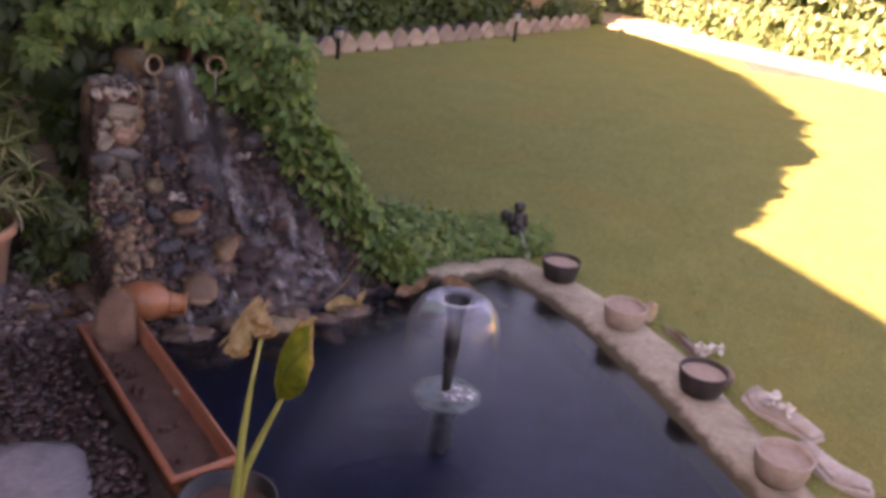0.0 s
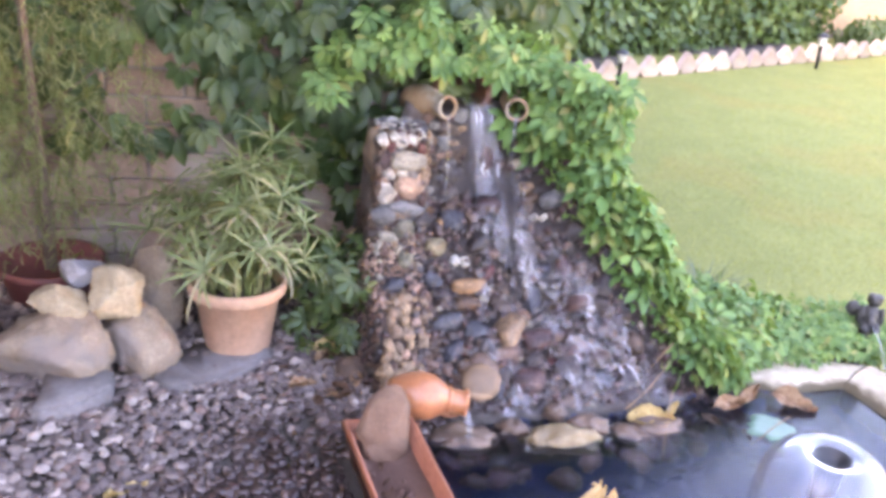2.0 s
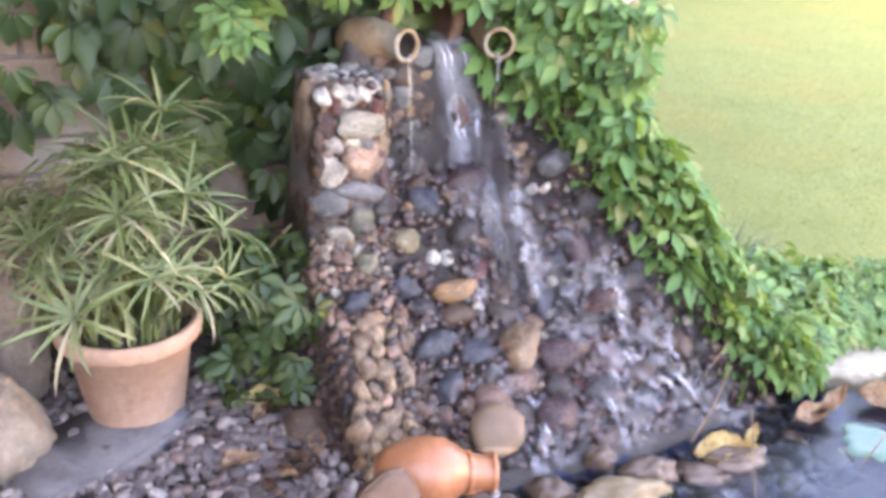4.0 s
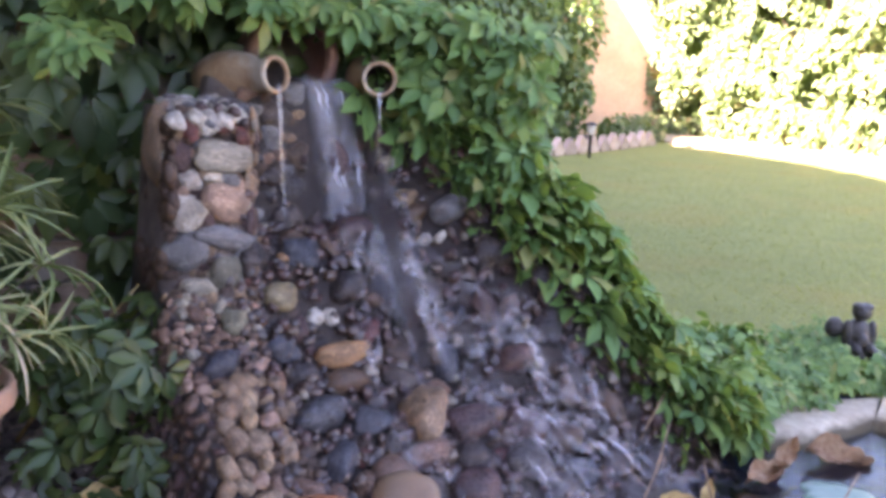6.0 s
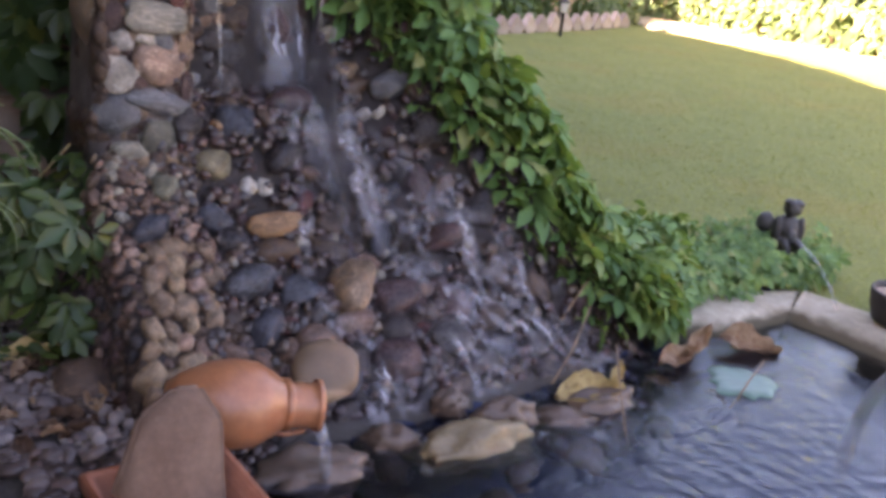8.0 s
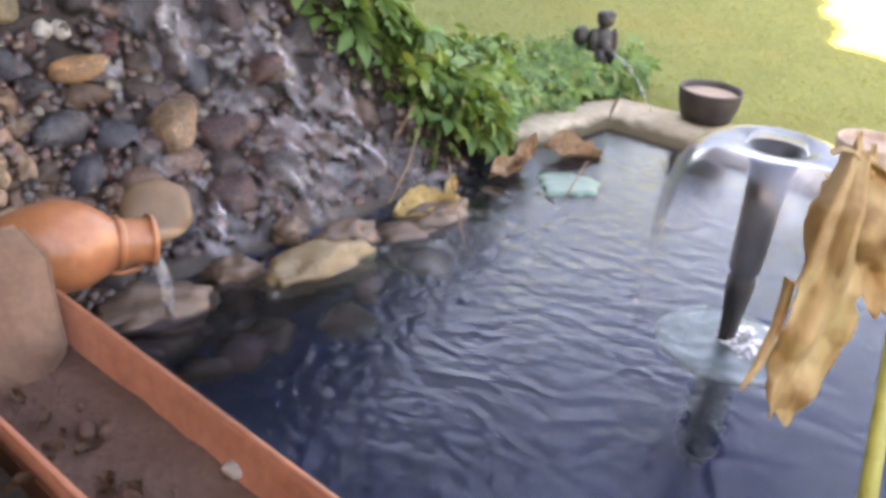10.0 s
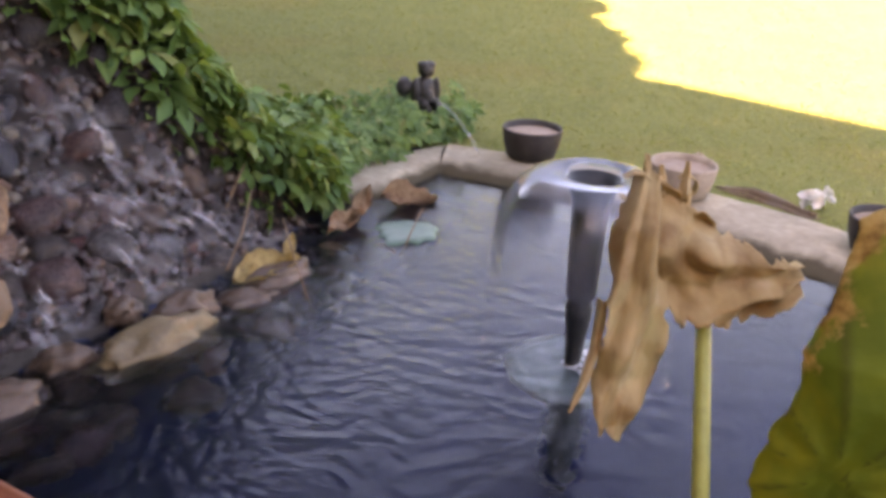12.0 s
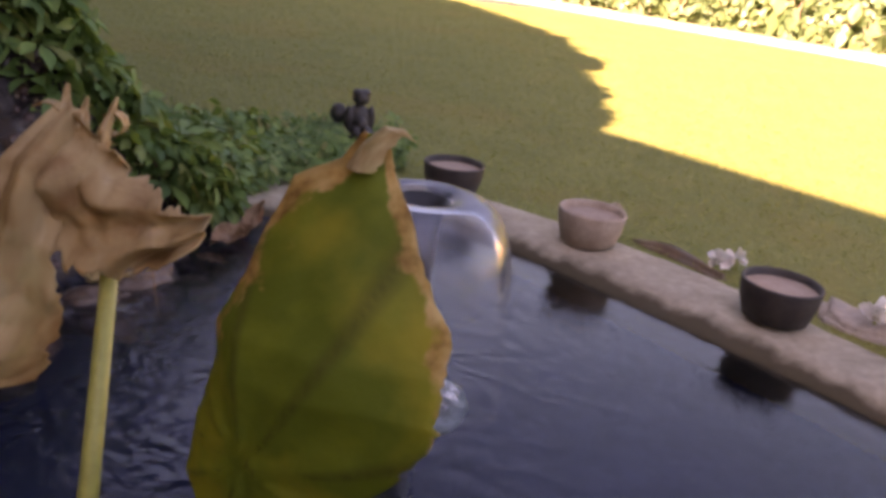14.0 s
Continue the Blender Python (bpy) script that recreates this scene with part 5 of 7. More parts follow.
jar_body = part("body", lathe("body", [(0.0, -0.232), (0.03, -0.230), (0.0447, -0.212), (0.0636, -0.17), (0.0688, -0.135), (0.0645, -0.10), (0.0473, -0.07), (0.0361, -0.055), (0.0344, -0.02), (0.0370, 0.0), (0.0404, 0.001), (0.0404, -0.006)], 32, 0.01), M_jar, jar, local=True)
part("collar", lathe("collar", [(0.036, -0.060), (0.0415, -0.056), (0.0415, -0.048), (0.035, -0.044)], 28), M_jar, jar_body, local=True)
part("handle", tube("handle", [(0.036, 0, -0.012), (0.046, 0, -0.018), (0.051, 0, -0.045), (0.046, 0, -0.072)], 0.005, 8), M_jar, jar_body, local=True)
part("throat", lathe("throat", [(0.0, -0.09), (0.030, -0.05), (0.031, -0.01), (0.0355, 0.002)], 24), M_jugin, jar_body, "hollow throat coloured dark for the shade within", local=True)
tagged(part("water_jet", tube("water_jet", [(-0.850, 2.932, 0.125), (-0.835, 2.939, 0.075), (-0.83, 2.942, -0.03)], [0.010, 0.009, 0.007], 8), M_stream), "thin stream of water from the terracotta jar", "water")
tagged(part("disc_stone", blob("disc_stone", 41, (0.062, 0.058, 0.019), 3, 0.14), C_tan, m=aim((-0.872, 3.125, 0.108), (0.30, -0.75, 0.6), (1, 0, 0), 1.0)), "flat round tan stone propped beside the jar", "stone")
SLAB = [(-0.022, 0.076), (0.079, 0.035), (0.111, -0.010), (0.108, -0.044), (0.060, -0.073), (-0.060, -0.073), (-0.105, -0.029), (-0.105, 0.016), (-0.073, 0.048), (-0.048, 0.051)]
tagged(part("stone_slab", slab("stone_slab", SLAB[::-1], -0.015, 0.015, 0.006, 0.005, 44, 3), M_brownslab, m=aim((-1.005, 2.705, 0.157), (0.45, -0.8, 0.42), (-0.1, 0.25, 0.95), 1.0)), "flat brown stone leaning in the planter", "stone")

# stones along the foot of the waterfall
for x, y, z, sx, sy, sz, rz, mt, k, lab in [(-0.86, 2.97, -0.012, 0.10, 0.06, 0.045, 30, M_wetrock, 1, "flat wet stone at the pond's edge below the jar"),
                                     (-0.60, 3.10, -0.006, 0.125, 0.048, 0.052, 33, M_ochre, 2, "long wet ochre stone at the foot of the waterfall"),
                                     (-0.54, 3.195, 0.012, 0.062, 0.036, 0.042, 22, M_wetrock, 3, "pinkish tan stone behind the long ochre stone"),
                                     (-0.645, 3.20, 0.02, 0.034, 0.028, 0.032, 10, M_wetrock, 5, "small round tan stone at the foot of the waterfall"),
                                     (-0.42, 3.235, -0.012, 0.075, 0.036, 0.032, 8, M_wetrock, 6, "wet brown stone half under water"),
                                     (-0.35, 3.31, 0.0, 0.085, 0.04, 0.034, 30, M_wetrock, 4, "wet brown stone under a dry leaf"),
                                     (-0.74, 3.08, -0.005, 0.055, 0.04, 0.038, 20, M_wetrock, 7, "small wet stone at the pond's edge")]:
    tagged(part("edge_stone", blob("edge_stone", k + 60, (sx, sy, sz), 4, 0.36, 1.9), mt, m=pose(x, y, z + 0.004, 0, 0, rz)), lab, "stone", "stones at the waterfall's foot")

# ---- fountain ----
FX, FY = 0.078, 2.842
fountain = thing("fountain", FX, FY, -0.2, "black pond fountain nozzle with a clear bell of water", "fountain")
part("nozzle", lathe("nozzle", [(0.014, -0.22), (0.014, 0.02), (0.017, 0.06), (0.022, 0.105), (0.023, 0.125), (0.020, 0.13), (0.020, 0.14), (0.025, 0.145), (0.029, 0.27), (0.031, 0.31), (0.040, 0.338), (0.046, 0.350), (0.042, 0.350), (0.034, 0.335), (0.012, 0.325), (0.0, 0.325)], 28), M_black, fountain, m=pose(FX, FY, 0))
part("pump", lathe("pump", [(0.0, -0.40), (0.03, -0.40), (0.035, -0.10), (0.06, -0.045), (0.106, -0.030), (0.116, -0.012), (0.110, 0.001), (0.085, 0.006), (0.078, 0.002), (0.05, 0.006), (0.0, 0.007)], 36, 0.08, 3), M_pump, fountain, "mossy round float just under the water", m=pose(FX, FY, 0))
dome = [(0.046, 0.351), (0.054, 0.357), (0.075, 0.360), (0.10, 0.353), (0.122, 0.335), (0.140, 0.305), (0.150, 0.27), (0.157, 0.22), (0.162, 0.15), (0.165, 0.07), (0.166, -0.006)]
for bell_name, prof, bell_mat, bell_label in (("water_bell", dome, M_bell, "clear dome of falling water"),):
    inner = [(r - 0.002, z - 0.002) for r, z in prof][::-1]
    n = 80
    v, f = [], []
    for r, z in prof + inner:
        for i in range(n):
            a = 2 * math.pi * i / n
            k = 1 + 0.006 * noise.noise(Vector((2.2 * math.cos(a), 2.2 * math.sin(a), 6 * z)))
            v.append((r * k * math.cos(a), r * k * math.sin(a), z))
    for j in range(len(prof) * 2 - 1):
        for i in range(n):
            a, b = j * n + i, j * n + (i + 1) % n
            f.append((b, a, a + n, b + n))
    part(bell_name, as_mesh(bell_name, v, f), bell_mat, fountain, bell_label, m=pose(FX, FY, 0))
part("foam", lathe("foam", [(0.058, 0.0105), (0.045, 0.018), (0.025, 0.022), (0.0, 0.020)], 40, 0.35, 2), M_foam, fountain, "white froth beside the nozzle", m=pose(FX + 0.045, FY - 0.005, 0))

# ---- bowls on the rim ----
def bowl(x, y, body, label, name="bowl", dark=True):
    ob = thing(name, x, y, 0.05, label, "bowl", "bowls on the pond's rim")
    shell = part("shell", lathe("shell", [(0.0, 0.0), (0.058, 0.0), (0.068, 0.006), (0.080, 0.045), (0.085, 0.082), (0.0835, 0.087), (0.079, 0.085), (0.076, 0.066)], 36, 0.012, x), body, ob, local=True)
    part("filling", lathe("filling", [(0.0, 0.074), (0.03, 0.073), (0.06, 0.070), (0.0775, 0.070)], 30, 0.02, y), M_sand, shell, "pale pinkish sand filling", local=True)
    return ob


bowl(0.468, 3.845, M_darkbowl, "dark brown clay bowl filled with pale sand")
bowl(0.712, 3.468, M_palebowl, "pale clay bowl filled with sand on the coping")
bowl(0.940, 3.022, M_darkbowl, "dark brown clay bowl of sand beside white flowers")
bowl(1.098, 2.568, M_palebowl, "pale clay bowl of sand near flat white stones")
dish = thing("dish", 1.13, 2.62, 0.05, "shallow pale clay dish behind a bowl", "dish")
part("shell", lathe("shell", [(0.0, 0.0), (0.05, 0.0), (0.075, 0.03), (0.082, 0.06), (0.078, 0.06), (0.07, 0.03), (0.0, 0.008)], 32, 0.01), M_palebowl, dish, local=True)

# stones and flowers on the grass beside the rim
for nm, outl, z1, mt, lab in [("flat_stone", [(1.09, 3.06), (1.14, 3.13), (1.22, 3.06), (1.27, 2.97), (1.33, 2.86), (1.27, 2.80), (1.19, 2.87), (1.12, 2.97)], 0.060, M_palestone, "flat white stone lying on the lawn"),
                              ("flat_stone", [(1.20, 2.76), (1.25, 2.81), (1.33, 2.72), (1.40, 2.60), (1.35, 2.54), (1.26, 2.60), (1.21, 2.68)], 0.056, M_palestone, "flat pale stone lying by the coping"),
                              ("long_stone", [(0.87, 3.56), (0.92, 3.55), (1.0, 3.38), (1.02, 3.28), (0.98, 3.26), (0.92, 3.40)], 0.046, M_rock, "long tan stone along the coping")]:
    tagged(part(nm, slab(nm, outl, 0.0, z1, 0.014, 0.022, len(lab), 4), mt), lab, "stone")
tagged(part("small_rock", crag("small_rock", 9, (0.045, 0.035, 0.05), 9, 14, 3), M_yrock, m=pose(0.815, 3.555, 0.075, 0, 0, 20)), "small pale yellow rock beside a bowl", "stone")
tagged(part("small_rock", crag("small_rock", 19, (0.035, 0.03, 0.045), 9, 14, 3), M_rock, m=pose(1.045, 3.12, 0.065, 0, 0, 20)), "small tan rock behind a dark bowl", "stone")


def flower(x, y, z, n, size, mat, label, group):
    ob = thing("flower", x, y, 0.03, label, "flower", group)
    part("stem", tube("stem", [(x, y, 0.02), (x + 0.01, y, z * 0.5), (x, y, z)], 0.003, 6), M_stalk, ob)
    for i in range(2 * n):
        a = 6.2832 * i / n + x
        d = Vector((math.cos(a), math.sin(a), rng.uniform(-0.3, 1.2)))
        part("petal", as_mesh("petal", *leaflet(size * rng.uniform(0.6, 0.95), size * 0.8, 0, droop=rng.uniform(-0.5, 0.4), fold=0.4)), mat, ob, m=aim(Vector((x, y, z)) + d * 0.006, Vector((0, 0, 1)) + jit(0.7), d, 1.0))


flower(1.0, 3.315, 0.058, 6, 0.040, M_white, "white crinkled flower beside the coping", "white flowers")
flower(1.055, 3.335, 0.062, 6, 0.030, M_white, "small white crinkled flower beside the coping", "white flowers")
flower(1.165, 2.98, 0.075, 6, 0.04, M_white, "white flower over the flat stones", "white flowers")
flower(1.20, 2.92, 0.08, 5, 0.034, M_white, "white flower over the flat stones", "white flowers")

# ---- garden statue that spouts into the pond ----
bm = bmesh.new()
for x, y, z, sx, sy, sz in [(0, 0, 0.02, 0.042, 0.045, 0.04), (0, 0.0, 0.085, 0.034, 0.032, 0.046), (0, -0.010, 0.150, 0.027, 0.026, 0.024), (0.010, -0.012, 0.166, 0.019, 0.020, 0.012), (-0.010, -0.012, 0.166, 0.019, 0.020, 0.012),
                            (0.035, -0.010, 0.088, 0.013, 0.016, 0.038), (-0.035, -0.010, 0.088, 0.013, 0.016, 0.038), (0.022, -0.035, 0.05, 0.015, 0.036, 0.018), (-0.022, -0.035, 0.05, 0.015, 0.036, 0.018),
                            (-0.058, 0.018, 0.096, 0.026, 0.022, 0.030), (-0.042, 0.014, 0.092, 0.020, 0.016, 0.018), (0, -0.032, 0.075, 0.018, 0.016, 0.020), (0, 0, -0.03, 0.045, 0.045, 0.05)]:
    bmesh.ops.create_icosphere(bm, subdivisions=3, radius=1.0, matrix=Matrix.Translation((x, y, z)) @ Matrix.Diagonal((sx, sy, sz, 1)))
for vt in bm.verts:
    vt.co += vt.normal * 0.002 * noise.noise(vt.co * 60)
figure = part("statue", bm_mesh("statue", bm), M_statue, m=pose(0.262, 4.19, 0.082, 0, 0, 6))
fuse = figure.modifiers.new("fuse", "REMESH")
fuse.mode, fuse.voxel_size, fuse.use_smooth_shade = "VOXEL", 0.0035, True
tagged(figure, "small dark seated garden figure spouting water at the pond", "statue")
tagged(part("water_jet", tube("water_jet", [(0.262 + 0.09 * t / 8, 4.13 - 0.28 * t / 8, 0.155 + 0.03 * (t / 8) - 0.20 * (t / 8) ** 2) for t in range(9)], 0.003, 6), M_stream), "thin arc of water from the statue", "water")

def thin_leaf(t, bsdf, out, col, glow, bump, height):
    t.links.new(col, bsdf.inputs["Base Color"])
    bsdf.inputs["Roughness"].default_value = 0.6
    bsdf.inputs["Specular IOR Level"].default_value = 0.25
    tr = t.nodes.new("ShaderNodeBsdfTranslucent")
    t.links.new(col, tr.inputs["Color"])
    mx = add(t, "ShaderNodeMixShader", Fac=glow)
    t.links.new(bsdf.outputs[0], mx.inputs[1])
    t.links.new(tr.outputs[0], mx.inputs[2])
    t.links.new(mx.outputs[0], out.inputs["Surface"])
    bp = add(t, "ShaderNodeBump", Strength=bump, Distance=0.003)
    t.links.new(height, bp.inputs["Height"])
    t.links.new(bp.outputs[0], bsdf.inputs["Normal"])


def dead_paint(name, a, b, c):
    m, t, bsdf, out = nodes(name)
    w = place(t)
    col = mixrgb(t, ramp(t, grain(t, w, 30, 4.0), [(0.36, (0, 0, 0)), (0.64, (1, 1, 1))]), a, b)
    col = mixrgb(t, ramp(t, grain(t, w, 75, 5.0), [(0.52, (0, 0, 0)), (0.70, (0.8, 0.8, 0.8))]), col, c)
    thin_leaf(t, bsdf, out, col, 0.35, 0.5, grain(t, w, 90))
    return m


# ---- pond plants: pad, dead leaves, twigs ----
pad = thing("lily_pad", -0.015, 3.475, WATER_Z, "pale green lily pad floating on the pond", "lily pad")
part("pad", lathe("pad", [(0.0, 0.004), (0.035, 0.004), (0.06, 0.007), (0.074, 0.002)], 48, 0.55, 5), foliage("lily_pad_leaf", [(0.0, (0.07, 0.15, 0.11)), (1.0, (0.085, 0.17, 0.115))], vary="object", glow=0.1, rough=0.3), pad, local=True)
M_dead = dead_paint("dead_leaf", (0.30, 0.17, 0.10), (0.42, 0.27, 0.17), (0.17, 0.085, 0.05))
M_litter = dead_paint("leaf_litter", (0.085, 0.042, 0.026), (0.150, 0.085, 0.055), (0.05, 0.026, 0.018))
M_deadyellow = dead_paint("dry_yellow_leaf", (0.46, 0.31, 0.12), (0.60, 0.44, 0.21), (0.26, 0.15, 0.06))


def dry_leaf(p, normal, tip, size, mat, label, seed):
    V, F = [], []
    n, w = 16, 10
    for i in range(n + 1):
        u = i / n
        h = 0.25 * math.sin(math.pi * u ** 0.8) * (1 - 0.2 * u)
        for j in range(w + 1):
            s = 2 * j / w - 1
            z = 0.20 * s * s * (0.6 + u) - 0.25 * u * u + 0.16 * noise.noise(Vector((u * 4, s * 2, seed))) + 0.07 * noise.noise(Vector((u * 11, s * 4, seed)))
            V.append((u, s * h * (1 + 0.2 * noise.noise(Vector((u * 7, seed, s)))), z))
    for i in range(n):
        for j in range(w):
            a = i * (w + 1) + j
            F.append((a, a + 1, a + w + 2, a + w + 1))
    ob = part("dry_leaf", as_mesh("dry_leaf", V, F), mat, m=aim(p, normal, tip, size))
    return tagged(ob, label, "leaf", "fallen leaves round the pond")


for p, nn, tip, s, mt, lab in [((-0.44, 3.285, 0.030), (0.1, -0.4, 0.9), (0.95, 0.25, 0.15), 0.15, M_deadyellow, "curled dry yellow leaf on the pond's edge stones"),
                               ((-0.32, 3.33, 0.04), (-0.3, -0.6, 0.7), (0.1, 0.3, 0.9), 0.06, M_deadyellow, "upturned end of a dry leaf on the stones"),
                               ((-0.20, 3.50, 0.02), (0.2, -0.45, 0.8), (0.85, 0.5, 0.25), 0.12, M_dead, "curled brown leaf at the pond's corner"),
                               ((-0.12, 3.56, 0.025), (-0.1, -0.8, 0.5), (0.45, 0.3, 0.7), 0.09, M_dead, "upright curled tan leaf at the pond's corner"),
                               ((-0.03, 3.655, 0.035), (0.1, -0.5, 0.8), (1, -0.1, 0.05), 0.15, M_dead, "long reddish dead leaf over the water"),
                               ((-0.23, 3.47, 0.0), (0.3, -0.6, 0.7), (0.6, -0.3, 0), 0.08, M_dead, "brown dead leaf at the water's edge"),
                               ((-0.10, 3.44, -0.006), (0.1, 0.0, 1), (0.5, -0.6, 0), 0.05, M_dead, "small sodden leaf floating by the lily pad"),
                               ((-1.485, 3.151, 0.035), (0.1, -0.3, 1), (1, 0.4, 0.1), 0.12, M_deadyellow, "dry yellow leaf on the gravel"),
                               ((-1.42, 2.92, 0.035), (0, 0, 1), (0.5, 0.9, 0), 0.08, M_dead, "dry brown leaf on the gravel"),
                               ((-1.24, 3.02, 0.035), (0, 0, 1), (-0.5, 0.9, 0), 0.09, M_dead, "dry brown leaf on the gravel"),
                               ((-1.56, 2.27, 0.02), (0, 0, 1), (0.5, 0.7, 0), 0.11, M_deadyellow, "dry yellow leaf on the gravel")]:
    dry_leaf(p, nn, tip, s, mt, lab, len(lab) + s * 50)
for k in range(34):
    a, r = rng.uniform(0, 6.2832), math.sqrt(rng.random())
    dry_leaf((-1.34 + 0.16 * r * math.cos(a), 3.06 + 0.16 * r * math.sin(a), 0.034), Vector((0, -0.2, 1)) + jit(0.3), Vector((math.cos(5 * a), math.sin(5 * a), 0.1)), rng.uniform(0.035, 0.07), rng.choice([M_dead, M_litter, M_litter]), "small curled brown leaf in the litter by the waterfall", k * 3.1)
for k in range(14):
    x, y = rng.choice([(-0.90, 2.54), (-0.935, 2.635), (-0.90, 2.53), (-0.80, 2.47)])
    a = rng.uniform(0, 6.2832)
    dry_leaf((x + rng.gauss(0, 0.022), y + rng.gauss(0, 0.022), 0.086), Vector((0, 0, 1)) + jit(0.35), Vector((math.cos(a), math.sin(a), 0.15)), rng.uniform(0.02, 0.042), M_litter, "small curled brown scrap of leaf on the planter's soil", k * 2.7)
for pts, r in [([(-0.36, 3.54, 0.12), (-0.40, 3.42, 0.07), (-0.448, 3.30, 0.045)], 0.0022), ([(-0.325, 3.36, 0.12), (-0.318, 3.27, 0.06), (-0.305, 3.175, -0.01)], 0.0018), ([(0.03, 3.51, 0.055), (-0.02, 3.44, 0.03), (-0.07, 3.37, -0.01)], 0.002), ([(-0.33, 3.66, 0.2), (-0.385, 3.58, 0.13), (-0.43, 3.53, 0.06)], 0.0028)]:
    tagged(part("twig", tube("twig", pts, r, 6), M_vine), "thin bare twig hanging over the pond", "twig", "twigs by the pond")

tagged(part("dry_stalk", tube("dry_stalk", [(-1.706, 3.366, 0.050), (-1.614, 3.396, 0.200), (-1.461, 3.416, 0.385)], [0.004, 0.0045, 0.002], 6), M_deadyellow), "long arched dry stalk leaning between flowerpot and waterfall", "stalk")

# ---- elephant-ear plant in the black pot ----
PX, PY = -0.385, 2.005
pot = thing("potted_plant", PX, PY, -0.05, "black pot with two withering elephant-ear leaves on pale stalks", "potted plant")
part("pot", lathe("pot", [(0.0, -0.05), (0.085, -0.05), (0.115, 0.115), (0.121, 0.115), (0.121, 0.13), (0.112, 0.13), (0.108, 0.07), (0.0, 0.07)], 36), M_black, pot, m=pose(PX, PY, 0))
part("soil", lathe("soil", [(0.0, 0.092), (0.05, 0.090), (0.109, 0.085)], 24, 0.1, 1), M_planter_soil, pot, m=pose(PX, PY, 0))
LS, LT = Vector((-0.326, 2.044, 0.565)), Vector((-0.204, 2.012, 0.645))
part("stalk", tube("stalk", [(-0.368, 1.985, 0.08), (-0.360, 1.984, 0.18), (-0.348, 1.990, 0.33), (-0.335, 2.006, 0.46), LS], [0.0135, 0.0115, 0.0085, 0.0052, 0.0042], 12), M_stalk, pot, "pale green stalk")
part("stalk", tube("stalk", [(-0.365, 1.985, 0.08), (-0.345, 2.0, 0.22), (-0.300, 2.01, 0.34), (-0.268, 2.016, 0.42), (-0.250, 2.005, 0.475)], [0.014, 0.011, 0.0075, 0.0055, 0.004], 12), M_stalk, pot, "pale green stalk")


def leaf_sheet(name, rows, mat, label, seed, crinkle, folds=0.0, waves=2.5, ragged=0.06, centre=None, rib=0.0, parent=None):
    """A thin blade from cross rows of (left, middle, right) points, folded along its length, with ragged edges."""
    V, F, U, A = [], [], [], []
    n, w = 64, 34
    for i in range(n + 1):
        u = i / n * (len(rows) - 1)
        k = min(int(u), len(rows) - 2)
        t = u - k
        t = t * t * (3 - 2 * t) * 0.5 + t * 0.5
        l, m_, r = (Vector(a).lerp(Vector(b), t) for a, b in zip(rows[k], rows[k + 1]))
        e0, e1 = (ragged * (0.5 + noise.noise(Vector((u * 2.3, seed + z, 0.3))) + 0.6 * noise.noise(Vector((u * 7.0, seed, z)))) for z in (1.5, 8.5))
        for j in range(w + 1):
            s = max(e0, 0) + (1 - max(e0, 0) - max(e1, 0)) * j / w
            p = (1 - s) ** 2 * l + 2 * s * (1 - s) * (2 * m_ - (l + r) / 2) + s * s * r
            q = p * 22 + Vector((seed, 0, 0))
            ph = waves * s + 0.9 * noise.noise(q * 0.45) + 0.25 * u
            crease = abs((ph % 1.0) * 2 - 1) - 0.5
            d = folds * crease * (0.35 + 0.65 * abs(2 * s - 1) ** 0.5) + crinkle * (noise.noise(q) + 0.5 * noise.noise(q * 2.3) + 0.22 * noise.noise(q * 5.1))
            if folds > 0.007:
                d += crinkle * 1.3 * (0.25 - abs(noise.noise(q * 1.5 + Vector((7, 3, 1)))))
            if centre is not None:
                a = math.atan2((p - centre).dot(GX), (p - centre).z)
                vn = abs(((a * 1.45 + 0.25 * (p - centre).length * 10 + 20.5) % 1.0) * 2 - 1)
                d += rib * vn ** 0.7
                A.append((vn, (p - centre).length * 5))
            else:
                A.append((0.0, 0.0))
            V.append(p + RY * d)
            U.append((i / n, s))
    for i in range(n):
        for j in range(w):
            a = i * (w + 1) + j
            F.append((a, a + 1, a + w + 2, a + w + 1))
    me = as_mesh(name, V, F)
    for nm, src in (("blade", U), ("rib", A)):
        lay = me.uv_layers.new(name=nm)
        for lp in me.loops:
            lay.data[lp.index].uv = src[lp.vertex_index]
    ob = part(name, me, mat, parent or pot, label)
    sol = ob.modifiers.new("thickness", "SOLIDIFY")
    sol.thickness = 0.0007
    return ob


def withered_paint():
    """Dead leaf: tan and straw streaks along the veins, brown blotches, a trace of green."""
    m, t, bsdf, out = nodes("withered_leaf")
    w = place(t)
    streak = grain(t, stretched(t, uv_of(t, "blade"), (2.2, 2.0, 1.0)), 1.5, 3.0, 0.5)
    col = ramp(t, streak, [(0.26, (0.20, 0.105, 0.038)), (0.41, (0.41, 0.262, 0.118)), (0.56, (0.51, 0.360, 0.182)), (0.74, (0.64, 0.51, 0.32))])
    col = mixrgb(t, ramp(t, grain(t, w, 28, 5.0), [(0.50, (0, 0, 0)), (0.66, (0.75, 0.75, 0.75))]), col, (0.25, 0.125, 0.05))
    col = mixrgb(t, ramp(t, grain(t, w, 17, 3.0), [(0.56, (0, 0, 0)), (0.70, (0.6, 0.6, 0.6))]), col, (0.36, 0.34, 0.14))
    thin_leaf(t, bsdf, out, col, 0.32, 0.3, streak)
    return m


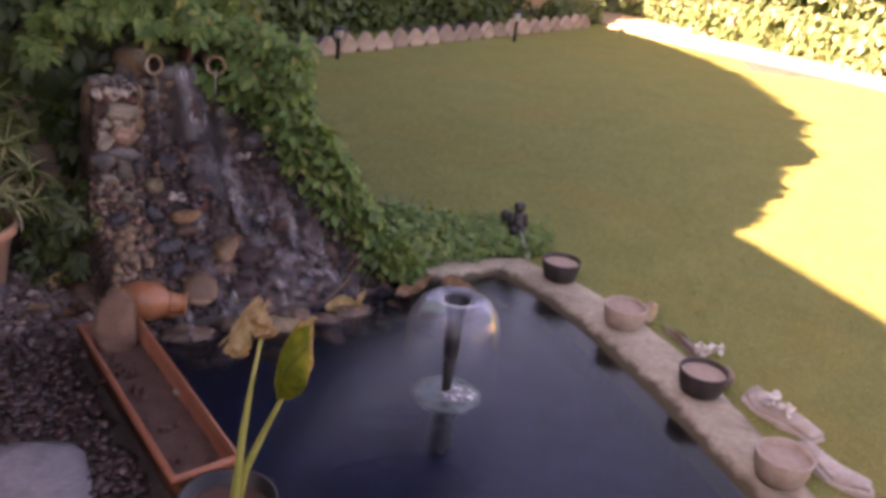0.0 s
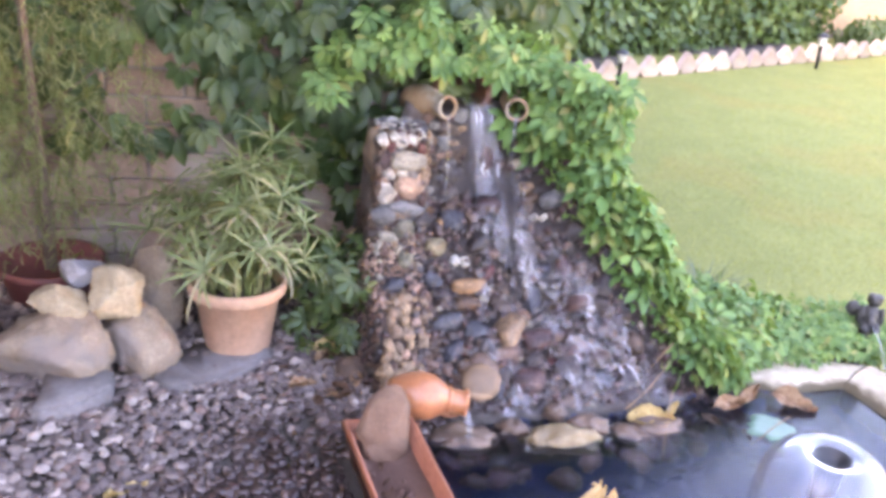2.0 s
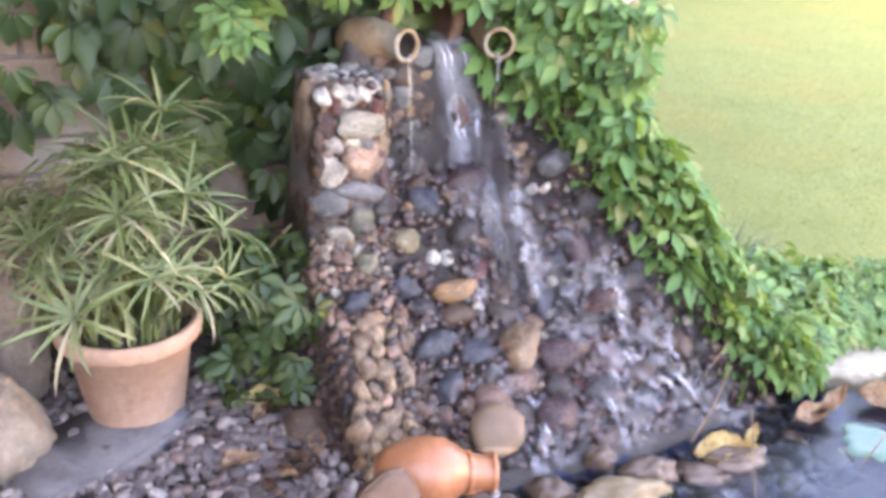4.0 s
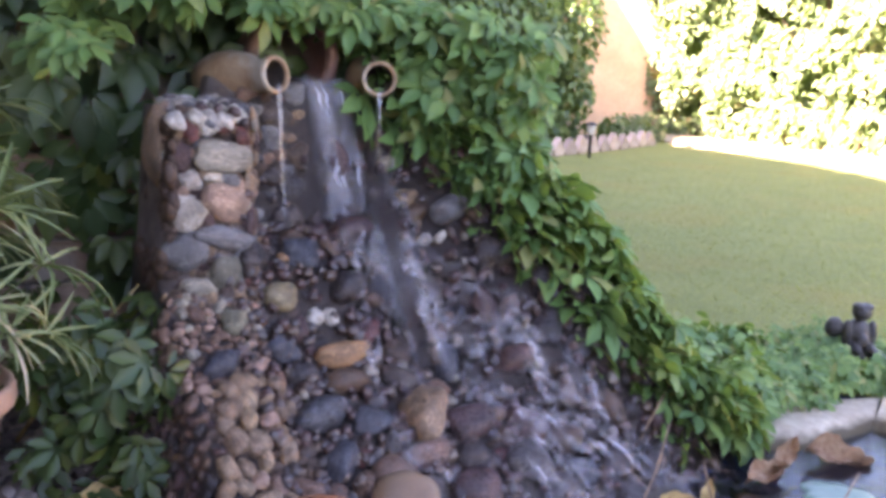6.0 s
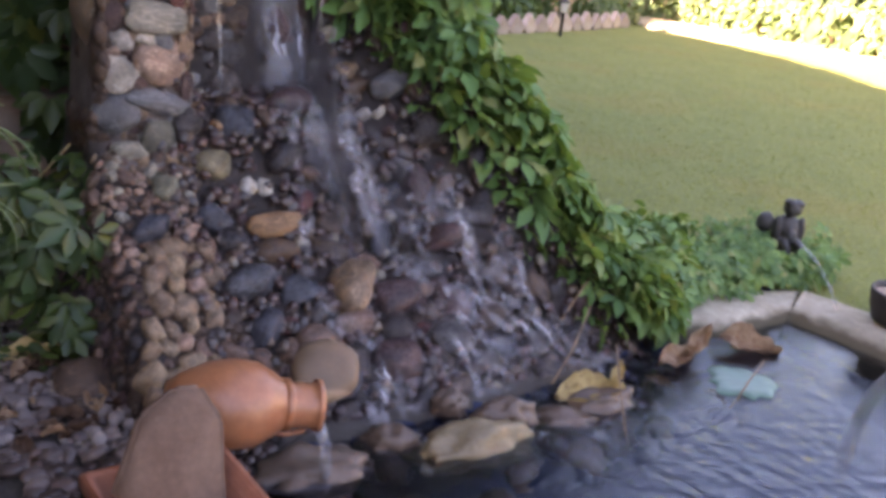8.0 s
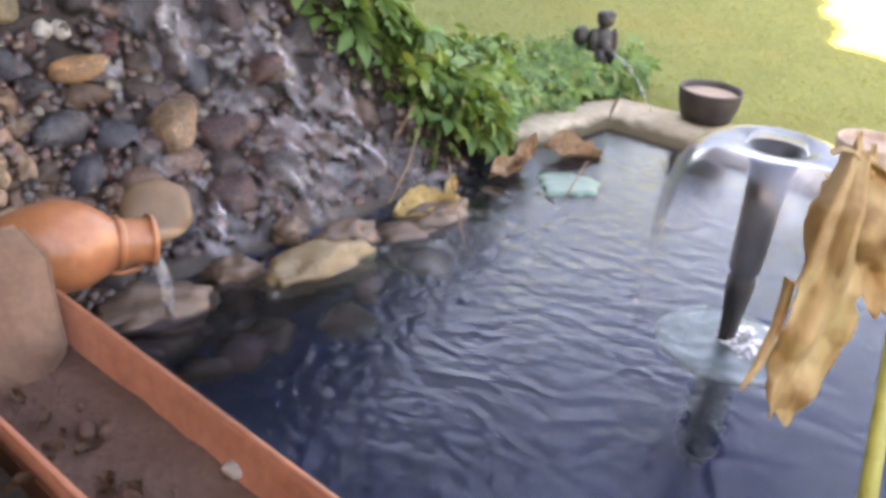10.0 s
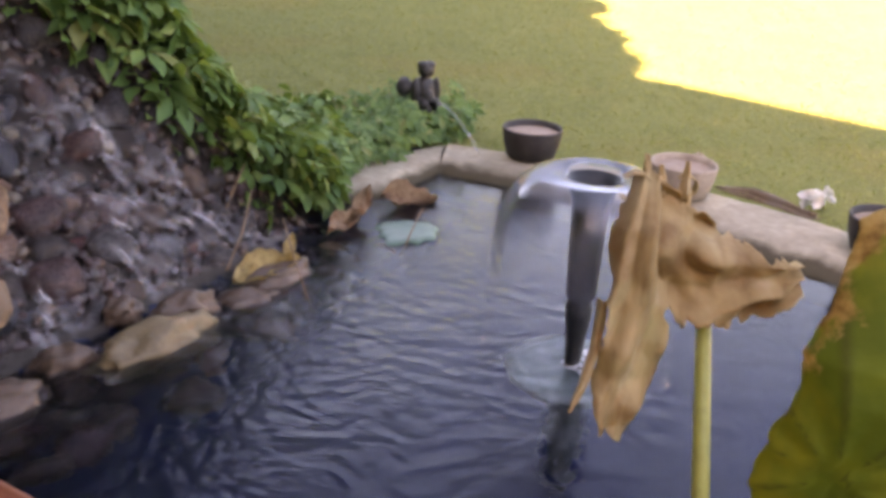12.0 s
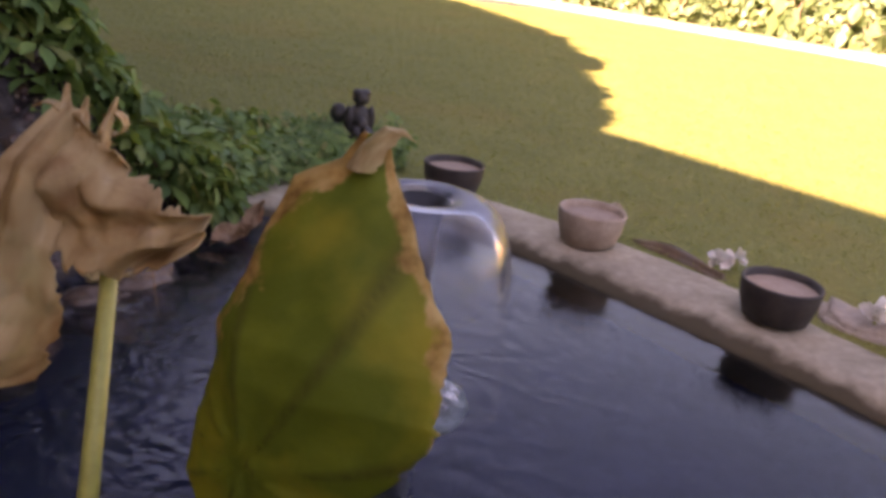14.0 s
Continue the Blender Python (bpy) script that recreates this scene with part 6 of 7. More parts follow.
def yellowing_paint():
    """Green leaf going yellow between dark veins, dried to tan along its upper edges."""
    m, t, bsdf, out = nodes("yellowing_leaf")
    w = place(t)
    uv = t.nodes.new("ShaderNodeSeparateXYZ")
    t.links.new(uv_of(t, "blade"), uv.inputs[0])
    rib = t.nodes.new("ShaderNodeSeparateXYZ")
    t.links.new(uv_of(t, "rib"), rib.inputs[0])
    col = mixrgb(t, ramp(t, grain(t, w, 13, 4.0), [(0.44, (0, 0, 0)), (0.70, (1, 1, 1))]), (0.14, 0.19, 0.022), (0.38, 0.34, 0.04))
    col = mixrgb(t, ramp(t, grain(t, w, 34, 5.0), [(0.50, (0, 0, 0)), (0.75, (0.7, 0.7, 0.7))]), col, (0.22, 0.27, 0.03))
    col = mixrgb(t, ramp(t, rib.outputs[0], [(0.0, (0.65, 0.65, 0.65)), (0.22, (0, 0, 0))]), col, (0.085, 0.085, 0.018))

    def math_(op, a, b):
        n = t.nodes.new("ShaderNodeMath")
        n.operation = op
        for sock, v in zip(n.inputs, (a, b)):
            if isinstance(v, (int, float)):
                sock.default_value = v
            else:
                t.links.new(v, sock)
        return n.outputs[0]
    wob = math_("MULTIPLY", math_("SUBTRACT", grain(t, w, 46, 5.0), 0.5), 0.75)
    left = math_("ADD", math_("ADD", math_("MULTIPLY", uv.outputs[1], 0.75), math_("MULTIPLY", uv.outputs[0], 0.62)), wob)
    right = math_("ADD", math_("ADD", math_("MULTIPLY", math_("SUBTRACT", 1.0, uv.outputs[1]), 2.5), math_("MULTIPLY", uv.outputs[0], 0.55)), wob)
    edge = math_("MINIMUM", left, right)
    col = mixrgb(t, ramp(t, edge, [(0.30, (1, 1, 1)), (0.38, (0, 0, 0))]), col, ramp(t, grain(t, w, 55, 5.0), [(0.35, (0.24, 0.12, 0.035)), (0.5, (0.50, 0.32, 0.10)), (0.65, (0.66, 0.47, 0.20))]))
    thin_leaf(t, bsdf, out, col, 0.4, 0.35, grain(t, w, 70))
    return m


M_withered = withered_paint()
M_yellowing = yellowing_paint()
RX = Vector((0.93, -0.36, 0))            # across the withered leaf
RY = Vector((0.36, 0.93, 0))             # away behind it
GX = Vector((0.71, -0.704, 0.0))          # across the green leaf
GY = Vector((0.704, 0.71, 0.0))


def lw(x, z, y=0.0):
    return LS + RX * x + RY * y + Vector((0, 0, z))


# hanging lobe, narrow tail beside it, crumpled lobe that hides the stalk's end, torn curls on top
leaf_sheet("withered_leaf", [(lw(-0.040, 0.072, 0.030), lw(-0.034, 0.075, 0.026), lw(-0.026, 0.070, 0.030)), (lw(-0.055, 0.050, 0.008), lw(-0.040, 0.052, -0.002), lw(-0.022, 0.045, 0.012)), (lw(-0.060, 0.024, -0.014), lw(-0.042, 0.018, -0.020), lw(-0.022, 0.010, -0.002)),
                             (lw(-0.063, 0.0, -0.030), lw(-0.044, -0.008, -0.028), lw(-0.020, -0.014, -0.002)), (lw(-0.066, -0.022, -0.045), lw(-0.048, -0.032, -0.036), lw(-0.026, -0.044, -0.004)), (lw(-0.062, -0.040, -0.050), lw(-0.050, -0.052, -0.038), lw(-0.035, -0.064, -0.008))], M_withered, "hanging withered tan leaf lobe", 3, 0.0085, 0.012, 1.9, 0.08)
leaf_sheet("withered_leaf", [(lw(-0.062, 0.016, -0.013), lw(-0.060, 0.016, -0.016), lw(-0.057, 0.015, -0.014)), (lw(-0.066, -0.002, -0.031), lw(-0.064, -0.003, -0.034), lw(-0.061, -0.005, -0.031)), (lw(-0.073, -0.016, -0.047), lw(-0.0715, -0.017, -0.049), lw(-0.069, -0.018, -0.047)), (lw(-0.079, -0.027, -0.057), lw(-0.0785, -0.0275, -0.0565), lw(-0.078, -0.028, -0.056))], M_withered, "narrow dried tail of the leaf", 6, 0.0015, 0.002, 1.2)
torn = leaf_sheet("withered_leaf", [(lw(-0.030, 0.074, 0.032), lw(-0.036, 0.045, 0.004), lw(-0.030, 0.004, -0.004)), (lw(-0.014, 0.064, 0.026), lw(-0.016, 0.038, -0.006), lw(-0.016, 0.000, -0.006)), (lw(0.002, 0.052, 0.016), lw(0.001, 0.030, -0.010), lw(-0.002, -0.004, -0.006)),
                             (lw(0.018, 0.044, 0.010), lw(0.018, 0.026, -0.008), lw(0.014, 0.003, -0.004)), (lw(0.034, 0.041, 0.006), lw(0.034, 0.026, -0.006), lw(0.030, 0.009, 0.0)), (lw(0.046, 0.037, 0.002), lw(0.048, 0.029, -0.002), lw(0.045, 0.020, 0.002))], M_withered, "crumpled withered tan leaf lobe", 8, 0.0125, 0.016, 2.3, 0.10)
for k, (x0, z0, x1, z1) in enumerate([(-0.034, 0.052, -0.036, 0.083), (-0.026, 0.052, -0.027, 0.077), (-0.016, 0.050, -0.012, 0.079)]):
    leaf_sheet("leaf_curl", [(lw(x0 - 0.006, z0, 0.026), lw(x0, z0, 0.018), lw(x0 + 0.006, z0, 0.024)), (lw((x0 + x1) / 2 - 0.004, (z0 + z1) / 2, 0.030), lw((x0 + x1) / 2, (z0 + z1) / 2, 0.022), lw((x0 + x1) / 2 + 0.004, (z0 + z1) / 2, 0.030)), (lw(x1 - 0.0012, z1, 0.036), lw(x1, z1, 0.035), lw(x1 + 0.0012, z1, 0.036))], M_withered, "torn upright leaf curl", 30 + k, 0.002, 0.003, 1.0, parent=torn)
for k, (x, z, y, r) in enumerate([(-0.042, 0.066, 0.026, 0.0085), (-0.012, 0.066, 0.034, 0.0055)]):
    bend = []
    for j in range(9):
        a = -0.9 + 5.0 * j / 8
        c = lw(x + r * math.sin(a), z + r * math.cos(a), y)
        bend.append((c - RY * 0.004, c, c + RY * 0.004))
    leaf_sheet("leaf_curl", bend, M_withered, "pale curled leaf edge", 40 + k, 0.0008, 0.0, parent=torn)


def lg(x, z, y=0.0):
    return LT + GX * (1.12 * x) + GY * (y - 0.5 * max(0.0, min(0.10, -z))) + Vector((0, 0, z))


# yellow-green blade, tip up
green = leaf_sheet("green_leaf", [(lg(-0.008, 0.003), lg(-0.002, 0.003, -0.003), lg(0.005, 0.002)), (lg(-0.016, -0.012, 0.002), lg(-0.002, -0.012, -0.006), lg(0.013, -0.013)), (lg(-0.037, -0.025, 0.003), lg(-0.006, -0.027, -0.010), lg(0.024, -0.024)), (lg(-0.040, -0.048), lg(-0.004, -0.048, -0.014), lg(0.042, -0.047)), (lg(-0.043, -0.072), lg(0.0, -0.070, -0.016), lg(0.060, -0.068)),
                          (lg(-0.049, -0.095), lg(-0.001, -0.090, -0.017), lg(0.066, -0.086)), (lg(-0.046, -0.115), lg(-0.002, -0.110, -0.017), lg(0.068, -0.106)), (lg(-0.056, -0.150), lg(-0.009, -0.138, -0.014), lg(0.056, -0.134)), (lg(-0.061, -0.185), lg(-0.022, -0.172, -0.008), lg(0.036, -0.160)), (lg(-0.050, -0.222), lg(-0.034, -0.212), lg(-0.004, -0.198))], M_yellowing, "yellowing green leaf with a withered rim", 5, 0.0022, 0.0, 2.0, 0.025, lg(-0.022, -0.160), 0.0045)
leaf_sheet("leaf_curl", [(lg(-0.010, -0.012, -0.004), lg(-0.003, -0.012, -0.010), lg(0.006, -0.012, -0.005)), (lg(-0.007, -0.002, -0.003), lg(0.0, 0.0, -0.009), lg(0.008, -0.001, -0.003)), (lg(0.0, 0.008, 0.002), lg(0.006, 0.008, -0.003), lg(0.011, 0.005, 0.003)), (lg(0.008, 0.008, 0.006), lg(0.012, 0.006, 0.004), lg(0.015, 0.002, 0.007))], M_withered, "dried curled leaf tip", 51, 0.0015, 0.002, 1.2, parent=green)

# ---- pots, rocks and slabs on the gravel ----
sedge = thing("potted_sedge", -1.70, 3.06, 0.03, "umbrella sedge in a ribbed pale clay pot on a slate", "potted plant")
part("pot", lathe("pot", [(0.0, 0.0), (0.100, 0.0), (0.104, 0.01), (0.134, 0.20), (0.150, 0.205), (0.157, 0.215), (0.157, 0.243), (0.152, 0.25), (0.142, 0.248), (0.136, 0.20), (0.0, 0.195)], 72, 0.0, 0, 24, 0.008), M_potclay, sedge, "ribbed pale clay flowerpot", m=pose(-1.70, 3.06, 0.03))
part("soil", lathe("soil", [(0.0, 0.225), (0.08, 0.222), (0.139, 0.21)], 24, 0.1, 1), M_soil, sedge, m=pose(-1.70, 3.06, 0.03))


def whorl(n, length, seed):
    rnd = random.Random(seed)
    V, F = [], []
    for i in range(n):
        a = 6.2832 * i / n + rnd.uniform(-0.2, 0.2)
        ln = length * rnd.uniform(0.65, 1.1)
        lift, drop = rnd.uniform(0.0, 0.8), rnd.uniform(0.15, 0.7)
        w = 0.0031
        k = len(V)
        for j in range(6):
            u = j / 5
            r, z = ln * u * (1 - 0.12 * u), ln * (lift * u - drop * u * u)
            ww = w * (1 - 0.8 * u ** 3) * (0.6 + 0.8 * min(u * 3, 1))
            V += [(r * math.cos(a) - ww * math.sin(a), r * math.sin(a) + ww * math.cos(a), z + 0.0015), (r * math.cos(a), r * math.sin(a), z - 0.0015), (r * math.cos(a) + ww * math.sin(a), r * math.sin(a) - ww * math.cos(a), z + 0.0015)]
        for j in range(5):
            b = k + 3 * j
            F += [(b, b + 1, b + 4, b + 3), (b + 1, b + 2, b + 5, b + 4)]
    return V, F


WH = [as_mesh("leaf_whorl", *whorl(16, 0.150, k)) for k in range(6)]
for me in WH:
    me.materials.append(M_sedge)
rs = random.Random(11)
for i in range(46):
    a, r = rs.uniform(0, 6.2832), rs.uniform(0.05, 1) ** 0.7
    bend = Vector((math.cos(a), math.sin(a), 0)) * r
    base = Vector((-1.70, 3.06, 0.24)) + bend * 0.09
    h = rs.uniform(0.10, 0.42) * (1.25 - 0.75 * r) + 0.04
    top = base + bend * rs.uniform(0.09, 0.18) + Vector((-0.025, 0, h))
    if i < 3:
        top = [Vector((-1.60, 3.10, 0.74)), Vector((-1.52, 3.03, 0.60)), Vector((-1.64, 3.0, 0.66))][i]
    mid = base.lerp(top, 0.55) + Vector((0, 0, 0.05)) - bend * 0.02
    stem = part("stem", tube("stem", [base, mid, top], [0.0035, 0.003, 0.0022], 5), M_sedgestem, sedge)
    part("leaf_whorl", WH[i % 6], None, stem, m=aim(top, (top - mid).normalized() + Vector((0, 0, 0.6)), jit(1), rs.uniform(0.8, 1.2)))

tuft_v, tuft_f = [], []
for i in range(190):      # young upright blades that fill the pot's mouth
    a, r, ln = rs.uniform(0, 6.2832), 0.125 * math.sqrt(rs.random()), rs.uniform(0.10, 0.30)
    b = Vector((-1.70 + r * math.cos(a), 3.06 + r * math.sin(a), 0.245))
    d = Vector((math.cos(a), math.sin(a), 0)) * rs.uniform(0.1, 0.75)
    e = Vector((-math.sin(a), math.cos(a), 0)) * 0.0034
    k = len(tuft_v)
    for u in (0.0, 0.3, 0.6, 0.85, 1.0):
        c = b + (d * u * u + Vector((0, 0, u * (1 - 0.4 * u)))) * ln
        tuft_v += [c + e * (1 - 0.85 * u), c - e * (1 - 0.85 * u)]
    tuft_f += [(k + 2 * j, k + 2 * j + 1, k + 2 * j + 3, k + 2 * j + 2) for j in range(4)]
part("blade_tuft", as_mesh("blade_tuft", tuft_v, tuft_f), M_sedge, sedge, "narrow upright blades with straw tips")["kind"] = "stuff"

redpot = thing("potted_shrub", -2.44, 3.02, 0.03, "feathery weeping shrub in a dark red pot by the brick wall", "potted plant")
part("pot", lathe("pot", [(0.0, 0.0), (0.12, 0.0), (0.135, 0.015), (0.165, 0.12), (0.178, 0.13), (0.178, 0.155), (0.165, 0.155), (0.155, 0.13), (0.0, 0.12)], 40, 0.01), M_redpot, redpot, "dark red clay pot", m=pose(-2.44, 3.02, 0.03))
part("trunk", tube("trunk", [(-2.44, 3.02, 0.13), (-2.42, 3.0, 0.6), (-2.46, 3.02, 1.0), (-2.45, 3.05, 1.5)], [0.022, 0.016, 0.013, 0.006], 8), M_bark, redpot)
tw = []
for i in range(240):
    z0 = rs.uniform(0.45, 1.6)
    a = rs.uniform(0, 6.2832)
    d = Vector((math.cos(a), math.sin(a), 0)) * rs.uniform(0.05, 0.38)
    p = Vector((-2.44, 3.02, z0)) + d
    ln = rs.uniform(0.15, 0.42)
    for k in range(26):
        u = k / 26
        pt = p + Vector((0.05 * u * math.cos(a), 0.05 * u * math.sin(a), -ln * u)) + jit(0.006)
        tw.append(aim(pt, jit(1) + Vector((0.4, -0.9, 0.3)), Vector((0, 0, -1)) + jit(0.6), (0.05, 0.0065, 0.05)))
scatter("feathery_foliage", OVAL, tw, M_conifer, redpot, "fine hanging yellow-green foliage", "stuff")
for i in range(9):
    a = i * 0.7
    part("branch", tube("branch", [(-2.44, 3.02, 0.6 + 0.1 * i), (-2.44 + 0.2 * math.cos(a), 3.02 + 0.2 * math.sin(a), 0.75 + 0.1 * i), (-2.44 + 0.36 * math.cos(a), 3.02 + 0.36 * math.sin(a), 0.62 + 0.1 * i)], [0.006, 0.004, 0.002], 5), M_bark, redpot)

for nm, x, y, base, size, rz, mt, k, lab in [("boulder", -2.15, 2.73, 0.0, (0.175, 0.13, 0.15), 20, M_rock, 21, "large pale tan boulder on the gravel"),
                                             ("boulder", -1.965, 2.92, 0.0, (0.125, 0.11, 0.145), -25, M_rock, 22, "large tan boulder with flat faces on the gravel"),
                                             ("boulder", -2.38, 2.60, 0.02, (0.13, 0.12, 0.13), 40, M_rock, 23, "pale tan boulder at the end of the rock pile"),
                                             ("rock", -2.03, 2.88, 0.195, (0.10, 0.085, 0.085), 10, M_yrock, 24, "yellow angular rock on top of the rock pile"),
                                             ("rock", -2.155, 2.78, 0.215, (0.11, 0.075, 0.055), -15, M_yrock, 25, "flat yellow-brown rock on top of the rock pile"),
                                             ("rock", -2.17, 2.90, 0.255, (0.09, 0.06, 0.05), 5, M_grey, 26, "smooth grey rock on top of the rock pile"),
                                             ("rock", -2.06, 3.09, 0.02, (0.10, 0.08, 0.19), 0, M_rock, 27, "upright tan rock behind the rock pile"),
                                             ("rock", -2.38, 2.66, 0.20, (0.10, 0.07, 0.06), 30, M_rock, 28, "tan rock on the rock pile")]:
    me = crag(nm, k, tuple(0.97 * v for v in size))
    tagged(part(nm, me, mt, m=pose(x + 0.07, y - 0.09, base - min(v.co.z for v in me.vertices), 0, 0, rz)), lab, "rock", "rock pile by the wall")
for outl, lab in [([(-1.78, 2.73), (-1.86, 2.86), (-1.80, 2.99), (-1.68, 3.09), (-1.56, 3.06), (-1.58, 2.93), (-1.64, 2.80), (-1.70, 2.72)], "flat grey slate under the flowerpot"),
                  ([(-1.92, 2.40), (-2.03, 2.56), (-1.98, 2.68), (-1.86, 2.67), (-1.82, 2.60), (-1.85, 2.47)], "flat grey slate on the gravel beside the boulders")]:
    tagged(part("slate", slab("slate", outl, 0.0, 0.05 if "under" in lab else 0.085, 0.006, 0.008, len(lab), 2), M_slate), lab, "stone", "slates on the gravel")
tagged(part("flat_stone", slab("flat_stone", [(-1.10, 2.14), (-1.05, 2.20), (-0.92, 2.25), (-0.86, 2.22), (-0.78, 2.10), (-0.72, 1.98), (-0.85, 1.90), (-1.02, 1.96)], -0.03, 0.046, 0.01, 0.012, 4, 2), M_grey), "flat pale stone on the gravel near the planter", "stone")

# gravel, one heap of stuff
BED = [(-0.95, 2.98), (-1.18, 3.0), (-1.2, 3.3), (-1.28, 3.75), (-2.2, 3.35), (-2.8, 3.0), (-2.9, 2.2), (-2.2, 1.5), (-1.1, 1.3), (-0.5, 1.6), (-0.5, 2.0), (-0.56, 2.0), (-1.15, 2.69)]
n = 17500
px, py = np.random.uniform(-2.9, -0.5, n), np.random.uniform(1.3, 3.7, n)
ok = poly_distance(px, py, BED) > -0.02
mats = []
for x, y in zip(px[ok], py[ok]):
    r = rng.choice([0.008, 0.010, 0.011, 0.013, 0.015, 0.018])
    z = float(ground_z(np.array(x), np.array(y))) + r * 0.35 + rng.uniform(0, 0.012)
    mats.append(aim((x, y, z), Vector((0, 0, 1)) + jit(0.3), jit(1), (r * rng.uniform(1.0, 1.5), r, r * rng.uniform(0.42, 0.7))))
bm = bmesh.new()
bmesh.ops.create_icosphere(bm, subdivisions=2, radius=1.0)
tv = [tuple(v.co * (1 + 0.14 * noise.noise(v.co * 1.7))) for v in bm.verts]
tf = [tuple(v.index for v in fc.verts) for fc in bm.faces]
bm.free()
tagged(scatter("gravel", (tv, tf), mats, M_gravel), "grey and purplish river gravel beside the pond", "gravel", kind="stuff")

# ---- far garden ----
def edging():
    bm = bmesh.new()
    bmesh.ops.create_cube(bm, size=1.0, matrix=Matrix.Diagonal((0.20, 0.075, 0.20, 1)))
    bmesh.ops.bevel(bm, geom=bm.edges[:], offset=0.008, segments=2, affect="EDGES")
    me = bm_mesh("edging_brick", bm, False)
    me.materials.append(M_edging)
    a, b = Vector((-3.4, 5.5, 0)), Vector((1.12, 13.05, 0))
    d = (b - a).normalized()
    head = math.degrees(math.atan2(d.y, d.x))
    for i in range(int((b - a).length / 0.265)):
        p = a + d * 0.265 * i
        ob = new("edging_brick", me)
        ob.matrix_basis = Matrix.Translation((p.x, p.y, 0.075 + 0.012 * math.sin(i * 2.3))) @ Matrix.Rotation(radians(head + 4 * math.sin(i * 3.1)), 4, "Z") @ Matrix.Rotation(radians(45 + 5 * math.sin(i * 1.7)), 4, "Y")
        tagged(ob, "pink brick set on its corner as lawn edging", "brick", "dog-tooth edging of the lawn")


edging()


def garden_lamp(x, y, h, label):
    ob = thing("garden_lamp", x, y, 0.03, label, "lamp", "garden lamps at the edging")
    part("post", lathe("post", [(0.018, -0.05), (0.018, h * 0.62), (0.03, h * 0.64)], 12), M_black, ob, local=True)
    part("glass", lathe("glass", [(0.03, h * 0.64), (0.05, h * 0.9), (0.0, h * 0.9)], 16), M_glass, ob, "frosted lamp glass", local=True)
    part("cap", lathe("cap", [(0.065, h * 0.9), (0.06, h * 0.93), (0.012, h), (0.0, h)], 16), M_black, ob, local=True)


garden_lamp(0.06, 10.72, 0.36, "small garden lamp on a black post at the edging")
garden_lamp(-1.50, 8.30, 0.30, "small dark garden lamp on a post at the edging")


def hedge(name, line, depth, height, n, size, mat, label, seed, flowers=0, gaps=-9.0, inner=None):
    """A bushy hedge along a line: stems, a dense inside and many leaves with gaps between clumps."""
    rnd = random.Random(seed)
    pts = [Vector((*p, 0)) for p in line]
    seg = [(b - a).length for a, b in zip(pts, pts[1:])]
    ob = thing(name, pts[0].x, pts[0].y, 0, label, "hedge")

    def spot(u):
        u *= sum(seg)
        for a, b, ln in zip(pts, pts[1:], seg):
            if u <= ln:
                d = (b - a) / ln
                return a + d * u, Vector((d.y, -d.x, 0))
            u -= ln
        return pts[-1], Vector((0, -1, 0))
    for i in range(int(sum(seg) / 0.5)):
        c, o = spot((i + 0.5) * 0.5 / sum(seg))
        part("stem", tube("stem", [c - o * 0.1, c + o * rnd.uniform(-0.1, 0.25) + Vector((0, 0, height * 0.5)), c + o * rnd.uniform(-0.2, 0.3) + Vector((0, 0, height * 0.9))], [0.03, 0.02, 0.008], 6), M_bark, ob)
    mats, back = [], []
    for _ in range(n):
        u = rnd.random()
        c, o = spot(u)
        z = height * rnd.random() ** 0.9
        bulge = 0.5 + 0.5 * noise.noise(Vector((u * sum(seg) * 1.5, z * 1.7, seed)))
        top = height * (0.85 + 0.25 * noise.noise(Vector((u * sum(seg) * 0.8, seed, 1))))
        if z > top or noise.noise(Vector((u * sum(seg) * 2.6, z * 2.6, seed + 4))) < gaps:
            continue
        out = depth * (0.25 + 0.85 * bulge) * (0.75 + 0.25 * math.sin(3.0 * z / height + 0.3)) - abs(rnd.gauss(0, 0.12))
        p = c + o * out + Vector((0, 0, z + 0.03))
        mats.append(aim(p, o * 0.8 + Vector((0, 0, 0.5)) + Vector((rnd.gauss(0, 0.5), rnd.gauss(0, 0.5), rnd.gauss(0, 0.4))), Vector((0, 0, -0.8)) + Vector((rnd.gauss(0, 0.6), rnd.gauss(0, 0.6), rnd.gauss(0, 0.5))), size * rnd.uniform(0.6, 1.25)))
        if rnd.random() < 0.35:
            back.append(aim(c + o * rnd.uniform(-0.3, 0.2) + Vector((0, 0, z)), o + Vector((rnd.gauss(0, 0.4), rnd.gauss(0, 0.4), rnd.gauss(0, 0.4))), Vector((0, 0, -1)), size * 2.4))
    scatter("leaves", OVAL, mats, mat, ob, kind="stuff")
    scatter("inner_leaves", OVAL, back, inner or mat, ob, kind="stuff")
    for i in range(flowers):
        c, o = spot(rnd.uniform(0.25, 0.95))
        p = c + o * depth * 1.02 + Vector((0, 0, rnd.uniform(0.6, 1.7)))
        for k in range(5):
            a = 1.2566 * k
            part("petal", as_mesh("petal", *leaflet(0.07, 0.07, 0)), M_pink, ob, "pink petal", m=aim(p, o, Vector((math.cos(a) * o.y, -math.cos(a) * o.x, math.sin(a))), 1.0))
    return ob


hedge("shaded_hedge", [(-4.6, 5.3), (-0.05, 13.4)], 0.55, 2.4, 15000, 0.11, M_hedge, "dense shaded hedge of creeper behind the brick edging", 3)
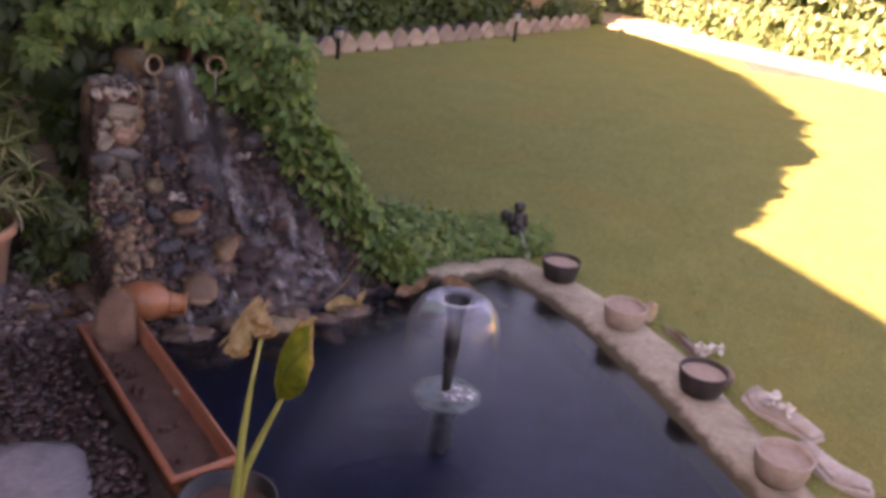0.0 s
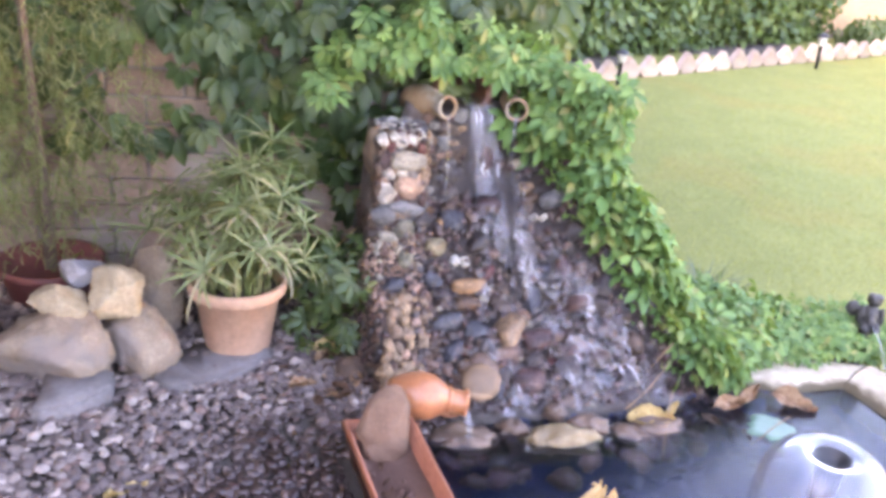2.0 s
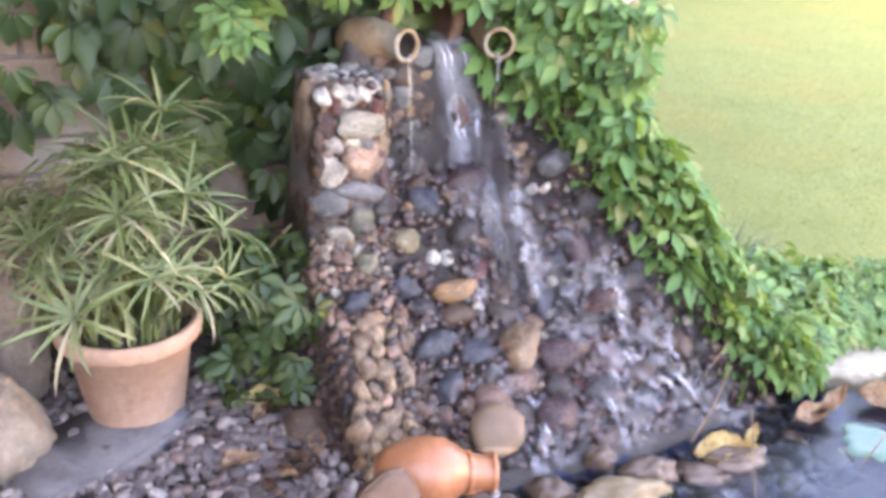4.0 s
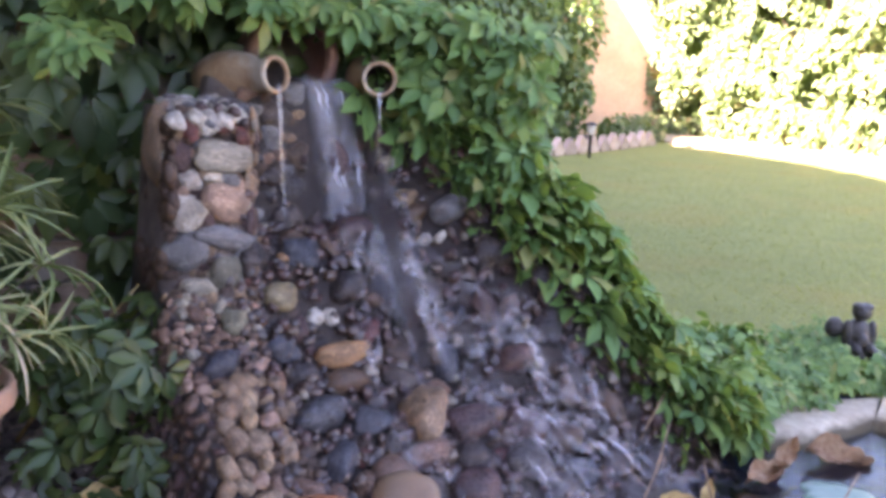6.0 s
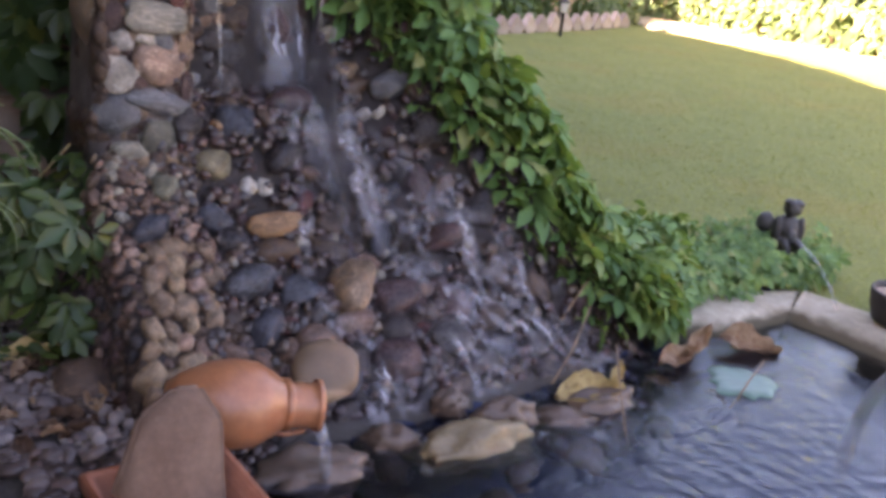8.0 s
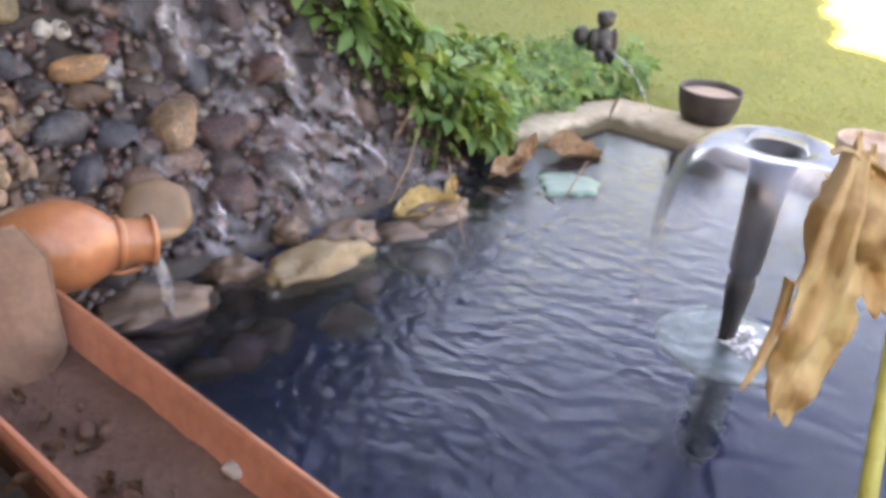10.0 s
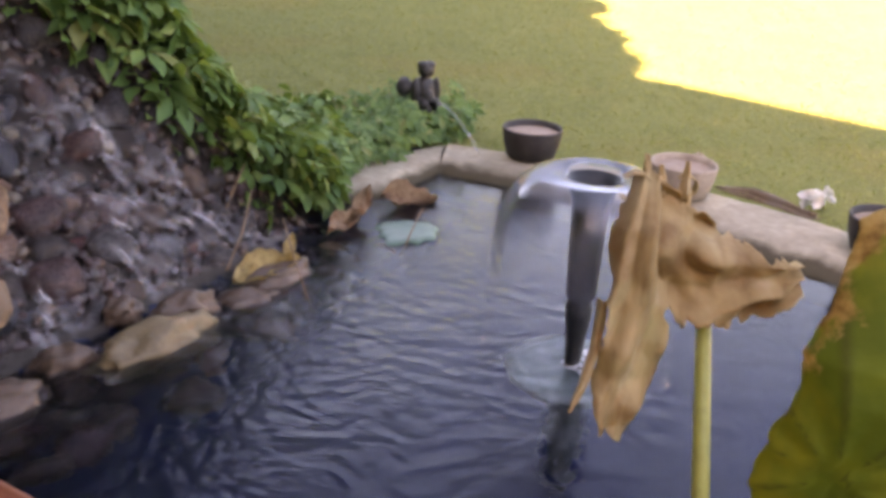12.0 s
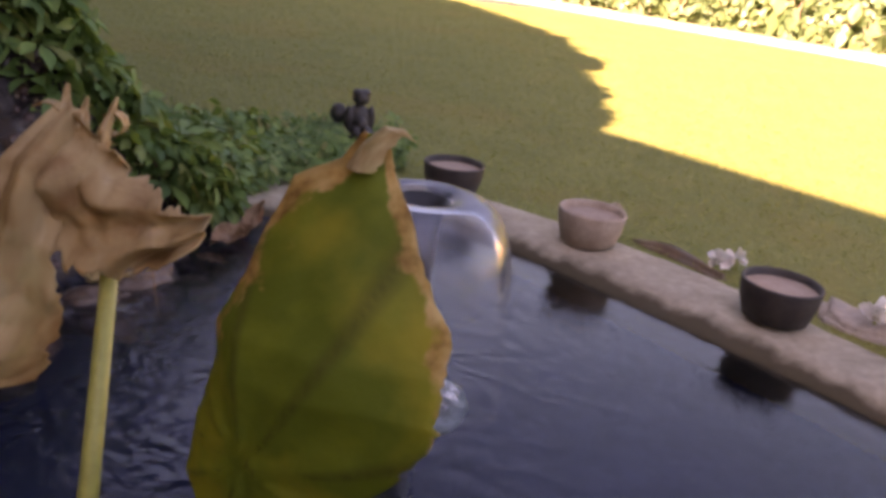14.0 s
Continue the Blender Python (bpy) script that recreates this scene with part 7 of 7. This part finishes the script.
# Inside leaves use the darker green so gaps in the hedge read as shade.
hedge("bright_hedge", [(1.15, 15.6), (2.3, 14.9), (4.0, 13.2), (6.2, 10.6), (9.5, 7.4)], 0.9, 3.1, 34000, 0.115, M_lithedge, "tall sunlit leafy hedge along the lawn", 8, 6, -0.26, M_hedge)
hedge("low_shrub", [(0.4, 12.9), (1.15, 13.6)], 0.35, 0.42, 900, 0.07, M_lithedge, "low shrub at the corner of the lawn", 13)
hedge("border_plants", [(2.6, 13.6), (4.3, 11.7), (6.4, 9.4), (8.6, 7.2)], 0.3, 0.7, 3500, 0.10, M_lithedge, "low mixed plants in the bed before the hedge", 17)

# ---- creeper on the wall and over the waterfall ----
creeper = thing("wall_creeper", *on_wall(0.2, 0), "five-leaved creeper hanging down the brick wall", "creeper")
for i in range(16):
    s = rng.uniform(-2.6, -0.45)
    end = rng.uniform(0.45, 0.9)
    path = [on_wall(s + 0.16 * noise.noise(Vector((k * 0.33, s * 3, 1))) + 0.04 * noise.noise(Vector((k * 1.1, s, 5))), 2.2 + (end - 2.2) * k / 14, 0.012 + 0.012 * abs(noise.noise(Vector((k * 0.7, s, 2))))) for k in range(15)]
    part("vine", tube("vine", path, [0.006 - 0.0003 * k for k in range(15)], 6), M_vine, creeper)
L5 = as_mesh("leaf", *HANG5)
L5.materials.append(M_bigleaf)


def cover(s, z):
    """How thickly the creeper covers the wall."""
    g = noise.noise(Vector((s * 1.8, z * 1.8, 2.0))) + 0.5 * noise.noise(Vector((s * 4, z * 4, 7.0)))
    low = np.interp(s, [-2.6, -1.6, -0.9, -0.4, 0.6], [0.75, 0.62, 0.45, 0.12, 0.05])
    return 0.9 * min(1.0, max(0.0, (z - low) * 3)) * (1.0 if s > -0.9 else 0.66 + 0.9 * g)


mats, near = [], 0
while len(mats) < 1900:
    s, z = rng.uniform(-4.5, 0.32), rng.uniform(0.05, 2.3)
    if rng.random() > cover(s, z):
        continue
    m = aim(on_wall(s, z, rng.uniform(0.02, 0.13 if s < -0.3 else 0.22)), WN + Vector((0, 0, 0.35)) + jit(0.28), Vector((0, 0, -1)) + jit(0.22), rng.uniform(0.08, 0.14))
    if -1.7 < s < 0.0 and z < 1.35 and near < 280:
        near += 1
        part("leaf", L5, None, creeper, m=m)
    mats.append(m) if not (-1.7 < s < 0.0 and z < 1.35 and near < 280) else None
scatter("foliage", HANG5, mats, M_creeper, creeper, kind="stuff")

fall_creeper = thing("waterfall_creeper", *at(0.75, 0.75, 0.2), "bright green creeper spilling over the waterfall's flank", "creeper")
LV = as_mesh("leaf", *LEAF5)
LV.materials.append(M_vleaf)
mats = []
CR = Vector((0.81, 0.58))


def flank(q, o):
    """A place on the waterfall's outer flank: o away from its crest."""
    pc, zc = np.interp(q, [0.44, 0.95], [0.78, 0.12]), np.interp(q, [0.40, 0.48, 0.66, 0.78, 0.92, 1.05], [0.82, 0.79, 0.57, 0.36, 0.13, 0.04])
    return at(q + CR.x * o, pc + CR.y * o, max(0.05, zc - (1.25 * o if o > 0 else -2.2 * o)))


for i in range(1750):
    q, o = rng.uniform(0.40, 1.06), rng.uniform(-0.07, 0.55) if rng.random() < 0.6 else rng.uniform(-0.08, 0.14)
    p = flank(q, o) + Vector((0, 0, rng.uniform(0.0, 0.13))) + QU * rng.uniform(0, 0.05)
    nn = Vector((0, 0, 0.7)) + QU * CR.x * 0.5 + PN * CR.y * 0.2 - PN * 0.4 + jit(0.35)
    m = aim(p, nn, Vector((0, 0, -1)) + QU * 0.5 - PN * 0.3 + jit(0.5), rng.uniform(0.075, 0.135) * float(np.interp(q, [0.65, 0.95], [1.0, 0.68])))
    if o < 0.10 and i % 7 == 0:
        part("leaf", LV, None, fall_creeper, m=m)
    else:
        mats.append(m)
for i in range(340):     # over the spout and the jugs, hanging to their shoulders
    q, p = rng.uniform(-0.30, 0.56), rng.uniform(0.64, 0.92)
    if q < -0.08 and rng.random() < 0.6:
        continue
    low_ = np.interp(q, [-0.30, -0.18, -0.13, 0.04, 0.12, 0.30, 0.38, 0.47, 0.56], [0.82, 0.84, 0.93, 0.945, 0.915, 0.905, 0.90, 0.88, 0.74]) + 0.018 * math.sin(31 * q)
    mats.append(aim(at(q, p, low_ + 0.16 * rng.random() ** 1.6 + 0.03), -PN + Vector((0, 0, 0.6)) + jit(0.4), Vector((0, 0, -1)) + jit(0.5), rng.uniform(0.045, 0.09)))
for i in range(430):     # a loose mass that hangs beside the second jug, over the crest
    q = 0.44 + 0.28 * rng.random() ** 1.35
    z = rng.uniform(np.interp(q, [0.44, 0.55, 0.65, 0.80], [0.74, 0.58, 0.46, 0.34]), np.interp(q, [0.44, 0.60, 0.72, 0.80], [1.00, 0.97, 0.92, 0.72]))
    p = rng.uniform(0.66, 0.84) - 0.75 * (q - 0.44)
    if z < 0.92 and q < 0.47 + 0.33 * max(0.0, p - 0.65) and p > 0.60:      # clear of the jug
        continue
    mats.append(aim(at(q, p, z), -PN * 0.8 + Vector((0, 0, 0.6)) + jit(0.35), Vector((0, 0, -1)) + jit(0.4), rng.uniform(0.055, 0.095)))
for i in range(850):     # along the pond's corner
    t = rng.random()
    p = Vector((-0.33, 3.66, 0.05)).lerp(Vector((0.42, 4.22, 0.05)), t) + Vector((-0.6, 0.8, 0)) * rng.uniform(-0.05, 0.28) + Vector((0, 0, rng.uniform(0.0, 0.10)))
    mats.append(aim(p, Vector((0.2, -0.5, 0.8)) + jit(0.35), Vector((0.2, -0.5, -0.6)) + jit(0.6), rng.uniform(0.03, 0.055)))
for i in range(170):     # round the statue's foot
    a, r = rng.uniform(0, 6.2832), rng.uniform(0.05, 0.13)
    mats.append(aim(Vector((0.262 + r * math.cos(a), 4.16 + r * math.sin(a), 0.05 + rng.uniform(0, 0.075))), Vector((0, -0.5, 0.8)) + jit(0.35), Vector((0.1, -0.5, -0.6)) + jit(0.6), rng.uniform(0.03, 0.055)))
scatter("foliage", LEAF5, mats, M_young, fall_creeper, kind="stuff")
for i in range(14):
    q = rng.uniform(0.45, 0.95)
    part("vine", tube("vine", [flank(q, 0.05) + Vector((0, 0, 0.03)), flank(q + 0.08, 0.0) + Vector((0, 0, 0.03)), flank(q + 0.15, -0.03)], [0.004, 0.003, 0.002], 6), M_vine, fall_creeper)
tuft = thing("grass_tuft", -0.33, 4.36, 0.03, "tuft of dark spiky blades at the lawn's edge behind the creeper", "grass tuft")
V, F = [], []
for i in range(150):
    a, r, ln = rng.uniform(0, 6.2832), rng.uniform(0.0, 0.11), rng.uniform(0.08, 0.17)
    b = Vector((-0.33 + 1.3 * r * math.cos(a), 4.36 + r * math.sin(a), 0.025))
    d = Vector((math.cos(a), math.sin(a), 0)) * rng.uniform(0.2, 0.9)
    s = Vector((-math.sin(a), math.cos(a), 0)) * 0.004
    k = len(V)
    for u in (0.0, 0.35, 0.7, 1.0):
        c = b + (d * u * u + Vector((0, 0, u * (1 - 0.35 * u)))) * ln
        V += [c + s * (1 - 0.9 * u), c - s * (1 - 0.9 * u)]
    F += [(k + 2 * j, k + 2 * j + 1, k + 2 * j + 3, k + 2 * j + 2) for j in range(3)]
part("blade_tuft", as_mesh("blade_tuft", V, F), M_tuft, tuft)["kind"] = "stuff"
low = thing("ground_creeper", -1.42, 3.35, 0.0, "dark green creeper at the foot of the waterfall", "creeper")
mats = []
for i in range(170):
    z = rng.random() ** 1.3 * 0.42
    p = Vector((-1.44, 3.30, 0.04)) + Vector((rng.uniform(-0.16, 0.12), rng.uniform(-0.16, 0.16), z)) * (1.0 if z < 0.25 else 0.8)
    mats.append(aim(p, Vector((0.2, -0.8, 0.5)) + jit(0.35), Vector((0, 0, -1)) + jit(0.5), rng.uniform(0.045, 0.08)))
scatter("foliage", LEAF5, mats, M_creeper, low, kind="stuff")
part("vine", tube("vine", [(-1.44, 3.3, 0.0), (-1.43, 3.34, 0.14), (-1.47, 3.38, 0.30)], 0.003, 6), M_vine, low)

# ---- bricks of the wall ----
bm = bmesh.new()
bmesh.ops.create_cube(bm, size=1.0, matrix=Matrix.Diagonal((0.260, 0.03, 0.092, 1)))
bmesh.ops.bevel(bm, geom=bm.edges[:], offset=0.004, segments=1, affect="EDGES")
BR = bm_mesh("brick", bm, False)
BR.materials.append(M_brick)
turn = Matrix.Rotation(math.atan2(WD.y, WD.x), 4, "Z")
rest = []
for k in range(0, 23):
    s = -1.284 - 0.27 * 17 + (0.135 if k % 2 else 0.0)
    while s < WALL_B - 0.14:
        m = Matrix.Translation(on_wall(s, 0.102 * k + 0.051, -0.010 + rng.uniform(-0.002, 0.003))) @ turn
        if -2.6 < s < 0.1 and k < 14:
            part("brick", BR, None, wall, m=m)
        elif s > WALL_A + 0.15:
            rest.append(m)
        s += 0.27
box = ([tuple(v.co) for v in BR.vertices], [tuple(p.vertices) for p in BR.polygons])
scatter("brickwork", box, rest, M_brick, wall, kind="stuff", smooth=False)
